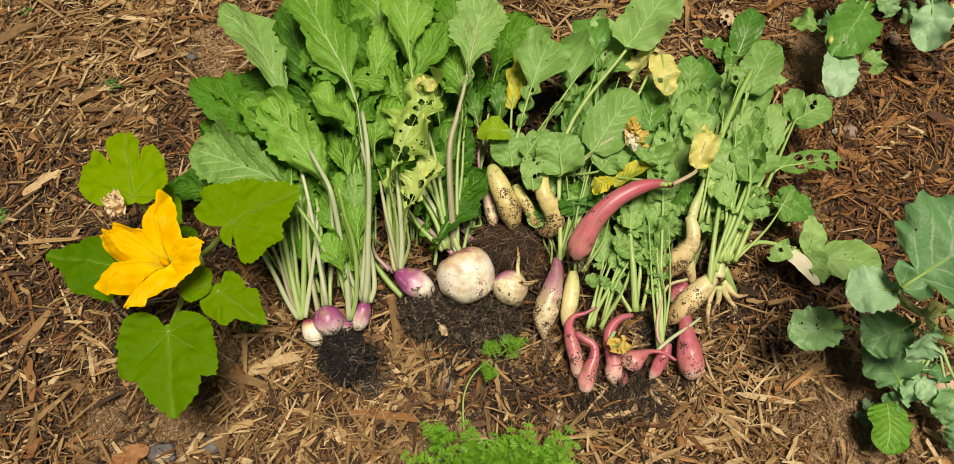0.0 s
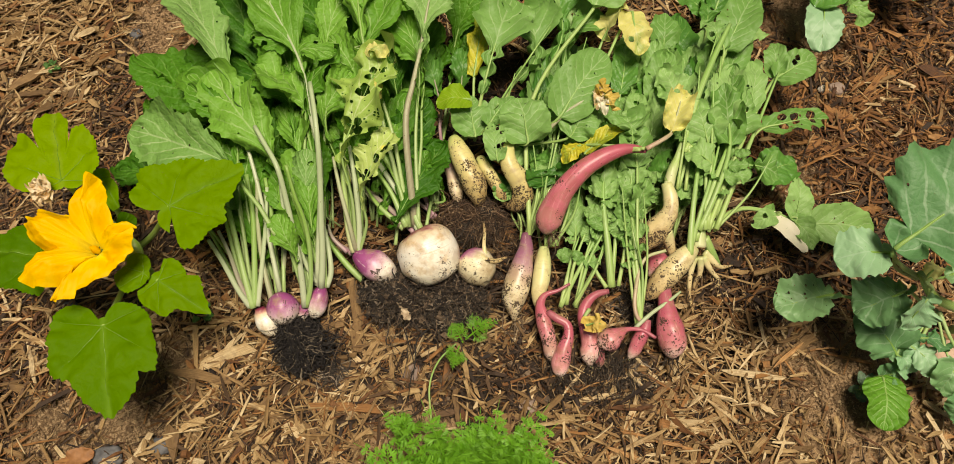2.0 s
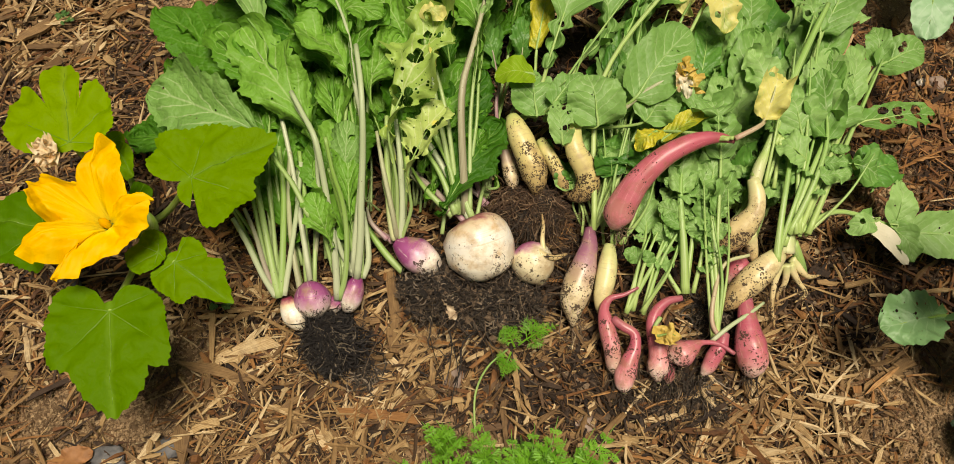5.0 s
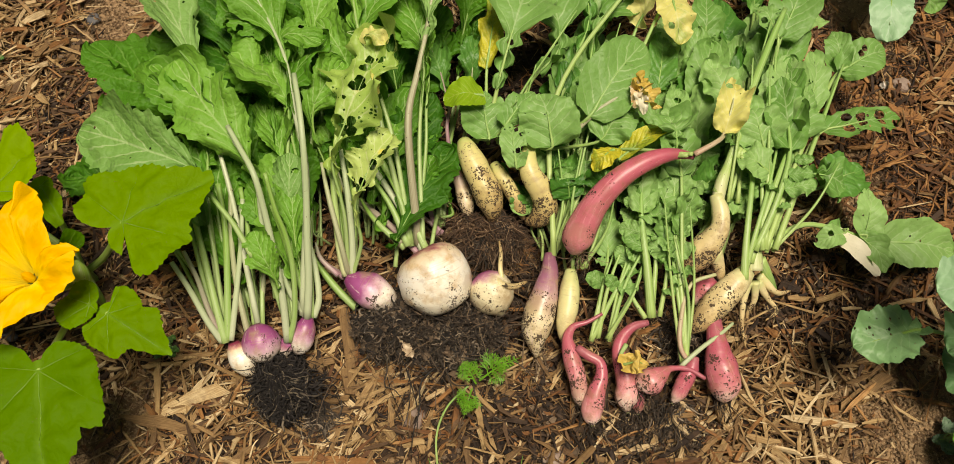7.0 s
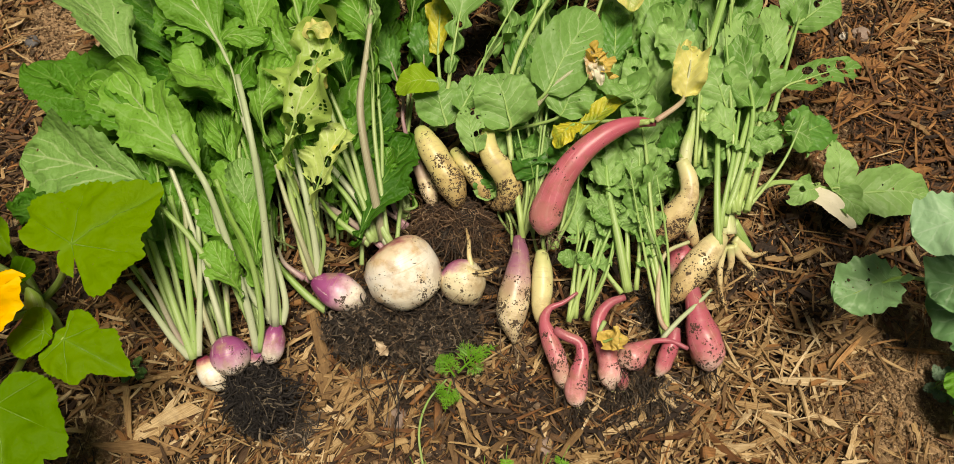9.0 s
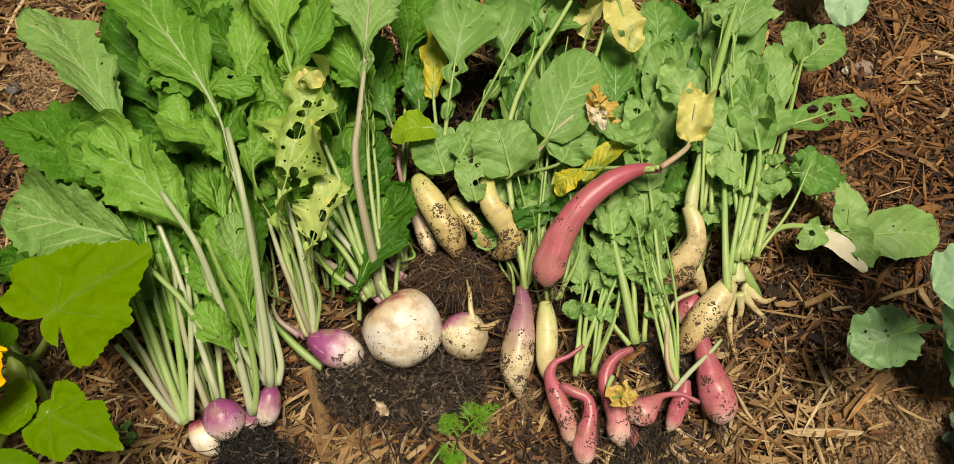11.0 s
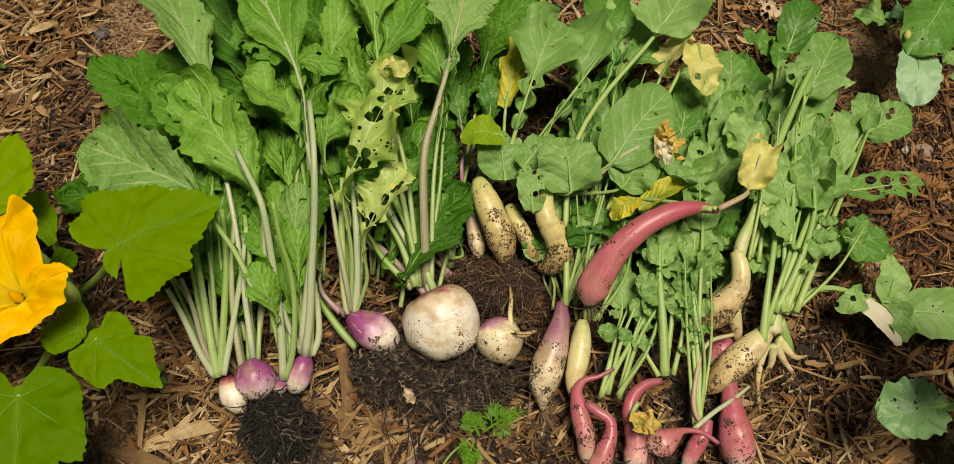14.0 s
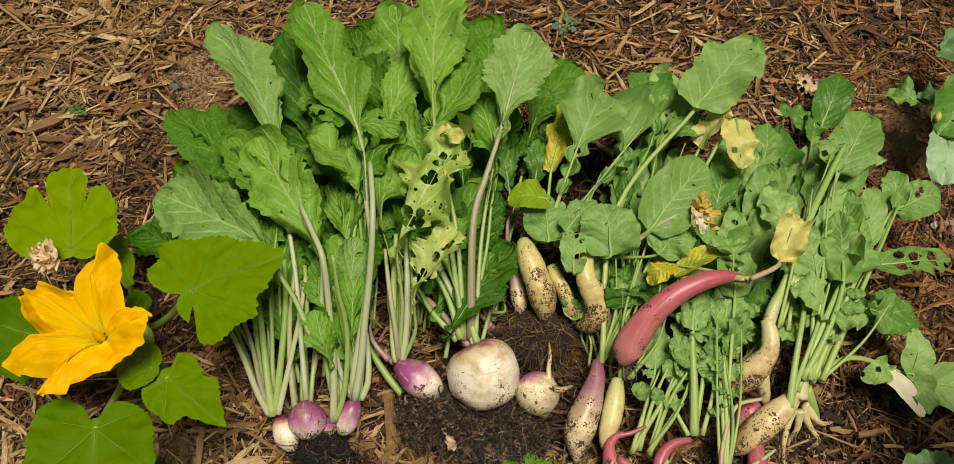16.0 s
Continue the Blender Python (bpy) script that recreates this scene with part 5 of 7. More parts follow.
    leaf(p, "oval", LEAF_YELLOW, (-0.066, 0.716, 0.192), (-0.066, 0.712, 0.194), (-0.062, 0.687, 0.188), 0.013, 20, 0, ruffle=1.4, stalk=0.0008, label="curled yellow rim of the holey leaf")
    leaf(p, "lacy", LEAF_HOLEY, ce, (-0.095, 0.579, 0.130), (-0.052, 0.659, 0.150), 0.075, 15, 80, bite=0.006, label="pale yellowing leaf eaten full of holes")
    leaf(p, "turnip", T, ce, (-0.144, 0.683, 0.155), (-0.106, 0.749, 0.170), 0.06, 0, 3)
    leaf(p, "turnip", T, ce, (-0.141, 0.871, 0.130), (-0.160, 1.017, 0.150), 0.12, 0, 4)
    leaf(p, "turnip", D, ce, (-0.110, 0.835, 0.120), (-0.120, 0.953, 0.130), 0.08, -8, 4)
    crown_stubs(p, ce, [(-0.134, 0.627, 0.120), (-0.123, 0.648, 0.120)], STALK_BROWN, 0.0036)
    crown_stubs(p, ce, [(-0.107, 0.647, 0.130), (-0.100, 0.647, 0.130), (-0.116, 0.617, 0.120), (-0.092, 0.632, 0.110)], STALK_GREEN, 0.0040)
    crown_stubs(p, ce, [(-0.152, 0.565, 0.060), (-0.145, 0.546, 0.045)], STALK_PURPLE, 0.0045)
    for pts, r0, mat in (
        ([(-0.115, 0.522, 0.056), (-0.120, 0.546, 0.075), (-0.123, 0.600, 0.105), (-0.124, 0.657, 0.130)], 0.0046, STALK_NECK),
        ([(-0.108, 0.522, 0.056), (-0.105, 0.549, 0.078), (-0.106, 0.597, 0.110), (-0.112, 0.649, 0.135)], 0.0042, STALK_WHITE),
        ([(-0.112, 0.523, 0.058), (-0.116, 0.545, 0.085), (-0.128, 0.596, 0.112), (-0.136, 0.638, 0.125)], 0.0034, STALK_BROWN),
    ):
        part("stalk", sweep(pts, [r0 * 1.2, r0, r0 * 0.9, r0 * 0.6], 18, 8, flat=0.85), mat, p)
    stub = [(-0.107, 0.492, 0.025), (-0.127, 0.512, 0.030), (-0.148, 0.539, 0.040), (-0.158, 0.555, 0.050)]
    part("stalk", sweep(stub, [0.005, 0.0048, 0.004, 0.003], 16, 9), STALK_GREEN, p)
    # the big white one
    cf = (-0.026, 0.544, 0.085)
    p = thing("turnip", (-0.009, 0.538, 0.000), "large round white turnip with brown earth specks and a reddish crown", "turnip", G)
    root("root", [(-0.021, 0.539, 0.086), (-0.019, 0.535, 0.084), (-0.015, 0.525, 0.078), (-0.010, 0.510, 0.066), (-0.005, 0.495, 0.054), (-0.003, 0.485, 0.045), (-0.001, 0.481, 0.040)], [0.0123, 0.0276, 0.0392, 0.0432, 0.0403, 0.0280, 0.0078], ROOT_WHITE, p, n=30, seg=30, lumps=0.035)
    leaf(p, "turnip", T, cf, (-0.088, 0.795, 0.205), (-0.083, 1.013, 0.215), 0.118, 0, 5, stalk=0.0036)
    leaf(p, "turnip", T, cf, (-0.080, 0.767, 0.190), (-0.040, 0.873, 0.200), 0.085, 5, 3, stalk=0.0034)
    leaf(p, "turnip", LEAF_TURNIP_BACK, cf, (0.000, 0.787, 0.205), (0.029, 0.916, 0.215), 0.108, 5, 4, stalk=0.0052, stalk_mat=STALK_BROWN, via=(-0.030, 0.671, 0.165))
    leaf(p, "turnip", T, cf, (-0.011, 0.765, 0.165), (-0.036, 0.853, 0.170), 0.075, 0, 3, stalk=0.003)
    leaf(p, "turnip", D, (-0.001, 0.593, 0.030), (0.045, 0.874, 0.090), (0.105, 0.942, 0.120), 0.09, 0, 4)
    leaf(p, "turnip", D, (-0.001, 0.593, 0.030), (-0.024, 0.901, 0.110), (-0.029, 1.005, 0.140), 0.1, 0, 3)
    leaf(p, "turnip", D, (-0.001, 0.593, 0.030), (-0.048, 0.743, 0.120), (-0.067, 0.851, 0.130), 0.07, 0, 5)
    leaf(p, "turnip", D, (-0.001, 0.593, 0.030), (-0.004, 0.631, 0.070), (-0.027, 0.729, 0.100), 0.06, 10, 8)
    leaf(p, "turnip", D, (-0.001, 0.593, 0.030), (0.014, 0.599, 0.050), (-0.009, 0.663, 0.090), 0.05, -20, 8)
    crown_stubs(p, cf, [(-0.090, 0.637, 0.120), (-0.070, 0.642, 0.120), (-0.096, 0.612, 0.080)], STALK_GREEN, 0.0048)
    crown_stubs(p, cf, [(-0.017, 0.631, 0.100), (-0.100, 0.611, 0.070)], STALK_BROWN, 0.0042)
    crown_stubs(p, (0.013, 0.575, 0.045), [(-0.057, 0.733, 0.120), (-0.051, 0.627, 0.080)], STALK_PURPLE, 0.0038)
    for pts, r0, mat in (
        ([(-0.021, 0.538, 0.082), (-0.044, 0.585, 0.092), (-0.067, 0.622, 0.105), (-0.084, 0.646, 0.115)], 0.0044, STALK_WHITE),
        ([(-0.018, 0.538, 0.086), (-0.036, 0.581, 0.098), (-0.057, 0.622, 0.115), (-0.071, 0.651, 0.125)], 0.0042, STALK_GREEN),
        ([(-0.027, 0.538, 0.076), (-0.056, 0.571, 0.076), (-0.086, 0.601, 0.074), (-0.111, 0.624, 0.072)], 0.0042, STALK_PURPLE),
    ):
        part("stalk", sweep(pts, [r0 * 1.15, r0, r0 * 0.9, r0 * 0.7], 18, 8, flat=0.85), mat, p)
    # small white one with a purple cap
    p = thing("turnip", (0.061, 0.516, 0.000), "small white turnip with purple cap and a curling tap root", "turnip", G)
    root("root", [(0.049, 0.517, 0.058), (0.051, 0.511, 0.056), (0.056, 0.497, 0.050), (0.062, 0.482, 0.042), (0.066, 0.473, 0.035), (0.067, 0.469, 0.032)], [0.0070, 0.0187, 0.0264, 0.0218, 0.0078, 0.0023], ROOT_PURPLE_CAP, p, seg=22)
    part("tap_root", sweep([(0.063, 0.504, 0.066), (0.066, 0.496, 0.070), (0.081, 0.495, 0.062), (0.099, 0.505, 0.050)], [0.006, 0.0055, 0.004, 0.0015], 16, 8, 0.15), ROOT_PALE, p)
    part("tap_root", sweep([(0.069, 0.504, 0.066), (0.068, 0.517, 0.070), (0.070, 0.539, 0.066), (0.069, 0.557, 0.060)], [0.0035, 0.003, 0.0022, 0.001], 16, 7, 0.15), ROOT_PALE, p)
    # further leaves that lie between the tall ones
    p = thing("turnip_greens", (-0.170, 0.640, 0.000), "spread of crinkled turnip leaves filling the middle of the heap", "greens", G)
    for mat, foot, base, tip, width, turn in (
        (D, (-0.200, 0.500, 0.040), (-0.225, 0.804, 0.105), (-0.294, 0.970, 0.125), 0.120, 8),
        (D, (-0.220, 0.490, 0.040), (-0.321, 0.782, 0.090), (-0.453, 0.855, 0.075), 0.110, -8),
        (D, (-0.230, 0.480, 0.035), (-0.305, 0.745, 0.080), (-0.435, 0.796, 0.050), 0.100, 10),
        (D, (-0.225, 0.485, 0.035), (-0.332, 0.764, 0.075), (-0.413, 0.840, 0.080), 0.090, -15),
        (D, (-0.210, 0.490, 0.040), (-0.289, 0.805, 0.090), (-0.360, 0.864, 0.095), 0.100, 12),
        (T, (-0.160, 0.480, 0.055), (-0.173, 0.785, 0.185), (-0.249, 0.820, 0.172), 0.066, 6),
        (T, (-0.160, 0.480, 0.055), (-0.175, 0.768, 0.190), (-0.128, 0.761, 0.190), 0.050, -6),
        (T, (-0.180, 0.465, 0.050), (-0.197, 0.724, 0.145), (-0.244, 0.779, 0.155), 0.080, 10),
        (T, (-0.180, 0.465, 0.050), (-0.183, 0.647, 0.115), (-0.212, 0.726, 0.130), 0.056, -20),
        (T, (-0.110, 0.520, 0.050), (-0.103, 0.754, 0.150), (-0.140, 0.816, 0.160), 0.070, 8),
        (T, (-0.030, 0.545, 0.080), (-0.007, 0.763, 0.160), (-0.045, 0.833, 0.165), 0.070, -8),
        (D, (-0.030, 0.545, 0.080), (-0.045, 0.825, 0.120), (-0.109, 0.828, 0.130), 0.080, 15),
        (D, (-0.100, 0.520, 0.050), (-0.150, 0.835, 0.130), (-0.204, 0.922, 0.140), 0.090, -10),
        (T, (-0.225, 0.470, 0.045), (-0.270, 0.640, 0.120), (-0.255, 0.680, 0.135), 0.050, 18),
        (D, (-0.235, 0.460, 0.045), (-0.389, 0.654, 0.050), (-0.472, 0.683, 0.040), 0.080, 0),
        (D, (-0.060, 0.530, 0.060), (0.001, 0.941, 0.090), (-0.081, 1.030, 0.100), 0.110, 0),
        (D, (-0.020, 0.545, 0.060), (0.048, 0.839, 0.060), (0.068, 0.901, 0.070), 0.060, 10),
    ):
        leaf(p, "turnip", mat, foot, base, tip, width, turn, 7, ruffle=1.4, stalk=0.0026)
    # lower foliage of the heap, one loose bunch per crown
    rg = random.Random(23)
    p = thing("turnip_greens", (-0.217, 0.706, 0.000), "loose heap of turnip leaves lying under the others, mostly coloured dark as shade", "greens", G)
    # the dark leaf colour on many of these paints in shade between layers
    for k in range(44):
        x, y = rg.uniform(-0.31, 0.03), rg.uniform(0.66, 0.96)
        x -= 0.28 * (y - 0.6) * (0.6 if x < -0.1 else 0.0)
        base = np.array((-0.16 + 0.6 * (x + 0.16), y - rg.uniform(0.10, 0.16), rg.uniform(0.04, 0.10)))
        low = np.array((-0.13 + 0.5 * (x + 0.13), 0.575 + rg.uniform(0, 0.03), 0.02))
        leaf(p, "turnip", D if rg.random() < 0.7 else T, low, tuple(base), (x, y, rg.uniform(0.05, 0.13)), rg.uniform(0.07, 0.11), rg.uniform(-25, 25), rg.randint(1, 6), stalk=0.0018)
    for k in range(34):
        x, y = rg.uniform(-0.27, 0.0), rg.uniform(0.62, 0.76)
        low = np.array((-0.13 + 0.7 * (x + 0.13), 0.575 + rg.uniform(0, 0.04), 0.025))
        base = low + (np.array((x, y, 0)) - low) * rg.uniform(0.6, 0.72)
        base[2] = rg.uniform(0.05, 0.10)
        leaf(p, "turnip", T if rg.random() < 0.6 else D, low, tuple(base), (x, y, rg.uniform(0.07, 0.135)), rg.uniform(0.04, 0.062), rg.uniform(-30, 30), rg.randint(0, 4), stalk=0.0018)


build_turnips()


# ---- radishes ----
def build_radishes():
    R, D, S, Y, G = LEAF_RADISH, LEAF_RADISH_DARK, STALK_RADISH, LEAF_YELLOW, "radishes laid in a row"
    # pale yellow forked one
    ch = (0.043, 0.678, 0.090)
    p = thing("radish", (0.059, 0.667, 0.000), "pale yellow forked radish with earthy tip and round leaves", "radish", G)
    root("root", [(0.032, 0.675, 0.100), (0.036, 0.662, 0.100), (0.043, 0.642, 0.096), (0.052, 0.623, 0.088), (0.060, 0.606, 0.076), (0.063, 0.594, 0.064), (0.062, 0.585, 0.052)], [0.0072, 0.0127, 0.0158, 0.0166, 0.0174, 0.0119, 0.0032], ROOT_YELLOW, p, lumps=0.10)
    root("side_root", [(0.068, 0.646, 0.088), (0.077, 0.628, 0.088), (0.087, 0.611, 0.079), (0.096, 0.595, 0.068), (0.101, 0.585, 0.058)], [0.0064, 0.0087, 0.0087, 0.0079, 0.0032], ROOT_YELLOW, p, "thin pale side root", lumps=0.12)
    leaf(p, "radish", R, ch, (0.085, 0.756, 0.140), (0.130, 0.883, 0.150), 0.085, 10, 5, stalk=0.0034, stalk_mat=S)
    leaf(p, "oval", R, ch, (0.063, 0.674, 0.100), (0.056, 0.737, 0.110), 0.062, -8, 4, stalk_mat=S)
    leaf(p, "radish", R, ch, (0.159, 0.794, 0.120), (0.147, 0.886, 0.130), 0.085, 0, 3, stalk_mat=S)
    leaf(p, "oval", LEAF_LIME, ch, (0.060, 0.720, 0.125), (0.010, 0.716, 0.125), 0.048, 0, 0, ruffle=0.2, stalk_mat=S, label="small bright lime-green leaf")
    leaf(p, "oval", LEAF_YELLOW_GREEN, ch, (0.066, 0.777, 0.100), (0.092, 0.890, 0.120), 0.035, 35, 2, stalk_mat=S)
    leaf(p, "oval", R, ch, (0.082, 0.679, 0.120), (0.122, 0.726, 0.120), 0.035, 25, 1, stalk_mat=S)
    # pinkish thin one
    p = thing("radish", (0.032, 0.662, 0.000), "thin pinkish radish with an earth-caked tip", "radish", G)
    root("root", [(0.011, 0.671, 0.070), (0.019, 0.657, 0.066), (0.026, 0.634, 0.059), (0.032, 0.613, 0.051), (0.034, 0.599, 0.044)], [0.0033, 0.0073, 0.0081, 0.0105, 0.0049], ROOT_VIOLET, p, lumps=0.10)
    leaf(p, "turnip", D, (0.018, 0.674, 0.066), (0.016, 0.729, 0.090), (-0.007, 0.812, 0.120), 0.06, 0, 5, stalk_mat=STALK_PURPLE)
    leaf(p, "turnip", D, (0.018, 0.674, 0.066), (0.046, 0.769, 0.080), (0.057, 0.831, 0.100), 0.05, 0, 4, stalk_mat=STALK_BROWN)
    # curved pale one
    ci = (0.112, 0.666, 0.085)
    p = thing("radish", (0.129, 0.655, 0.000), "pale yellow bent radish with earth smears", "radish", G)
    root("root", [(0.112, 0.653, 0.118), (0.107, 0.634, 0.115), (0.111, 0.615, 0.107), (0.123, 0.602, 0.094), (0.127, 0.590, 0.080), (0.119, 0.581, 0.067), (0.104, 0.581, 0.056)], [0.0062, 0.0109, 0.0132, 0.0148, 0.0157, 0.0134, 0.0048], ROOT_YELLOW, p, lumps=0.12)
    leaf(p, "oval", R, ci, (0.136, 0.644, 0.125), (0.126, 0.710, 0.140), 0.072, 0, 5, stalk_mat=S)
    leaf(p, "oval", LEAF_RADISH, ci, (0.093, 0.621, 0.120), (0.090, 0.677, 0.130), 0.032, 10, 14, stalk_mat=S)
    leaf(p, "oval", R, ci, (0.181, 0.674, 0.140), (0.257, 0.772, 0.150), 0.072, 4, 6, stalk=0.003, stalk_mat=S, ruffle=0.5)
    leaf(p, "radish", D, ci, (0.204, 0.848, 0.110), (0.192, 0.942, 0.120), 0.065, 0, 4, stalk_mat=S)
    leaf(p, "oval", R, ci, (0.196, 0.654, 0.120), (0.232, 0.690, 0.130), 0.056, 0, 4, stalk_mat=S)
    # violet and white one
    cj = (0.121, 0.532, 0.062)
    p = thing("radish", (0.121, 0.495, 0.000), "violet and white radish with hairy root end", "radish", G)
    root("root", [(0.128, 0.535, 0.062), (0.126, 0.513, 0.060), (0.120, 0.490, 0.055), (0.112, 0.468, 0.048), (0.106, 0.448, 0.040), (0.105, 0.431, 0.031), (0.105, 0.420, 0.023)], [0.0062, 0.0108, 0.0154, 0.0185, 0.0169, 0.0092, 0.0023], ROOT_VIOLET, p, lumps=0.08)
    leaf(p, "oval", R, cj, (0.246, 0.850, 0.155), (0.334, 0.970, 0.165), 0.090, -5, 9, stalk=0.0038, stalk_mat=S, via=(0.146, 0.711, 0.125))
    leaf(p, "radish", R, cj, (0.214, 0.840, 0.100), (0.224, 0.950, 0.110), 0.062, 10, 5, stalk_mat=S)
    leaf(p, "radish", R, cj, (0.213, 0.832, 0.120), (0.271, 0.856, 0.120), 0.05, 0, 12, stalk_mat=S)
    leaf(p, "oval", Y, cj, (0.258, 0.813, 0.125), (0.290, 0.862, 0.145), 0.046, 30, 4, cup=0.35, ruffle=0.8, stalk_mat=S, label="yellowed leaf with brown-edged holes")
    leaf(p, "oval", Y, cj, (0.302, 0.847, 0.148), (0.307, 0.778, 0.132), 0.048, 0, 4, stalk_mat=S, ruffle=0.8, label="yellowed leaf with brown-edged holes")
    leaf(p, "oval", R, cj, (0.357, 0.811, 0.070), (0.369, 0.890, 0.085), 0.048, 0, 3, stalk_mat=S)
    rg = random.Random(2)
    part("root_hair", threads((0.109, 0.425, 0.016), 26, 0.05, 0.004, rg, 0.0006), THREAD_TAN, p, kind="stuff")
    # yellow slim one
    p = thing("radish", (0.159, 0.495, 0.000), "slim pale yellow radish pressed beside the violet one", "radish", G)
    root("root", [(0.152, 0.514, 0.058), (0.149, 0.493, 0.056), (0.145, 0.470, 0.050), (0.139, 0.448, 0.043), (0.138, 0.433, 0.035)], [0.0070, 0.0116, 0.0123, 0.0092, 0.0038], ROOT_GREENISH, p)
    # big red one
    ck = (0.290, 0.603, 0.165)
    p = thing("radish", (0.220, 0.620, 0.000), "long curved deep-pink radish lying across the leaves", "radish", G)
    root("root", [(0.292, 0.606, 0.155), (0.272, 0.609, 0.157), (0.245, 0.604, 0.157), (0.213, 0.590, 0.151), (0.184, 0.569, 0.136), (0.166, 0.549, 0.116), (0.157, 0.533, 0.099), (0.155, 0.523, 0.088)], [0.0037, 0.0066, 0.0103, 0.0125, 0.0148, 0.0172, 0.0174, 0.0068], ROOT_RED, p, n=36, seg=20, lumps=0.04)
    leaf(p, "oval", Y, ck, (0.329, 0.630, 0.160), (0.352, 0.695, 0.165), 0.038, 12, 5, cup=0.45, ruffle=1.9, stalk=0.0036, stalk_mat=STALK_PINK, label="yellow leaf")
    leaf(p, "oval", LEAF_YELLOW_GREEN, ck, (0.214, 0.626, 0.120), (0.274, 0.657, 0.135), 0.028, 30, 0, stalk_mat=S, ruffle=0.4, cup=0.4, label="yellow and green leaf")
    leaf(p, "oval", LEAF_YELLOW_GREEN, ck, (0.209, 0.640, 0.120), (0.183, 0.616, 0.115), 0.03, 10, 1, stalk_mat=S, ruffle=0.8, label="yellow curled leaf")
    leaf(p, "radish", R, ck, (0.278, 0.618, 0.140), (0.274, 0.667, 0.145), 0.055, 0, 2, stalk_mat=S)
    rg = random.Random(6)
    part("root_hair", threads((0.163, 0.525, 0.075), 22, 0.03, 0.004, rg, 0.0006), THREAD_TAN, p, kind="stuff")
    # withered blossom stalk among the leaves
    w = thing("withered_stalk", (0.241, 0.757, 0.000), "withered flower stalk with drooping tan petals among the leaves", "stalk")
    part("stalk", sweep([(0.167, 0.664, 0.128), (0.193, 0.682, 0.142), (0.221, 0.696, 0.150), (0.240, 0.704, 0.152)], [0.0030, 0.0026, 0.0024, 0.0030], 18, 7), STALK_BROWN, w)
    for mat, tip, width, turn in ((LEAF_WILTED, (0.260, 0.677, 0.146), 0.022, 20), (LEAF_CREAM, (0.244, 0.670, 0.146), 0.016, -30), (LEAF_WILTED, (0.251, 0.704, 0.154), 0.016, 35), (WITHERED, (0.234, 0.677, 0.150), 0.014, 0)):
        leaf(w, "oval", mat, (0.235, 0.702, 0.152), (0.237, 0.702, 0.153), tip, width, turn, 0, ruffle=2.4, cup=0.4, stalk=0.0010, stalk_mat=STALK_BROWN, label="withered drooping petal")
    # pale crooked one
    p = thing("radish", (0.331, 0.554, 0.000), "crooked cream radish with earth-coated knobby foot", "radish", G)
    root("root", [(0.324, 0.581, 0.106), (0.328, 0.563, 0.100), (0.327, 0.546, 0.092), (0.318, 0.533, 0.080), (0.306, 0.525, 0.067), (0.294, 0.515, 0.056), (0.287, 0.505, 0.046)], [0.0076, 0.0099, 0.0114, 0.0153, 0.0185, 0.0147, 0.0047], ROOT_PALE, p, lumps=0.14)
    root("side_root", [(0.322, 0.523, 0.070), (0.329, 0.508, 0.055), (0.334, 0.491, 0.040)], [0.010, 0.008, 0.006, 0.002], ROOT_PALE, p, lumps=0.1)
    part("neck", sweep([(0.327, 0.573, 0.096), (0.333, 0.595, 0.108), (0.347, 0.622, 0.115)], [0.0075, 0.0075, 0.0045], 12, 10), STALK_NECK, p)
    cl2 = (0.346, 0.621, 0.118)
    part("stalk", sweep([(0.327, 0.584, 0.104), (0.339, 0.607, 0.112), (0.358, 0.648, 0.124), (0.384, 0.710, 0.138), (0.416, 0.771, 0.140), (0.445, 0.822, 0.138)], [0.0066, 0.0056, 0.0048, 0.0046, 0.0042, 0.0032], 24, 9, flat=0.85), STALK_RADISH, p)
    leaf(p, "oval", R, cl2, (0.438, 0.789, 0.120), (0.492, 0.881, 0.125), 0.062, 8, 3, stalk=0.0030, stalk_mat=S, ruffle=0.7)
    leaf(p, "oval", R, cl2, (0.435, 0.789, 0.122), (0.411, 0.839, 0.128), 0.036, 0, 12, stalk_mat=S)
    leaf(p, "oval", R, cl2, (0.451, 0.805, 0.112), (0.509, 0.826, 0.105), 0.030, 10, 0, stalk_mat=S)
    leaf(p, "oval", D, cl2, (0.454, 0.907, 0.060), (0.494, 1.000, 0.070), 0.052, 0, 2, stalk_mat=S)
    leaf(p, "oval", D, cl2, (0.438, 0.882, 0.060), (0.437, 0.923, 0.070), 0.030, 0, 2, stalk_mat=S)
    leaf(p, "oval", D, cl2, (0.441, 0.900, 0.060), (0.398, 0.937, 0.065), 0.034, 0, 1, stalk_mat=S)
    leaf(p, "oval", R, cl2, (0.405, 0.661, 0.120), (0.440, 0.756, 0.130), 0.055, 20, 6, stalk_mat=S)
    lyrate(p, R, cl2, (0.359, 0.662, 0.120), (0.339, 0.756, 0.130), 0.045, 3, 0.0026, S)
    # big cream one with legs
    p = thing("radish", (0.347, 0.492, 0.000), "large cream radish with forked legs and thick green stalks", "radish", G)
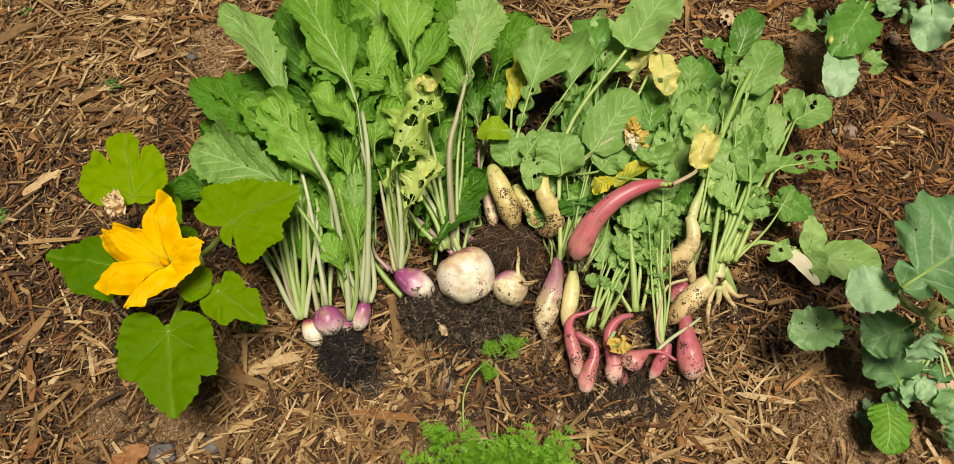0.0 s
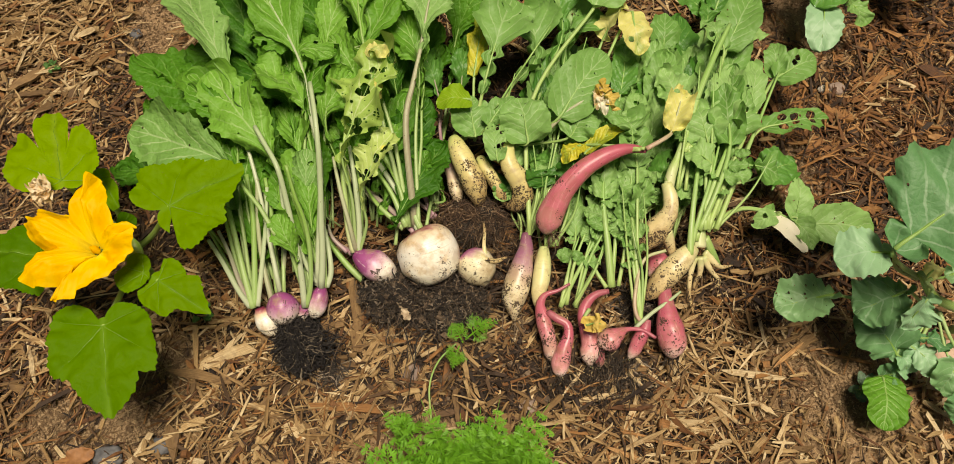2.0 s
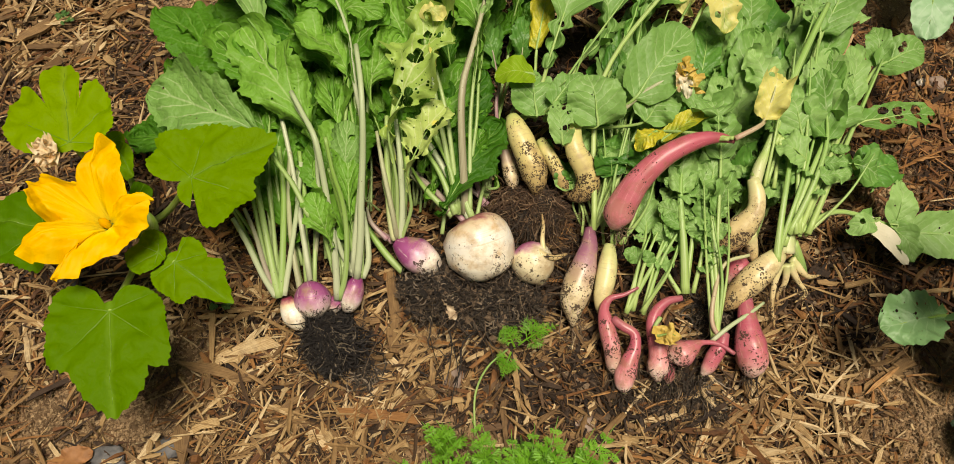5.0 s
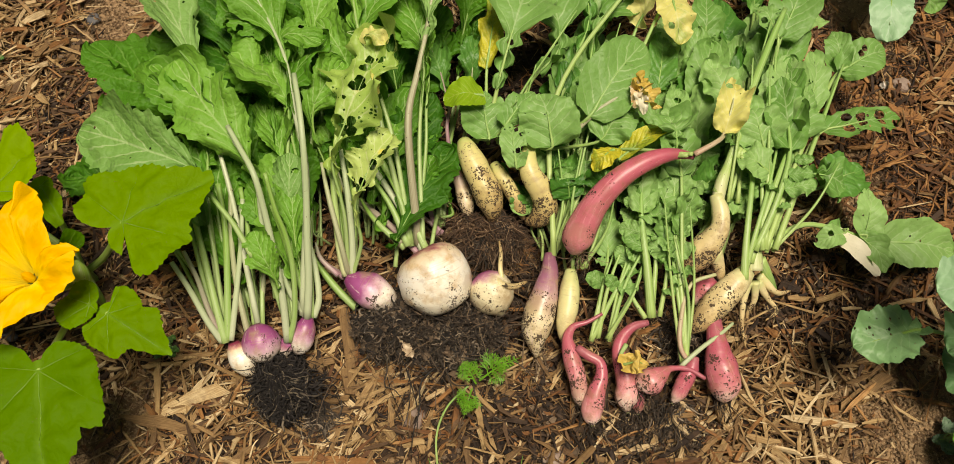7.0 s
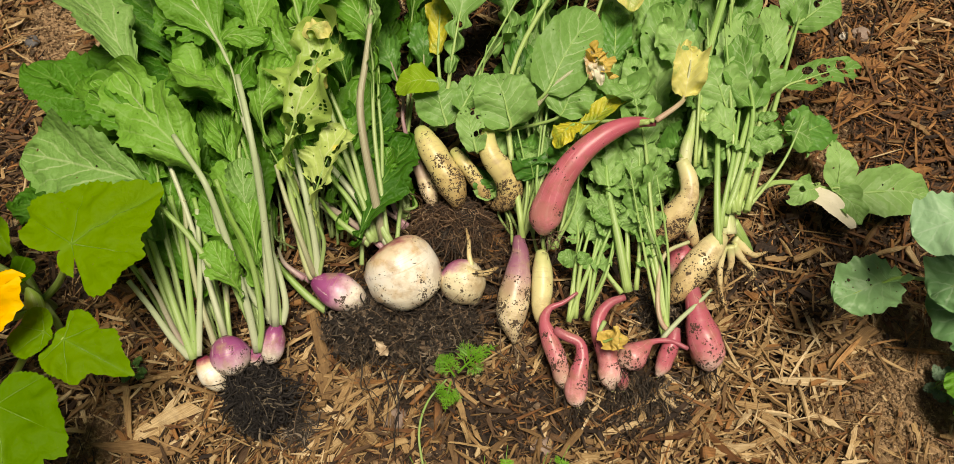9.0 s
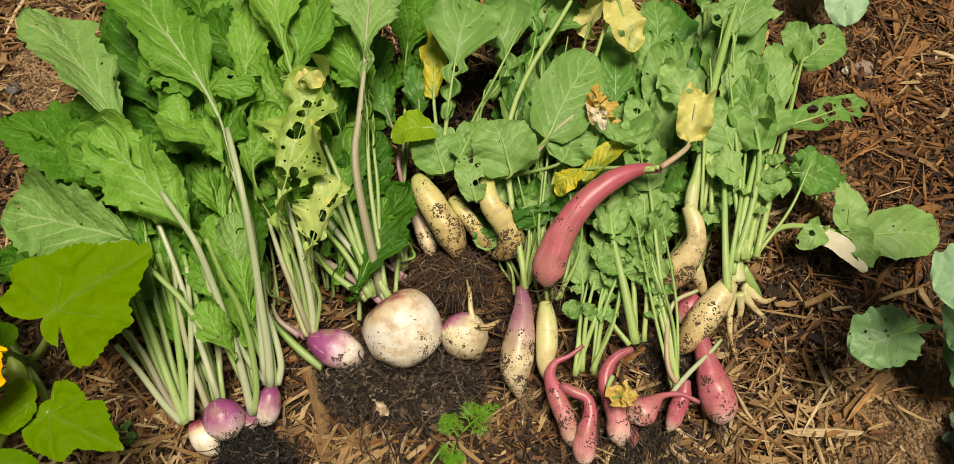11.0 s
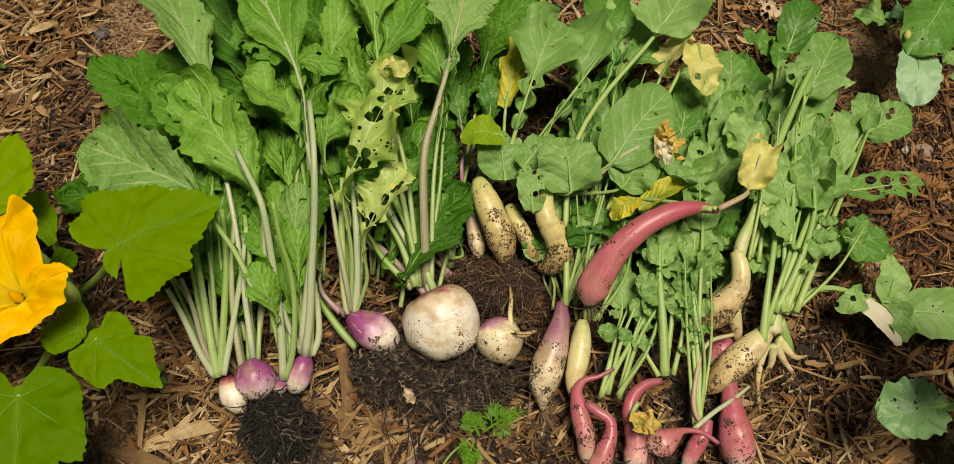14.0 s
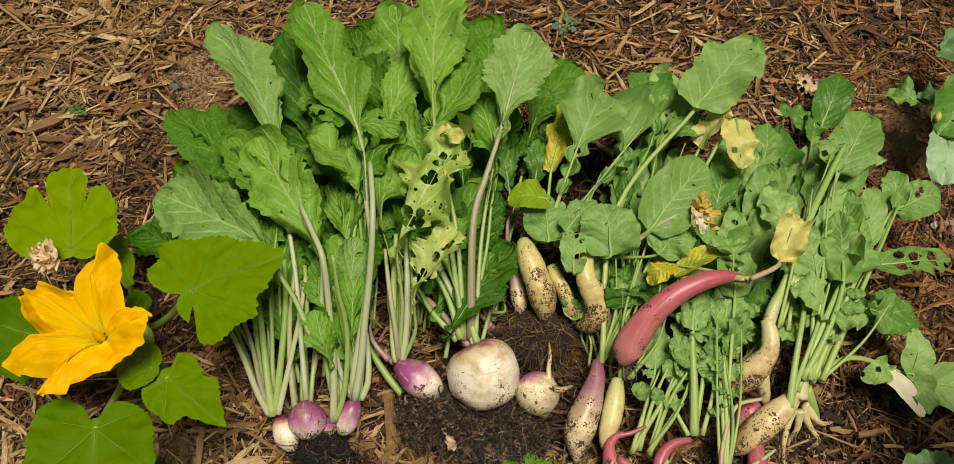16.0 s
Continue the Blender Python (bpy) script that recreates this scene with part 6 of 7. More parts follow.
    root("root", [(0.356, 0.497, 0.072), (0.345, 0.486, 0.070), (0.330, 0.474, 0.065), (0.311, 0.458, 0.056), (0.297, 0.445, 0.047), (0.286, 0.437, 0.039)], [0.0091, 0.0136, 0.0167, 0.0167, 0.0129, 0.0038], ROOT_PALE, p, lumps=0.10)
    for a in ([(0.358, 0.487, 0.060), (0.352, 0.464, 0.045), (0.351, 0.441, 0.030), (0.355, 0.421, 0.018)], [(0.367, 0.487, 0.060), (0.367, 0.470, 0.042), (0.361, 0.460, 0.030), (0.360, 0.453, 0.024)], [(0.371, 0.489, 0.055), (0.385, 0.474, 0.038), (0.397, 0.461, 0.026), (0.384, 0.452, 0.020)], [(0.375, 0.497, 0.055), (0.396, 0.480, 0.040), (0.410, 0.483, 0.030), (0.420, 0.487, 0.024)]):
        root("side_root", a, [0.0056, 0.0036, 0.0024, 0.0008], ROOT_PALE, p, lumps=0.15)
    part("neck", sweep([(0.364, 0.498, 0.070), (0.366, 0.518, 0.080), (0.371, 0.540, 0.085)], [0.0105, 0.009, 0.0055], 12, 12), STALK_NECK, p)
    cm2 = (0.362, 0.513, 0.092)
    leaf(p, "oval", R, cm2, (0.504, 0.741, 0.110), (0.570, 0.771, 0.112), 0.050, 0, 2, stalk=0.0036, stalk_mat=S, ruffle=0.8)
    leaf(p, "oval", R, cm2, (0.505, 0.744, 0.106), (0.507, 0.800, 0.115), 0.034, 0, 1, stalk=0.0020, stalk_mat=S)
    leaf(p, "oval", R, cm2, (0.424, 0.669, 0.120), (0.442, 0.754, 0.130), 0.036, 20, 5, stalk=0.0024, stalk_mat=S)
    leaf(p, "oval", R, cm2, (0.455, 0.684, 0.112), (0.476, 0.768, 0.118), 0.036, -20, 4, stalk=0.0024, stalk_mat=S)
    leaf(p, "oval", LEAF_RADISH, (0.420, 0.603, 0.070), (0.479, 0.673, 0.085), (0.581, 0.689, 0.080), 0.046, 0, 70, stalk=0.0026, stalk_mat=S, bite=0.0075, label="pale leaf riddled with holes")
    leaf(p, "oval", R, cm2, (0.526, 0.533, 0.055), (0.627, 0.524, 0.030), 0.060, 0, 2, via=(0.431, 0.549, 0.080), stalk=0.0042, stalk_mat=S, ruffle=0.6)
    leaf(p, "oval", R, (0.498, 0.540, 0.062), (0.507, 0.534, 0.060), (0.522, 0.594, 0.075), 0.038, 0, 0, stalk_mat=S, stalk=0.0015)
    leaf(p, "oval", R, (0.491, 0.545, 0.062), (0.499, 0.541, 0.060), (0.530, 0.496, 0.045), 0.034, 0, 0, stalk_mat=S, stalk=0.0015)
    leaf(p, "oval", R, (0.482, 0.552, 0.062), (0.482, 0.550, 0.060), (0.459, 0.535, 0.055), 0.026, 0, 0, stalk_mat=S, stalk=0.0012)
    leaf(p, "oval", R, (0.481, 0.544, 0.068), (0.478, 0.539, 0.070), (0.443, 0.527, 0.068), 0.028, 0, 0, stalk_mat=S, ruffle=0.3, stalk=0.0012)
    leaf(p, "oval", LEAF_CREAM, (0.470, 0.558, 0.060), (0.465, 0.549, 0.064), (0.518, 0.490, 0.052), 0.028, 0, 0, stalk_mat=S, ruffle=0.3, stalk=0.0015, label="cream underside of a leaf")
    lyrate(p, R, cm2, (0.410, 0.598, 0.120), (0.419, 0.718, 0.140), 0.050, 3, 0.0040, S)
    lyrate(p, R, (0.412, 0.598, 0.050), (0.428, 0.628, 0.120), (0.456, 0.713, 0.130), 0.046, 3, 0.003, S)
    leaf(p, "radish", R, (0.412, 0.598, 0.050), (0.434, 0.613, 0.090), (0.490, 0.597, 0.080), 0.055, 0, 3, stalk_mat=S)
    leaf(p, "oval", D, (0.412, 0.598, 0.050), (0.466, 0.602, 0.070), (0.521, 0.623, 0.070), 0.06, 0, 4, stalk_mat=S)
    leaf(p, "oval", R, (0.412, 0.598, 0.050), (0.387, 0.629, 0.120), (0.375, 0.692, 0.130), 0.06, 0, 3, stalk_mat=S)
    leaf(p, "oval", R, (0.412, 0.598, 0.050), (0.389, 0.601, 0.115), (0.354, 0.619, 0.120), 0.045, 0, 2, stalk_mat=S)
    crown_stubs(p, cm2, [(0.387, 0.697, 0.130), (0.424, 0.767, 0.135), (0.508, 0.746, 0.120), (0.439, 0.648, 0.100)], STALK_RADISH, 0.0034)
    for pts, r0 in (([(0.348, 0.483, 0.078), (0.353, 0.523, 0.095), (0.363, 0.574, 0.112), (0.379, 0.639, 0.120)], 0.0042), ([(0.358, 0.503, 0.080), (0.381, 0.558, 0.105), (0.410, 0.618, 0.118), (0.438, 0.661, 0.120)], 0.0040), ([(0.351, 0.496, 0.082), (0.363, 0.529, 0.100), (0.384, 0.580, 0.112), (0.403, 0.631, 0.118)], 0.0030)):
        part("stalk", sweep(pts, [r0 * 1.3, r0, r0 * 0.8, r0 * 0.5], 20, 8, flat=0.85), STALK_RADISH, p)
    part("stalk", sweep([(0.375, 0.512, 0.070), (0.387, 0.496, 0.050), (0.398, 0.487, 0.030)], [0.006, 0.006, 0.004], 10, 8), STALK_RADISH, p)
    # pink ones at the foot of the heap
    for lab, pts, radii in (
        ("slim pink radish with a hooked neck", [(0.183, 0.457, 0.060), (0.165, 0.449, 0.056), (0.149, 0.445, 0.054), (0.141, 0.433, 0.052), (0.144, 0.410, 0.047), (0.149, 0.387, 0.040), (0.151, 0.370, 0.032), (0.153, 0.358, 0.026)], [0.0019, 0.0027, 0.0038, 0.0060, 0.0098, 0.0105, 0.0090, 0.0030]),
        ("pink club-shaped radish with a bent neck", [(0.150, 0.419, 0.056), (0.162, 0.409, 0.056), (0.175, 0.400, 0.054), (0.175, 0.385, 0.049), (0.167, 0.367, 0.041), (0.163, 0.352, 0.033), (0.162, 0.342, 0.028), (0.162, 0.337, 0.025)], [0.0045, 0.0052, 0.0060, 0.0074, 0.0111, 0.0126, 0.0097, 0.0030]),
        ("pink radish with a curved neck and torn yellow leaf", [(0.235, 0.444, 0.058), (0.217, 0.440, 0.058), (0.203, 0.428, 0.056), (0.197, 0.412, 0.053), (0.201, 0.395, 0.048), (0.205, 0.377, 0.040), (0.203, 0.362, 0.032), (0.204, 0.350, 0.025)], [0.0038, 0.0053, 0.0068, 0.0075, 0.0105, 0.0134, 0.0135, 0.0037]),
        ("small round pink radish with a thin stalk", [(0.292, 0.377, 0.050), (0.274, 0.388, 0.053), (0.253, 0.389, 0.055), (0.242, 0.383, 0.055), (0.230, 0.377, 0.052), (0.220, 0.374, 0.047), (0.215, 0.371, 0.043)], [0.0022, 0.0030, 0.0037, 0.0096, 0.0155, 0.0111, 0.0030]),
        ("slim pink radish with white tip", [(0.217, 0.371, 0.034), (0.217, 0.364, 0.031), (0.217, 0.355, 0.025), (0.217, 0.349, 0.020)], [0.0060, 0.0075, 0.0067, 0.0023]),
        ("thin pink radish lying aslant", [(0.285, 0.403, 0.050), (0.279, 0.390, 0.046), (0.270, 0.376, 0.039), (0.263, 0.365, 0.031), (0.257, 0.358, 0.025)], [0.0045, 0.0082, 0.0097, 0.0082, 0.0030]),
        ("plump pink radish with pale lower end", [(0.313, 0.448, 0.050), (0.312, 0.426, 0.050), (0.313, 0.405, 0.046), (0.315, 0.386, 0.040), (0.317, 0.371, 0.032), (0.316, 0.361, 0.026), (0.316, 0.357, 0.022)], [0.0084, 0.0113, 0.0157, 0.0202, 0.0187, 0.0112, 0.0038]),
        ("half-hidden pink radish under the cream one", [(0.316, 0.501, 0.046), (0.313, 0.491, 0.045), (0.309, 0.480, 0.041), (0.306, 0.470, 0.035)], [0.0070, 0.0147, 0.0155, 0.0109]),
    ):
        q = thing("radish", (pts[-2][0], pts[-2][1], 0.0), lab, "radish", G)
        tip = np.array(pts[-1]) + 0.55 * (np.array(pts[-1]) - np.array(pts[-2]))
        tip[2] = max(tip[2], 0.014)
        root("root", pts, radii, ROOT_PINK, q, lumps=0.13)
        part("tap_root", sweep([pts[-1], 0.6 * np.array(pts[-1]) + 0.4 * tip + (0.003, 0, -0.002), tip + (-0.002, -0.008, -0.004)], [0.0022, 0.0010, 0.0004], 10, 6), ROOT_PALE, q)
        rg = random.Random(len(lab))
        part("root_hair", threads(pts[-1], 24, 0.034, 0.005, rg, 0.0006), THREAD, q, kind="stuff")
    # bundles of stalks from the pink ones
    p = thing("radish_greens", (0.244, 0.555, 0.000), "bundle of green radish stalks with small round lobed leaves", "greens", G)
    c1, c2, c3 = (0.169, 0.431, 0.040), (0.240, 0.451, 0.055), (0.275, 0.395, 0.045)
    lyrate(p, R, c1, (0.221, 0.515, 0.070), (0.245, 0.560, 0.090), 0.034, 2, 0.003, S)
    lyrate(p, R, c1, (0.196, 0.519, 0.060), (0.199, 0.586, 0.070), 0.034, 2, 0.0028, S)
    lyrate(p, R, c2, (0.235, 0.560, 0.100), (0.243, 0.621, 0.110), 0.036, 2, 0.0050, S)
    lyrate(p, R, c2, (0.256, 0.555, 0.090), (0.275, 0.600, 0.110), 0.036, 2, 0.003, S)
    lyrate(p, R, c3, (0.274, 0.570, 0.100), (0.284, 0.636, 0.130), 0.038, 2, 0.003, S)
    lyrate(p, R, c3, (0.279, 0.545, 0.090), (0.299, 0.585, 0.120), 0.036, 2, 0.003, S)
    lyrate(p, R, c3, (0.266, 0.545, 0.090), (0.259, 0.580, 0.100), 0.034, 2, 0.0026, S)
    leaf(p, "oval", R, c3, (0.284, 0.600, 0.120), (0.284, 0.669, 0.135), 0.045, 0, 2, stalk_mat=S)
    crown_stubs(p, c1, [(0.232, 0.550, 0.080), (0.244, 0.530, 0.080), (0.258, 0.555, 0.090), (0.217, 0.540, 0.080), (0.204, 0.530, 0.070), (0.250, 0.542, 0.085), (0.235, 0.512, 0.075)], STALK_RADISH, 0.0027)
    crown_stubs(p, c2, [(0.259, 0.560, 0.100), (0.221, 0.515, 0.070)], STALK_RADISH, 0.0028)
    crown_stubs(p, c3, [(0.270, 0.585, 0.090), (0.286, 0.600, 0.100)], STALK_RADISH, 0.003)
    part("stalk", sweep([(0.266, 0.392, 0.052), (0.289, 0.409, 0.058), (0.317, 0.427, 0.058), (0.333, 0.439, 0.056)], [0.0030, 0.0028, 0.0024, 0.0018], 14, 7), STALK_WHITE, p)
    part("stalk", sweep([(0.285, 0.390, 0.045), (0.269, 0.410, 0.055), (0.271, 0.443, 0.066), (0.287, 0.482, 0.076), (0.316, 0.491, 0.080)], [0.0032, 0.003, 0.0028, 0.0026, 0.0022], 22, 7), STALK_PINK, p)
    leaf(p, "oval", LEAF_WILTED, (0.206, 0.419, 0.066), (0.198, 0.392, 0.074), (0.224, 0.388, 0.076), 0.026, 10, 0, ruffle=2.0, cup=-0.2, label="torn wilted yellow leaf")
    # bare stalks that run up between the leaves
    p = thing("radish_stalks", (0.184, 0.665, 0.000), "thin green radish stalks running up between the leaves", "stalks", G)
    for c, tops in (
        ((0.121, 0.533, 0.060), [(0.230, 0.794, 0.140), (0.144, 0.644, 0.100)]),
        ((0.055, 0.679, 0.080), [(0.125, 0.753, 0.120), (0.181, 0.825, 0.130), (0.149, 0.774, 0.130), (0.099, 0.703, 0.120)]),
        ((0.154, 0.515, 0.060), [(0.199, 0.617, 0.090), (0.206, 0.586, 0.090), (0.172, 0.644, 0.100)]),
        ((0.364, 0.516, 0.085), [(0.472, 0.608, 0.100), (0.404, 0.730, 0.130)]),
        ((0.328, 0.574, 0.100), [(0.386, 0.741, 0.130), (0.367, 0.698, 0.130), (0.424, 0.805, 0.120)]),
        ((0.275, 0.395, 0.045), [(0.288, 0.560, 0.100), (0.260, 0.570, 0.100), (0.269, 0.525, 0.090)]),
    ):
        crown_stubs(p, c, [(q[0], q[1], q[2] + 0.02) for q in tops], STALK_RADISH, 0.0024)
    # lower foliage of the heap
    rg = random.Random(31)
    p = thing("radish_greens", (0.288, 0.817, 0.000), "loose heap of grey-green radish leaves lying under the others, some darkened as shade", "greens", G)
    # dark material picked for part of this layer stands in for shade
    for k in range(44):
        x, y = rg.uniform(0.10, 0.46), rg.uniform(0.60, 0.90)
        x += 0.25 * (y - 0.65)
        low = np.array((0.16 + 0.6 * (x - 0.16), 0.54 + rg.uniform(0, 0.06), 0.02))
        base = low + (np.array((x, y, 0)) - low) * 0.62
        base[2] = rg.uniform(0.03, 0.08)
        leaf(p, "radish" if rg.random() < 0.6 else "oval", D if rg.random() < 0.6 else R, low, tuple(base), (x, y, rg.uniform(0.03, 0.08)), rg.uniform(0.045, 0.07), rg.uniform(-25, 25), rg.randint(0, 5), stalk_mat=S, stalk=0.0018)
    for k in range(80):
        x, y = rg.uniform(0.10, 0.44), rg.uniform(0.60, 0.86)
        x += 0.30 * (y - 0.65)
        low = np.array((0.17 + 0.6 * (x - 0.17), 0.52 + rg.uniform(0, 0.06), 0.03))
        base = low + (np.array((x, y, 0)) - low) * rg.uniform(0.6, 0.75)
        base[2] = rg.uniform(0.06, 0.10)
        if x > 0.20 and rg.random() < 0.55:
            lyrate(p, R if rg.random() < 0.75 else D, tuple(low), tuple(base), (x, y, rg.uniform(0.07, 0.12)), rg.uniform(0.032, 0.048), 2, 0.0018, S)
            continue
        leaf(p, "radish" if rg.random() < 0.5 else "oval", D if rg.random() < 0.25 else R, low, tuple(base), (x, y, rg.uniform(0.06, 0.11)), rg.uniform(0.028, 0.05), rg.uniform(-30, 30), rg.randint(0, 3), stalk_mat=S, stalk=0.002)


build_radishes()


# ---- earth clods and root tangles ----
def build_clods():
    rg = random.Random(9)
    for at, size, count, mat, reach, lab in (
        ((-0.191, 0.401, 0.018), (0.027, 0.040, 0.024), 2200, SOIL_BLACK, 0.036, "black clod of earth and fine roots under the turnips"),
        ((-0.058, 0.467, 0.015), (0.052, 0.038, 0.036), 2600, SOIL_BROWN, 0.06, "dark brown clod of earth and roots below the white turnip"),
        ((0.012, 0.456, 0.015), (0.052, 0.042, 0.030), 2600, SOIL_BROWN, 0.06, "dark brown clod of earth with trailing roots"),
        ((0.061, 0.576, 0.030), (0.034, 0.026, 0.018), 900, SOIL_BROWN, 0.05, "tangle of roots and earth below the yellow radishes"),
        ((0.284, 0.440, 0.008), (0.03, 0.03, 0.012), 300, SOIL_BROWN, 0.03, "small heap of dark earth between the pink radishes"),
        ((0.234, 0.339, 0.004), (0.05, 0.025, 0.008), 350, SOIL_BROWN, 0.04, "thin scatter of dark earth below the pink radishes"),
    ):
        c = thing("earth_clod", (at[0], at[1], 0.0), lab, "soil")
        part("earth", crumbs(at, size, int(count * 3.2), rg, 0.0030), mat, c, smooth=False, kind="stuff")
        black = mat is SOIL_BLACK
        wide = min(size[0], size[1])
        part("root_hair", threads((at[0], at[1], at[2] + 0.8 * size[2]), 260 if black else 90, reach, wide * 0.6, rg, 0.00050), THREAD_BLACK if black else THREAD, c, kind="stuff")
        for k in range(6 if black else 3):
            spot_at = (at[0] + rg.gauss(0, 0.5) * size[0], at[1] + rg.gauss(0, 0.45) * size[1], at[2] + 0.95 * size[2])
            part("root_tangle", threads(spot_at, 60 if black else 34, reach * (0.9 if black else 0.6), wide * 0.35, rg, 0.0011 if black else 0.0007, 0.7, (rg.gauss(0, 0.6), -0.5, 0.1)), THREAD_BLACK if black else THREAD, c, kind="stuff")
        if size[2] > 0.015:
            part("root_felt", curls(at, np.array(size) * (1.0, 1.0, 1.05), 1100 if black else 1700, rg, 0.0013 if black else 0.0012, 0.022 if black else 0.018), THREAD_BLACK if black else THREAD_EARTHY, c, kind="stuff")
        else:
            part("root_felt", curls(at, np.array(size) * (1.2, 1.2, 1.3), 320, rg, 0.0009, 0.022), THREAD_EARTHY, c, kind="stuff")
        if reach > 0.045:
            part("root_hair", threads((at[0], at[1] - 0.4 * size[1], at[2] + 0.8 * size[2]), 22, reach * 1.7, wide * 0.8, rg, 0.0006), THREAD_TAN, c, kind="stuff")
            part("root_hair", threads((at[0], at[1] - 0.7 * size[1], at[2] + 0.4 * size[2]), 14, reach * 2.0, wide * 0.5, rg, 0.0009, 0.6), THREAD_EARTHY, c, kind="stuff")
        if black:
            part("root_felt", curls((-0.145, 0.361, 0.008), (0.020, 0.022, 0.010), 240, rg, 0.0008, 0.024), THREAD_EARTHY, c, kind="stuff")

    c = thing("root_tangle", (0.046, 0.582, 0.000), "reddish brown tangle of fine roots below the yellow radishes", "roots")
    part("root_felt", curls((0.056, 0.574, 0.034), (0.044, 0.026, 0.020), 500, rg, 0.0011, 0.024), THREAD_RUST, c, kind="stuff")
    for q in ((0.029, 0.589, 0.048), (0.055, 0.584, 0.050), (0.082, 0.578, 0.050), (0.065, 0.568, 0.036)):
        part("root_hair", threads(q, 70, 0.055, 0.008, rg, 0.00065, 0.7, (0.1, -0.8, 0.0)), THREAD_RUST, c, kind="stuff")


build_clods()


# ---- carrot tops ----
def frond(base, tip, width, rg, pairs=6, broad=0.125):
    """A feathery leaf, three times divided."""
    b, t = np.array(base, float), np.array(tip, float)
    mid = 0.5 * (b + t) + np.array((0, 0, 0.25 * np.linalg.norm(t - b)))
    rows = spline([b, mid, t], 24)
    tg, sd, nm = frames(rows, rg.uniform(-20, 20))
    bits = [sweep([rows[0], rows[8], rows[16], rows[24]], [0.0013, 0.001, 0.0007, 0.0003], 10, 5)]
    verts, faces, uvs = [], [], []

    def leaflet(p, d, n, ln):
        s = np.cross(d, n)
        o = len(verts)
        for q in (p, p + d * ln * 0.55 + s * ln * broad, p + d * ln + n * ln * 0.1, p + d * ln * 0.55 - s * ln * broad):
            verts.append(tuple(q))
            uvs.append((0.5, 0.5))
        faces.append((o, o + 1, o + 2, o + 3))

    for k in range(pairs):
        u = 0.22 + 0.76 * k / pairs
        i = int(u * 24)
        for side in (-1, 1):
            ln = width * (1.05 - u) * rg.uniform(0.75, 1.15)
            d = sd[i] * side * 0.85 + tg[i] * 0.6 + nm[i] * rg.uniform(-0.15, 0.25)
            d /= np.linalg.norm(d)
            end = rows[i] + d * ln
            bits.append(sweep([rows[i], rows[i] + d * ln * 0.5 + nm[i] * 0.002, end], [0.0007, 0.0005, 0.0003], 4, 4))
            cross = np.cross(d, nm[i])
            for m in range(4):
                q = rows[i] + d * ln * (0.16 + 0.84 * m / 4)
                for e in (-1, 1):
                    dd = d * 0.75 + cross * e * 0.75 + nm[i] * rg.uniform(-0.3, 0.4)
                    dd /= np.linalg.norm(dd)
                    sub = ln * 0.62 * (1.12 - m / 5) * rg.uniform(0.7, 1.2)
                    for w, f in ((0.0, 1.0), (0.6, 0.7), (-0.6, 0.7)):
                        d3 = dd + np.cross(dd, nm[i]) * w
                        leaflet(q + dd * sub * (0.0 if f == 1 else 0.25), d3 / np.linalg.norm(d3), nm[i], sub * f)
            leaflet(end, d, nm[i], ln * 0.2)
    return join(*bits, (verts, faces, uvs))


def build_carrots():
    rg = random.Random(14)
    c = thing("carrot_plant", (0.008, 0.220, 0.000), "feathery bright green carrot tops growing in the mulch", "plant")
    crown = np.array((0.036, 0.228, 0.010))
    for k in range(54):
        a = rg.uniform(-1.5, 1.5)
        x, y = 0.145 * math.sin(a) * rg.uniform(0.2, 1.0), rg.uniform(-0.04, 0.075)
        t = crown + (x, y * (1.0 - 2.5 * abs(x)), rg.uniform(0.030, 0.115))
        b = crown + (0.35 * x, -0.03, 0.005)
        part("frond", frond(b, t, rg.uniform(0.028, 0.045), rg), FERN, c, smooth=False)
    for b, t, w in (((-0.039, 0.262, 0.010), (-0.077, 0.300, 0.035), 0.03), ((-0.039, 0.262, 0.010), (-0.059, 0.287, 0.050), 0.035)):
        part("frond", frond(b, t, w, rg), FERN, c, smooth=False)
    s = thing("carrot_seedling", (-0.017, 0.298, 0.000), "thin curving carrot sprig with feathery leaf tips", "plant")
    part("stalk", sweep([(-0.015, 0.290, 0.004), (-0.014, 0.335, 0.030), (-0.000, 0.362, 0.045), (0.024, 0.381, 0.055)], [0.0014, 0.0014, 0.0013, 0.001], 20, 6), STALK_RADISH, s)
    for b, t, w in (((0.037, 0.388, 0.050), (0.085, 0.409, 0.062), 0.026), ((0.028, 0.379, 0.050), (0.017, 0.349, 0.040), 0.020), ((0.033, 0.384, 0.050), (0.018, 0.410, 0.058), 0.022)):
        part("frond", frond(b, t, w, rg, 6, 0.075), FERN, s, smooth=False)


build_carrots()


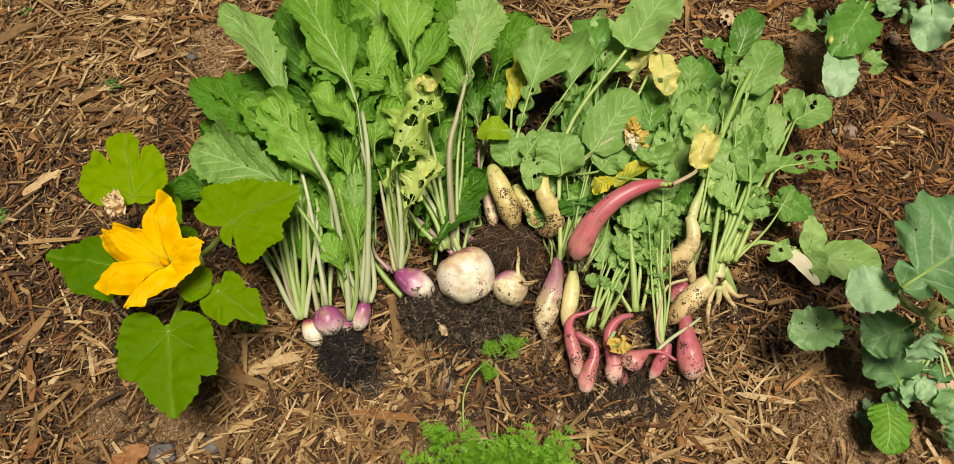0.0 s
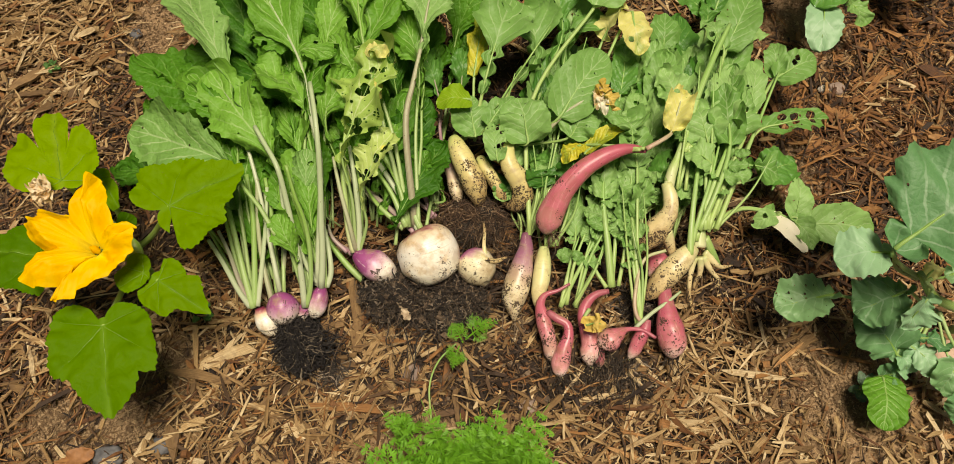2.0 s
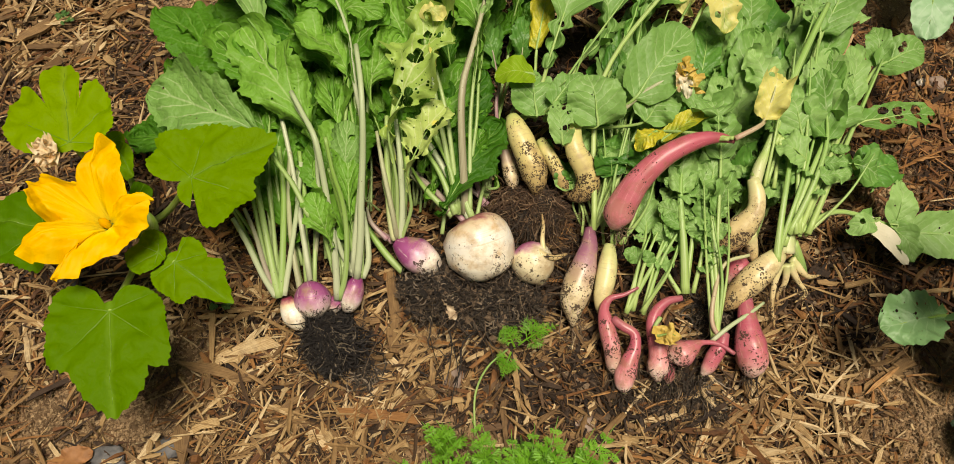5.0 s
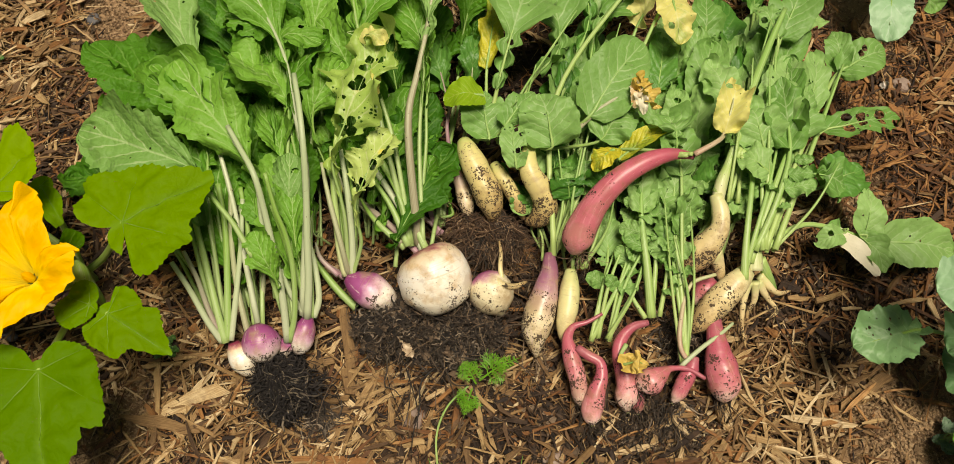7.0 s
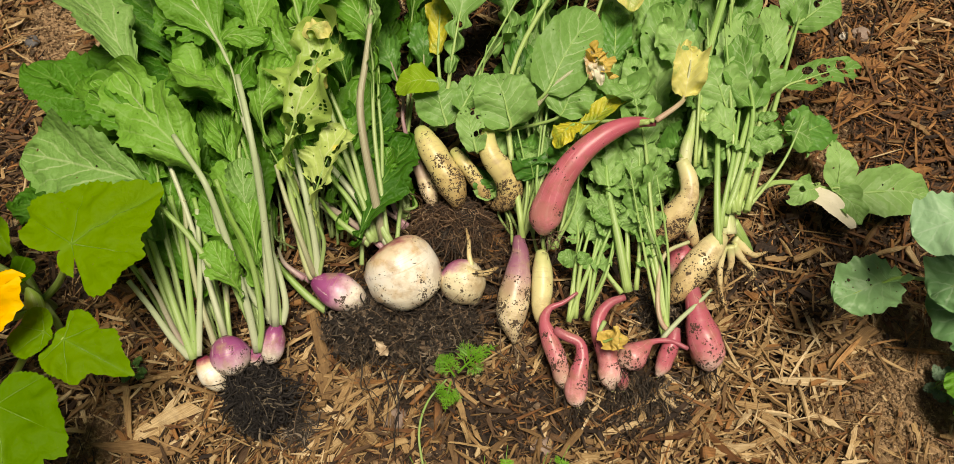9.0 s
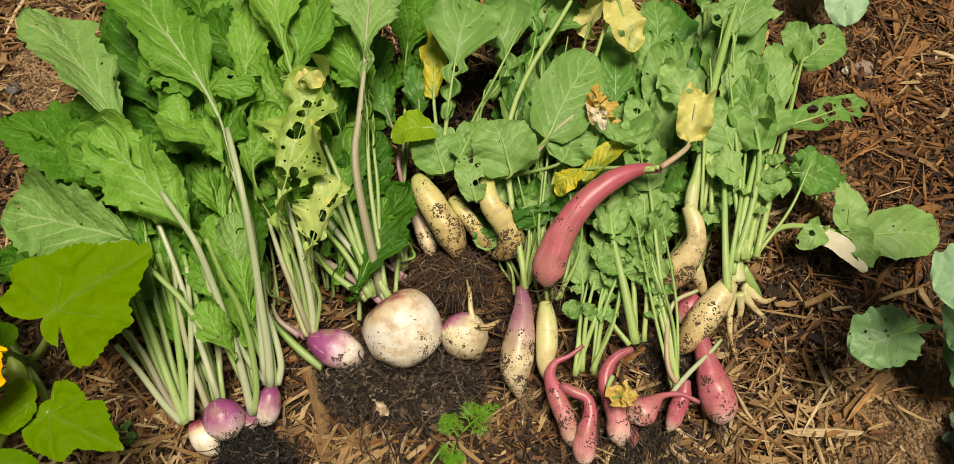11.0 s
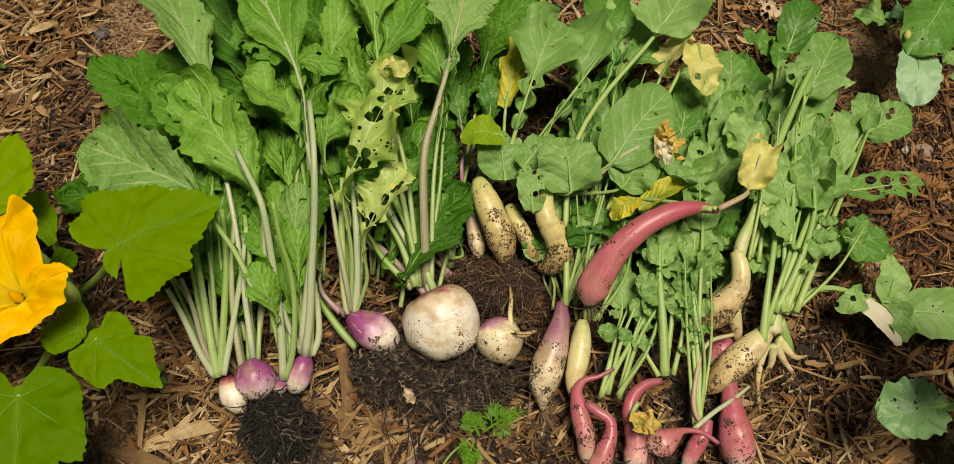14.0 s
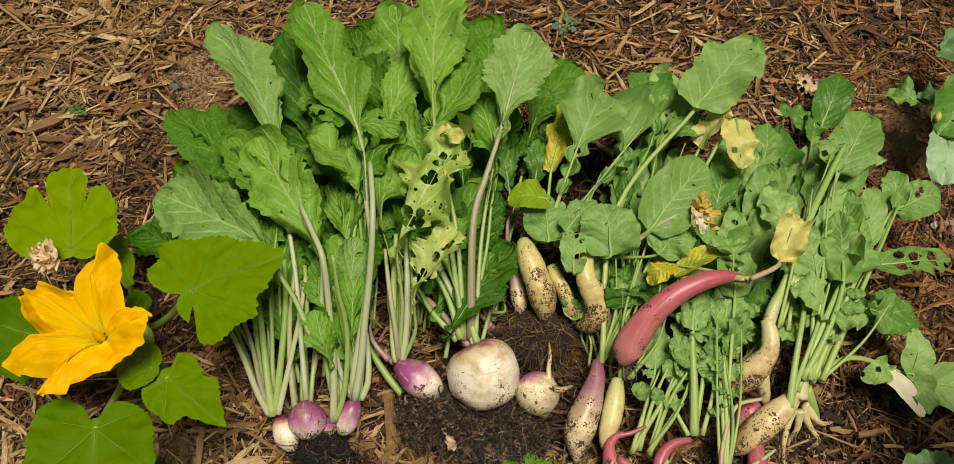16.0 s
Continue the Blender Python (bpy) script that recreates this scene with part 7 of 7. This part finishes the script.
# ---- young brassicas at the edge of the bed ----
def build_brassicas():
    B, D, P = LEAF_BRASSICA, LEAF_BRASSICA_DARK, STALK_GREEN
    G = "young brassica plants"
    c = (0.710, 0.379, 0.000)
    p = thing("brassica_plant", c, "young broccoli plant with large blue-green waxy leaves", "plant", G)
    part("stem", sweep([(c[0], c[1], -0.006), (c[0], c[1], 0.06), (0.627, 0.384, 0.140), (0.569, 0.382, 0.230)], [0.007, 0.0065, 0.006, 0.004], 14, 10), P, p)
    a, low = (0.581, 0.381, 0.210), (0.653, 0.385, 0.085)
    leaf(p, "brassica", D, a, (0.515, 0.388, 0.290), (0.622, 0.439, 0.330), 0.150, 4, 2, stalk=0.0040, ruffle=0.5, cup=0.04)
    leaf(p, "brassica", LEAF_BLUE, a, (0.526, 0.396, 0.262), (0.461, 0.393, 0.258), 0.064, 0, 1, stalk=0.003, ruffle=0.35, cup=0.03)
    leaf(p, "brassica", B, low, (0.508, 0.399, 0.125), (0.426, 0.378, 0.140), 0.060, 5, 20, stalk=0.0030, ruffle=0.8)
    leaf(p, "brassica", D, low, (0.589, 0.390, 0.150), (0.522, 0.368, 0.140), 0.070, 0, 0, stalk=0.003)
    leaf(p, "brassica", D, low, (0.605, 0.327, 0.060), (0.549, 0.388, 0.090), 0.074, 10, 0, stalk=0.003)
    leaf(p, "brassica", LEAF_BLUE, a, (0.597, 0.372, 0.190), (0.572, 0.342, 0.150), 0.052, 38, 1, stalk=0.003)
    leaf(p, "brassica", LEAF_BLUE, low, (0.599, 0.334, 0.066), (0.608, 0.309, 0.056), 0.030, 0, 0, stalk=0.0020)
    leaf(p, "brassica", LEAF_BLUE, low, (0.613, 0.343, 0.076), (0.638, 0.305, 0.062), 0.036, 0, 0, stalk=0.0022)
    leaf(p, "brassica", D, low, (0.625, 0.351, 0.080), (0.662, 0.343, 0.070), 0.034, 0, 0, stalk=0.0022)
    leaf(p, "brassica", B, a, (0.618, 0.391, 0.190), (0.664, 0.404, 0.190), 0.060, 0, 0, stalk=0.003)
    leaf(p, "brassica", B, low, (0.675, 0.323, 0.070), (0.649, 0.286, 0.050), 0.052, 0, 0, stalk=0.003)
    leaf(p, "brassica", D, low, (0.676, 0.275, 0.060), (0.657, 0.247, 0.045), 0.044, 0, 0, stalk=0.0022)
    leaf(p, "oval", LEAF_YELLOW, a, (0.587, 0.386, 0.200), (0.605, 0.401, 0.205), 0.020, 0, 0)
    p = thing("brassica_seedling", (0.597, 0.305, 0.000), "small bright green brassica seedling with wet drops", "plant", G)
    leaf(p, "oval", LEAF_TURNIP, (0.596, 0.319, 0.010), (0.580, 0.309, 0.050), (0.564, 0.240, 0.050), 0.062, 0, 0, ruffle=0.5, stalk=0.0022)
    leaf(p, "oval", D, (0.596, 0.319, 0.010), (0.582, 0.312, 0.040), (0.604, 0.309, 0.045), 0.03, 0, 0, stalk=0.002)
    w = (0.686, 0.989, 0.020)
    p = thing("brassica_plant", w, "young cabbage plant with pale blue-green and green leaves", "plant", G)
    part("stem", sweep([(w[0], w[1], -0.004), w, (0.655, 0.954, 0.080)], [0.006, 0.0055, 0.004], 10, 9), P, p)
    h = (0.661, 0.962, 0.070)
    leaf(p, "brassica", LEAF_RADISH_DARK, h, (0.665, 0.968, 0.122), (0.588, 0.865, 0.112), 0.078, 0, 3, stalk=0.003, ruffle=0.5)
    leaf(p, "brassica", LEAF_BLUE, h, (0.610, 0.896, 0.106), (0.589, 0.798, 0.092), 0.058, 0, 0, stalk=0.003, cup=-0.1, ruffle=0.5, label="drooping waxy blue-green leaf")
    leaf(p, "brassica", LEAF_RADISH, h, (0.655, 0.897, 0.085), (0.673, 0.858, 0.070), 0.034, 0, 1, stalk=0.0025)
    leaf(p, "brassica", LEAF_RADISH, h, (0.589, 0.932, 0.090), (0.550, 0.954, 0.080), 0.044, 0, 0, stalk=0.003)
    leaf(p, "brassica", B, h, (0.679, 0.972, 0.120), (0.696, 0.940, 0.115), 0.042, 0, 0, stalk=0.003)
    leaf(p, "brassica", D, h, (0.638, 0.947, 0.120), (0.665, 1.052, 0.120), 0.08, 0, 1, stalk=0.003)
    leaf(p, "brassica", D, h, (0.623, 0.950, 0.095), (0.591, 0.951, 0.085), 0.040, 0, 1, stalk=0.003)
    part("flower", sweep([(0.580, 0.875, 0.128), (0.581, 0.879, 0.131), (0.586, 0.891, 0.129)], [0.001, 0.0042, 0.0045, 0.002], 8, 10), LEAF_YELLOW, p, "small yellow petal")
    w2 = (0.853, 1.055, 0.020)
    p = thing("brassica_plant", w2, "young cabbage plant with drooping blue-green leaf", "plant", G)
    part("stem", sweep([(w2[0], w2[1], -0.004), w2, (0.816, 1.017, 0.080)], [0.006, 0.0055, 0.004], 10, 9), P, p)
    h = (0.822, 1.026, 0.070)
    leaf(p, "brassica", LEAF_BLUE, h, (0.774, 0.981, 0.120), (0.755, 0.890, 0.085), 0.062, 0, 1, stalk=0.003)
    leaf(p, "brassica", B, h, (0.762, 0.957, 0.090), (0.737, 0.965, 0.075), 0.038, 0, 0, stalk=0.003)
    leaf(p, "brassica", D, h, (0.790, 0.989, 0.120), (0.851, 1.048, 0.120), 0.085, 0, 1, stalk=0.003)
    leaf(p, "brassica", D, h, (0.785, 0.990, 0.120), (0.761, 1.064, 0.120), 0.085, 0, 1, stalk=0.003)
    leaf(p, "oval", LEAF_YELLOW, h, (0.809, 0.967, 0.100), (0.828, 0.943, 0.090), 0.04, 0, 0)


build_brassicas()


# ---- small things on the mulch ----
def stone(at, size, mat, label, seed):
    bm = bmesh.new()
    bmesh.ops.create_icosphere(bm, subdivisions=3, radius=1.0)
    for v in bm.verts:
        d = v.co.normalized()
        k = 1 + 0.34 * noise.noise(d * 1.7 + V((seed, 0, 0))) + 0.14 * noise.noise(d * 3.6 + V((0, seed, 0))) + 0.04 * noise.noise(d * 11)
        v.co = V((at[0] + d.x * size[0] * k, at[1] + d.y * size[1] * k, at[2] + d.z * size[2] * k))
    return tagged(part("stone", bm, mat, None, label), category="stone")


stone((-0.450, 0.263, 0.004), (0.021, 0.015, 0.007), STONE_GREY, "smooth slate-grey stone half sunk in the mulch", 1)
stone((-0.380, 0.274, 0.004), (0.015, 0.013, 0.007), STONE_GREY, "rounded slate-grey stone lying beside wood chips", 4)
stone((-0.538, 0.486, 0.004), (0.014, 0.009, 0.006), STONE_GREY, "small grey stone below the squash flower", 7)
stone((0.620, 0.787, 0.007), (0.008, 0.006, 0.005), STONE_PALE, "small whitish pebble on reddish mulch", 2)
stone((0.642, 0.787, 0.006), (0.014, 0.012, 0.006), STONE_BROWN, "flat brown pebble on reddish mulch", 3)
stone((0.117, 0.304, 0.006), (0.013, 0.014, 0.006), STONE_BROWN, "flat brownish stone chip on the mulch", 5)
stone((-0.042, 0.359, 0.006), (0.014, 0.015, 0.007), STONE_BROWN, "dull purple-brown stone chip", 6)
stone((-0.498, 0.966, 0.005), (0.011, 0.010, 0.006), STONE_GREY, "small grey stone at the edge of bare soil", 8)


def weed(at, size, mat, label, seed, count=7):
    rg = random.Random(seed)
    p = thing("weed", (at[0], at[1], 0.0), label, "weed")
    for k in range(count):
        a = 2 * math.pi * k / count + rg.uniform(-0.4, 0.4)
        d = np.array((math.cos(a), math.sin(a), 0))
        c = np.array((at[0], at[1], 0.004))
        leaf(p, "oval", mat, tuple(c), tuple(c + d * size * 0.35 + (0, 0, 0.010)), tuple(c + d * size * rg.uniform(0.8, 1.2) + (0, 0, 0.012)), size * 0.55, 0, 0, bow=0.003, stalk=0.0009)


weed((-0.623, 0.899, 0.000), 0.014, LEAF_WEED, "tiny dark green clover-like weed in the mulch", 1)
weed((-0.811, 1.064, 0.000), 0.012, LEAF_WEED, "tiny green seedling weed in the mulch", 2, 5)
weed((-0.337, 0.456, 0.000), 0.018, LEAF_WEED, "small dark green weed beside the squash", 3, 6)
weed((-0.761, 0.645, 0.000), 0.016, LEAF_WEED, "small dark green weed at the bed edge", 4, 6)
weed((0.569, 0.302, 0.000), 0.022, LEAF_GREY, "small grey-green weed on bare soil", 5, 9)
weed((0.096, 1.122, 0.000), 0.022, LEAF_GREY, "small grey-green weed at the top of the bed", 6, 7)


def dry_leaf(at, to, width, mat, label):
    p = thing("dry_leaf", (at[0], at[1], 0.0), label, "leaf")
    rg = random.Random(int(abs(at[0]) * 1000))
    data, _ = blade([np.array(at), 0.5 * (np.array(at) + np.array(to)) + (0, 0, 0.006), np.array(to)], width, "lacy" if mat is DRY_TAN else "oval", rg.uniform(-15, 15), 1.2, 24 if mat is DRY_TAN else 0, 0.15, rg, 0.004)
    part("blade", data, mat, p)


dry_leaf((-0.055, 0.442, 0.058), (-0.038, 0.419, 0.050), 0.011, DRY_TAN, "small torn tan leaf scrap on the earth clod")
dry_leaf((-0.510, 0.248, 0.008), (-0.463, 0.270, 0.014), 0.03, DRY_BROWN, "curled orange-brown dry leaf on the soil")
dry_leaf((0.643, 0.317, 0.008), (0.723, 0.343, 0.012), 0.07, DRY_PINK, "faded pinkish dry leaf under the broccoli")
dry_leaf((0.752, 0.989, 0.010), (0.755, 0.961, 0.012), 0.022, DRY_PINK, "papery tan dry leaf on the mulch")

dry_leaf((0.430, 1.047, 0.010), (0.483, 1.019, 0.012), 0.030, DRY_TAN, "papery tan dead leaf full of holes on the mulch")
dry_leaf((0.757, 1.012, 0.008), (0.757, 0.959, 0.012), 0.016, DRY_TAN, "narrow curled tan dead leaf beside the cabbage")

# ---- single splinters lying on top of the mulch ----
def splinter(a, b, width, mat, lift=0.008):
    rg = random.Random(int(abs(a[0] * 7919) + abs(a[1] * 104729)))
    a, b = np.array(a), np.array(b)
    ln = float(np.linalg.norm(b - a))
    v, f, u = chip_mesh(rg, ln, width, max(0.002, width * 0.32), 6)
    yaw = math.atan2(b[1] - a[1], b[0] - a[0])
    m = Matrix.Translation(V((a + b) / 2) + V((0, 0, lift + 0.004))) @ Euler((rg.gauss(0, 0.15), rg.gauss(0, 0.03), yaw)).to_matrix().to_4x4()
    ob = part("wood_chip", ([tuple(m @ V(p)) for p in v], f, u), mat, MULCH, smooth=False)
    return ob


def build_splinters():
    P, R = WOOD_PALE, WOOD_RED
    for a, b, w, mat in (
        ((-0.685, 0.858, 0.000), (-0.632, 0.905, 0.000), 0.017, P), ((-0.848, 0.998, 0.000), (-0.786, 1.041, 0.000), 0.022, P), ((-0.652, 1.101, 0.000), (-0.578, 1.034, 0.000), 0.012, P),
        ((-0.564, 1.059, 0.000), (-0.539, 1.105, 0.000), 0.014, P), ((-0.523, 1.000, 0.000), (-0.504, 1.030, 0.000), 0.008, P), ((-0.689, 0.848, 0.000), (-0.620, 0.850, 0.000), 0.009, P),
        ((-0.125, 0.499, 0.000), (-0.113, 0.389, 0.000), 0.014, P), ((-0.102, 0.380, 0.000), (-0.065, 0.431, 0.000), 0.014, P), ((-0.347, 0.445, 0.000), (-0.339, 0.379, 0.000), 0.010, P),
        ((-0.335, 0.377, 0.000), (-0.263, 0.405, 0.000), 0.018, P), ((-0.382, 0.376, 0.000), (-0.288, 0.355, 0.000), 0.013, P), ((-0.659, 0.279, 0.000), (-0.600, 0.348, 0.000), 0.008, P),
        ((-0.701, 0.329, 0.000), (-0.672, 0.386, 0.000), 0.008, P), ((-0.680, 0.426, 0.000), (-0.649, 0.483, 0.000), 0.013, P), ((-0.661, 0.405, 0.000), (-0.646, 0.340, 0.000), 0.013, R),
        ((-0.364, 0.300, 0.000), (-0.354, 0.253, 0.000), 0.019, P), ((-0.416, 0.252, 0.000), (-0.390, 0.291, 0.000), 0.008, P), ((-0.177, 0.317, 0.000), (-0.085, 0.308, 0.000), 0.013, R),
        ((0.453, 0.344, 0.000), (0.518, 0.379, 0.000), 0.013, P), ((0.182, 0.304, 0.000), (0.237, 0.316, 0.000), 0.008, P), ((0.071, 0.292, 0.000), (0.128, 0.286, 0.000), 0.010, P),
        ((-0.089, 0.354, 0.000), (-0.126, 0.391, 0.000), 0.008, P), ((-0.039, 0.371, 0.000), (-0.054, 0.429, 0.000), 0.007, P), ((-0.739, 0.689, 0.000), (-0.680, 0.727, 0.000), 0.013, P),
        ((-0.458, 0.516, 0.000), (-0.462, 0.577, 0.000), 0.009, P), ((0.612, 0.741, 0.000), (0.651, 0.729, 0.000), 0.017, R), ((0.673, 0.761, 0.000), (0.727, 0.821, 0.000), 0.009, R),
        ((0.554, 0.670, 0.000), (0.603, 0.692, 0.000), 0.010, R), ((-0.194, 0.301, 0.000), (-0.148, 0.263, 0.000), 0.007, P), ((-0.297, 0.263, 0.000), (-0.247, 0.297, 0.000), 0.008, P),
        ((0.367, 0.293, 0.000), (0.379, 0.256, 0.000), 0.008, P), ((0.314, 0.334, 0.000), (0.352, 0.293, 0.000), 0.006, P), ((0.408, 0.301, 0.000), (0.447, 0.274, 0.000), 0.008, P),
    ):
        splinter(a, b, w, mat)
    rg = random.Random(77)
    shapes = []
    for mat in (P, P, R):
        for _ in range(6):
            v, f, u = chip_mesh(rg, 0.05, rg.uniform(0.0026, 0.0062), 0.0024, 6)
            ob = part("wood_chip", (v, f, u), mat, MULCH, smooth=False)
            shapes.append(ob)
    made = 0
    while made < 280:
        x, y = rg.uniform(-0.85, 0.72), rg.uniform(0.12, 0.50 if rg.random() < 0.7 else 1.15)
        if bare(x, y) > 0.45 or (0.50 < y < 0.95 and -0.42 < x < 0.45):
            continue
        src = shapes[rg.randrange(12) if shares(x, y)[0] > 0.25 else 12 + rg.randrange(6)]
        ob = src if made < 0 else new("wood_chip", src.data)
        ob.parent = MULCH
        ob.matrix_basis = pose(x, y, ground_z(x, y) + 0.011 + rg.uniform(0, 0.004), rg.gauss(0, 8), rg.gauss(0, 4), rg.uniform(0, 360)) @ Matrix.Diagonal((rg.uniform(0.5, 1.5), rg.uniform(0.6, 1.2), 1, 1))
        made += 1
    for i, ob in enumerate(shapes):
        x, y = -0.8 + 0.085 * i, 0.20 + 0.05 * rg.random()
        ob.matrix_basis = pose(x, y, ground_z(x, y) + 0.012, rg.gauss(0, 8), rg.gauss(0, 4), rg.uniform(0, 360))


build_splinters()
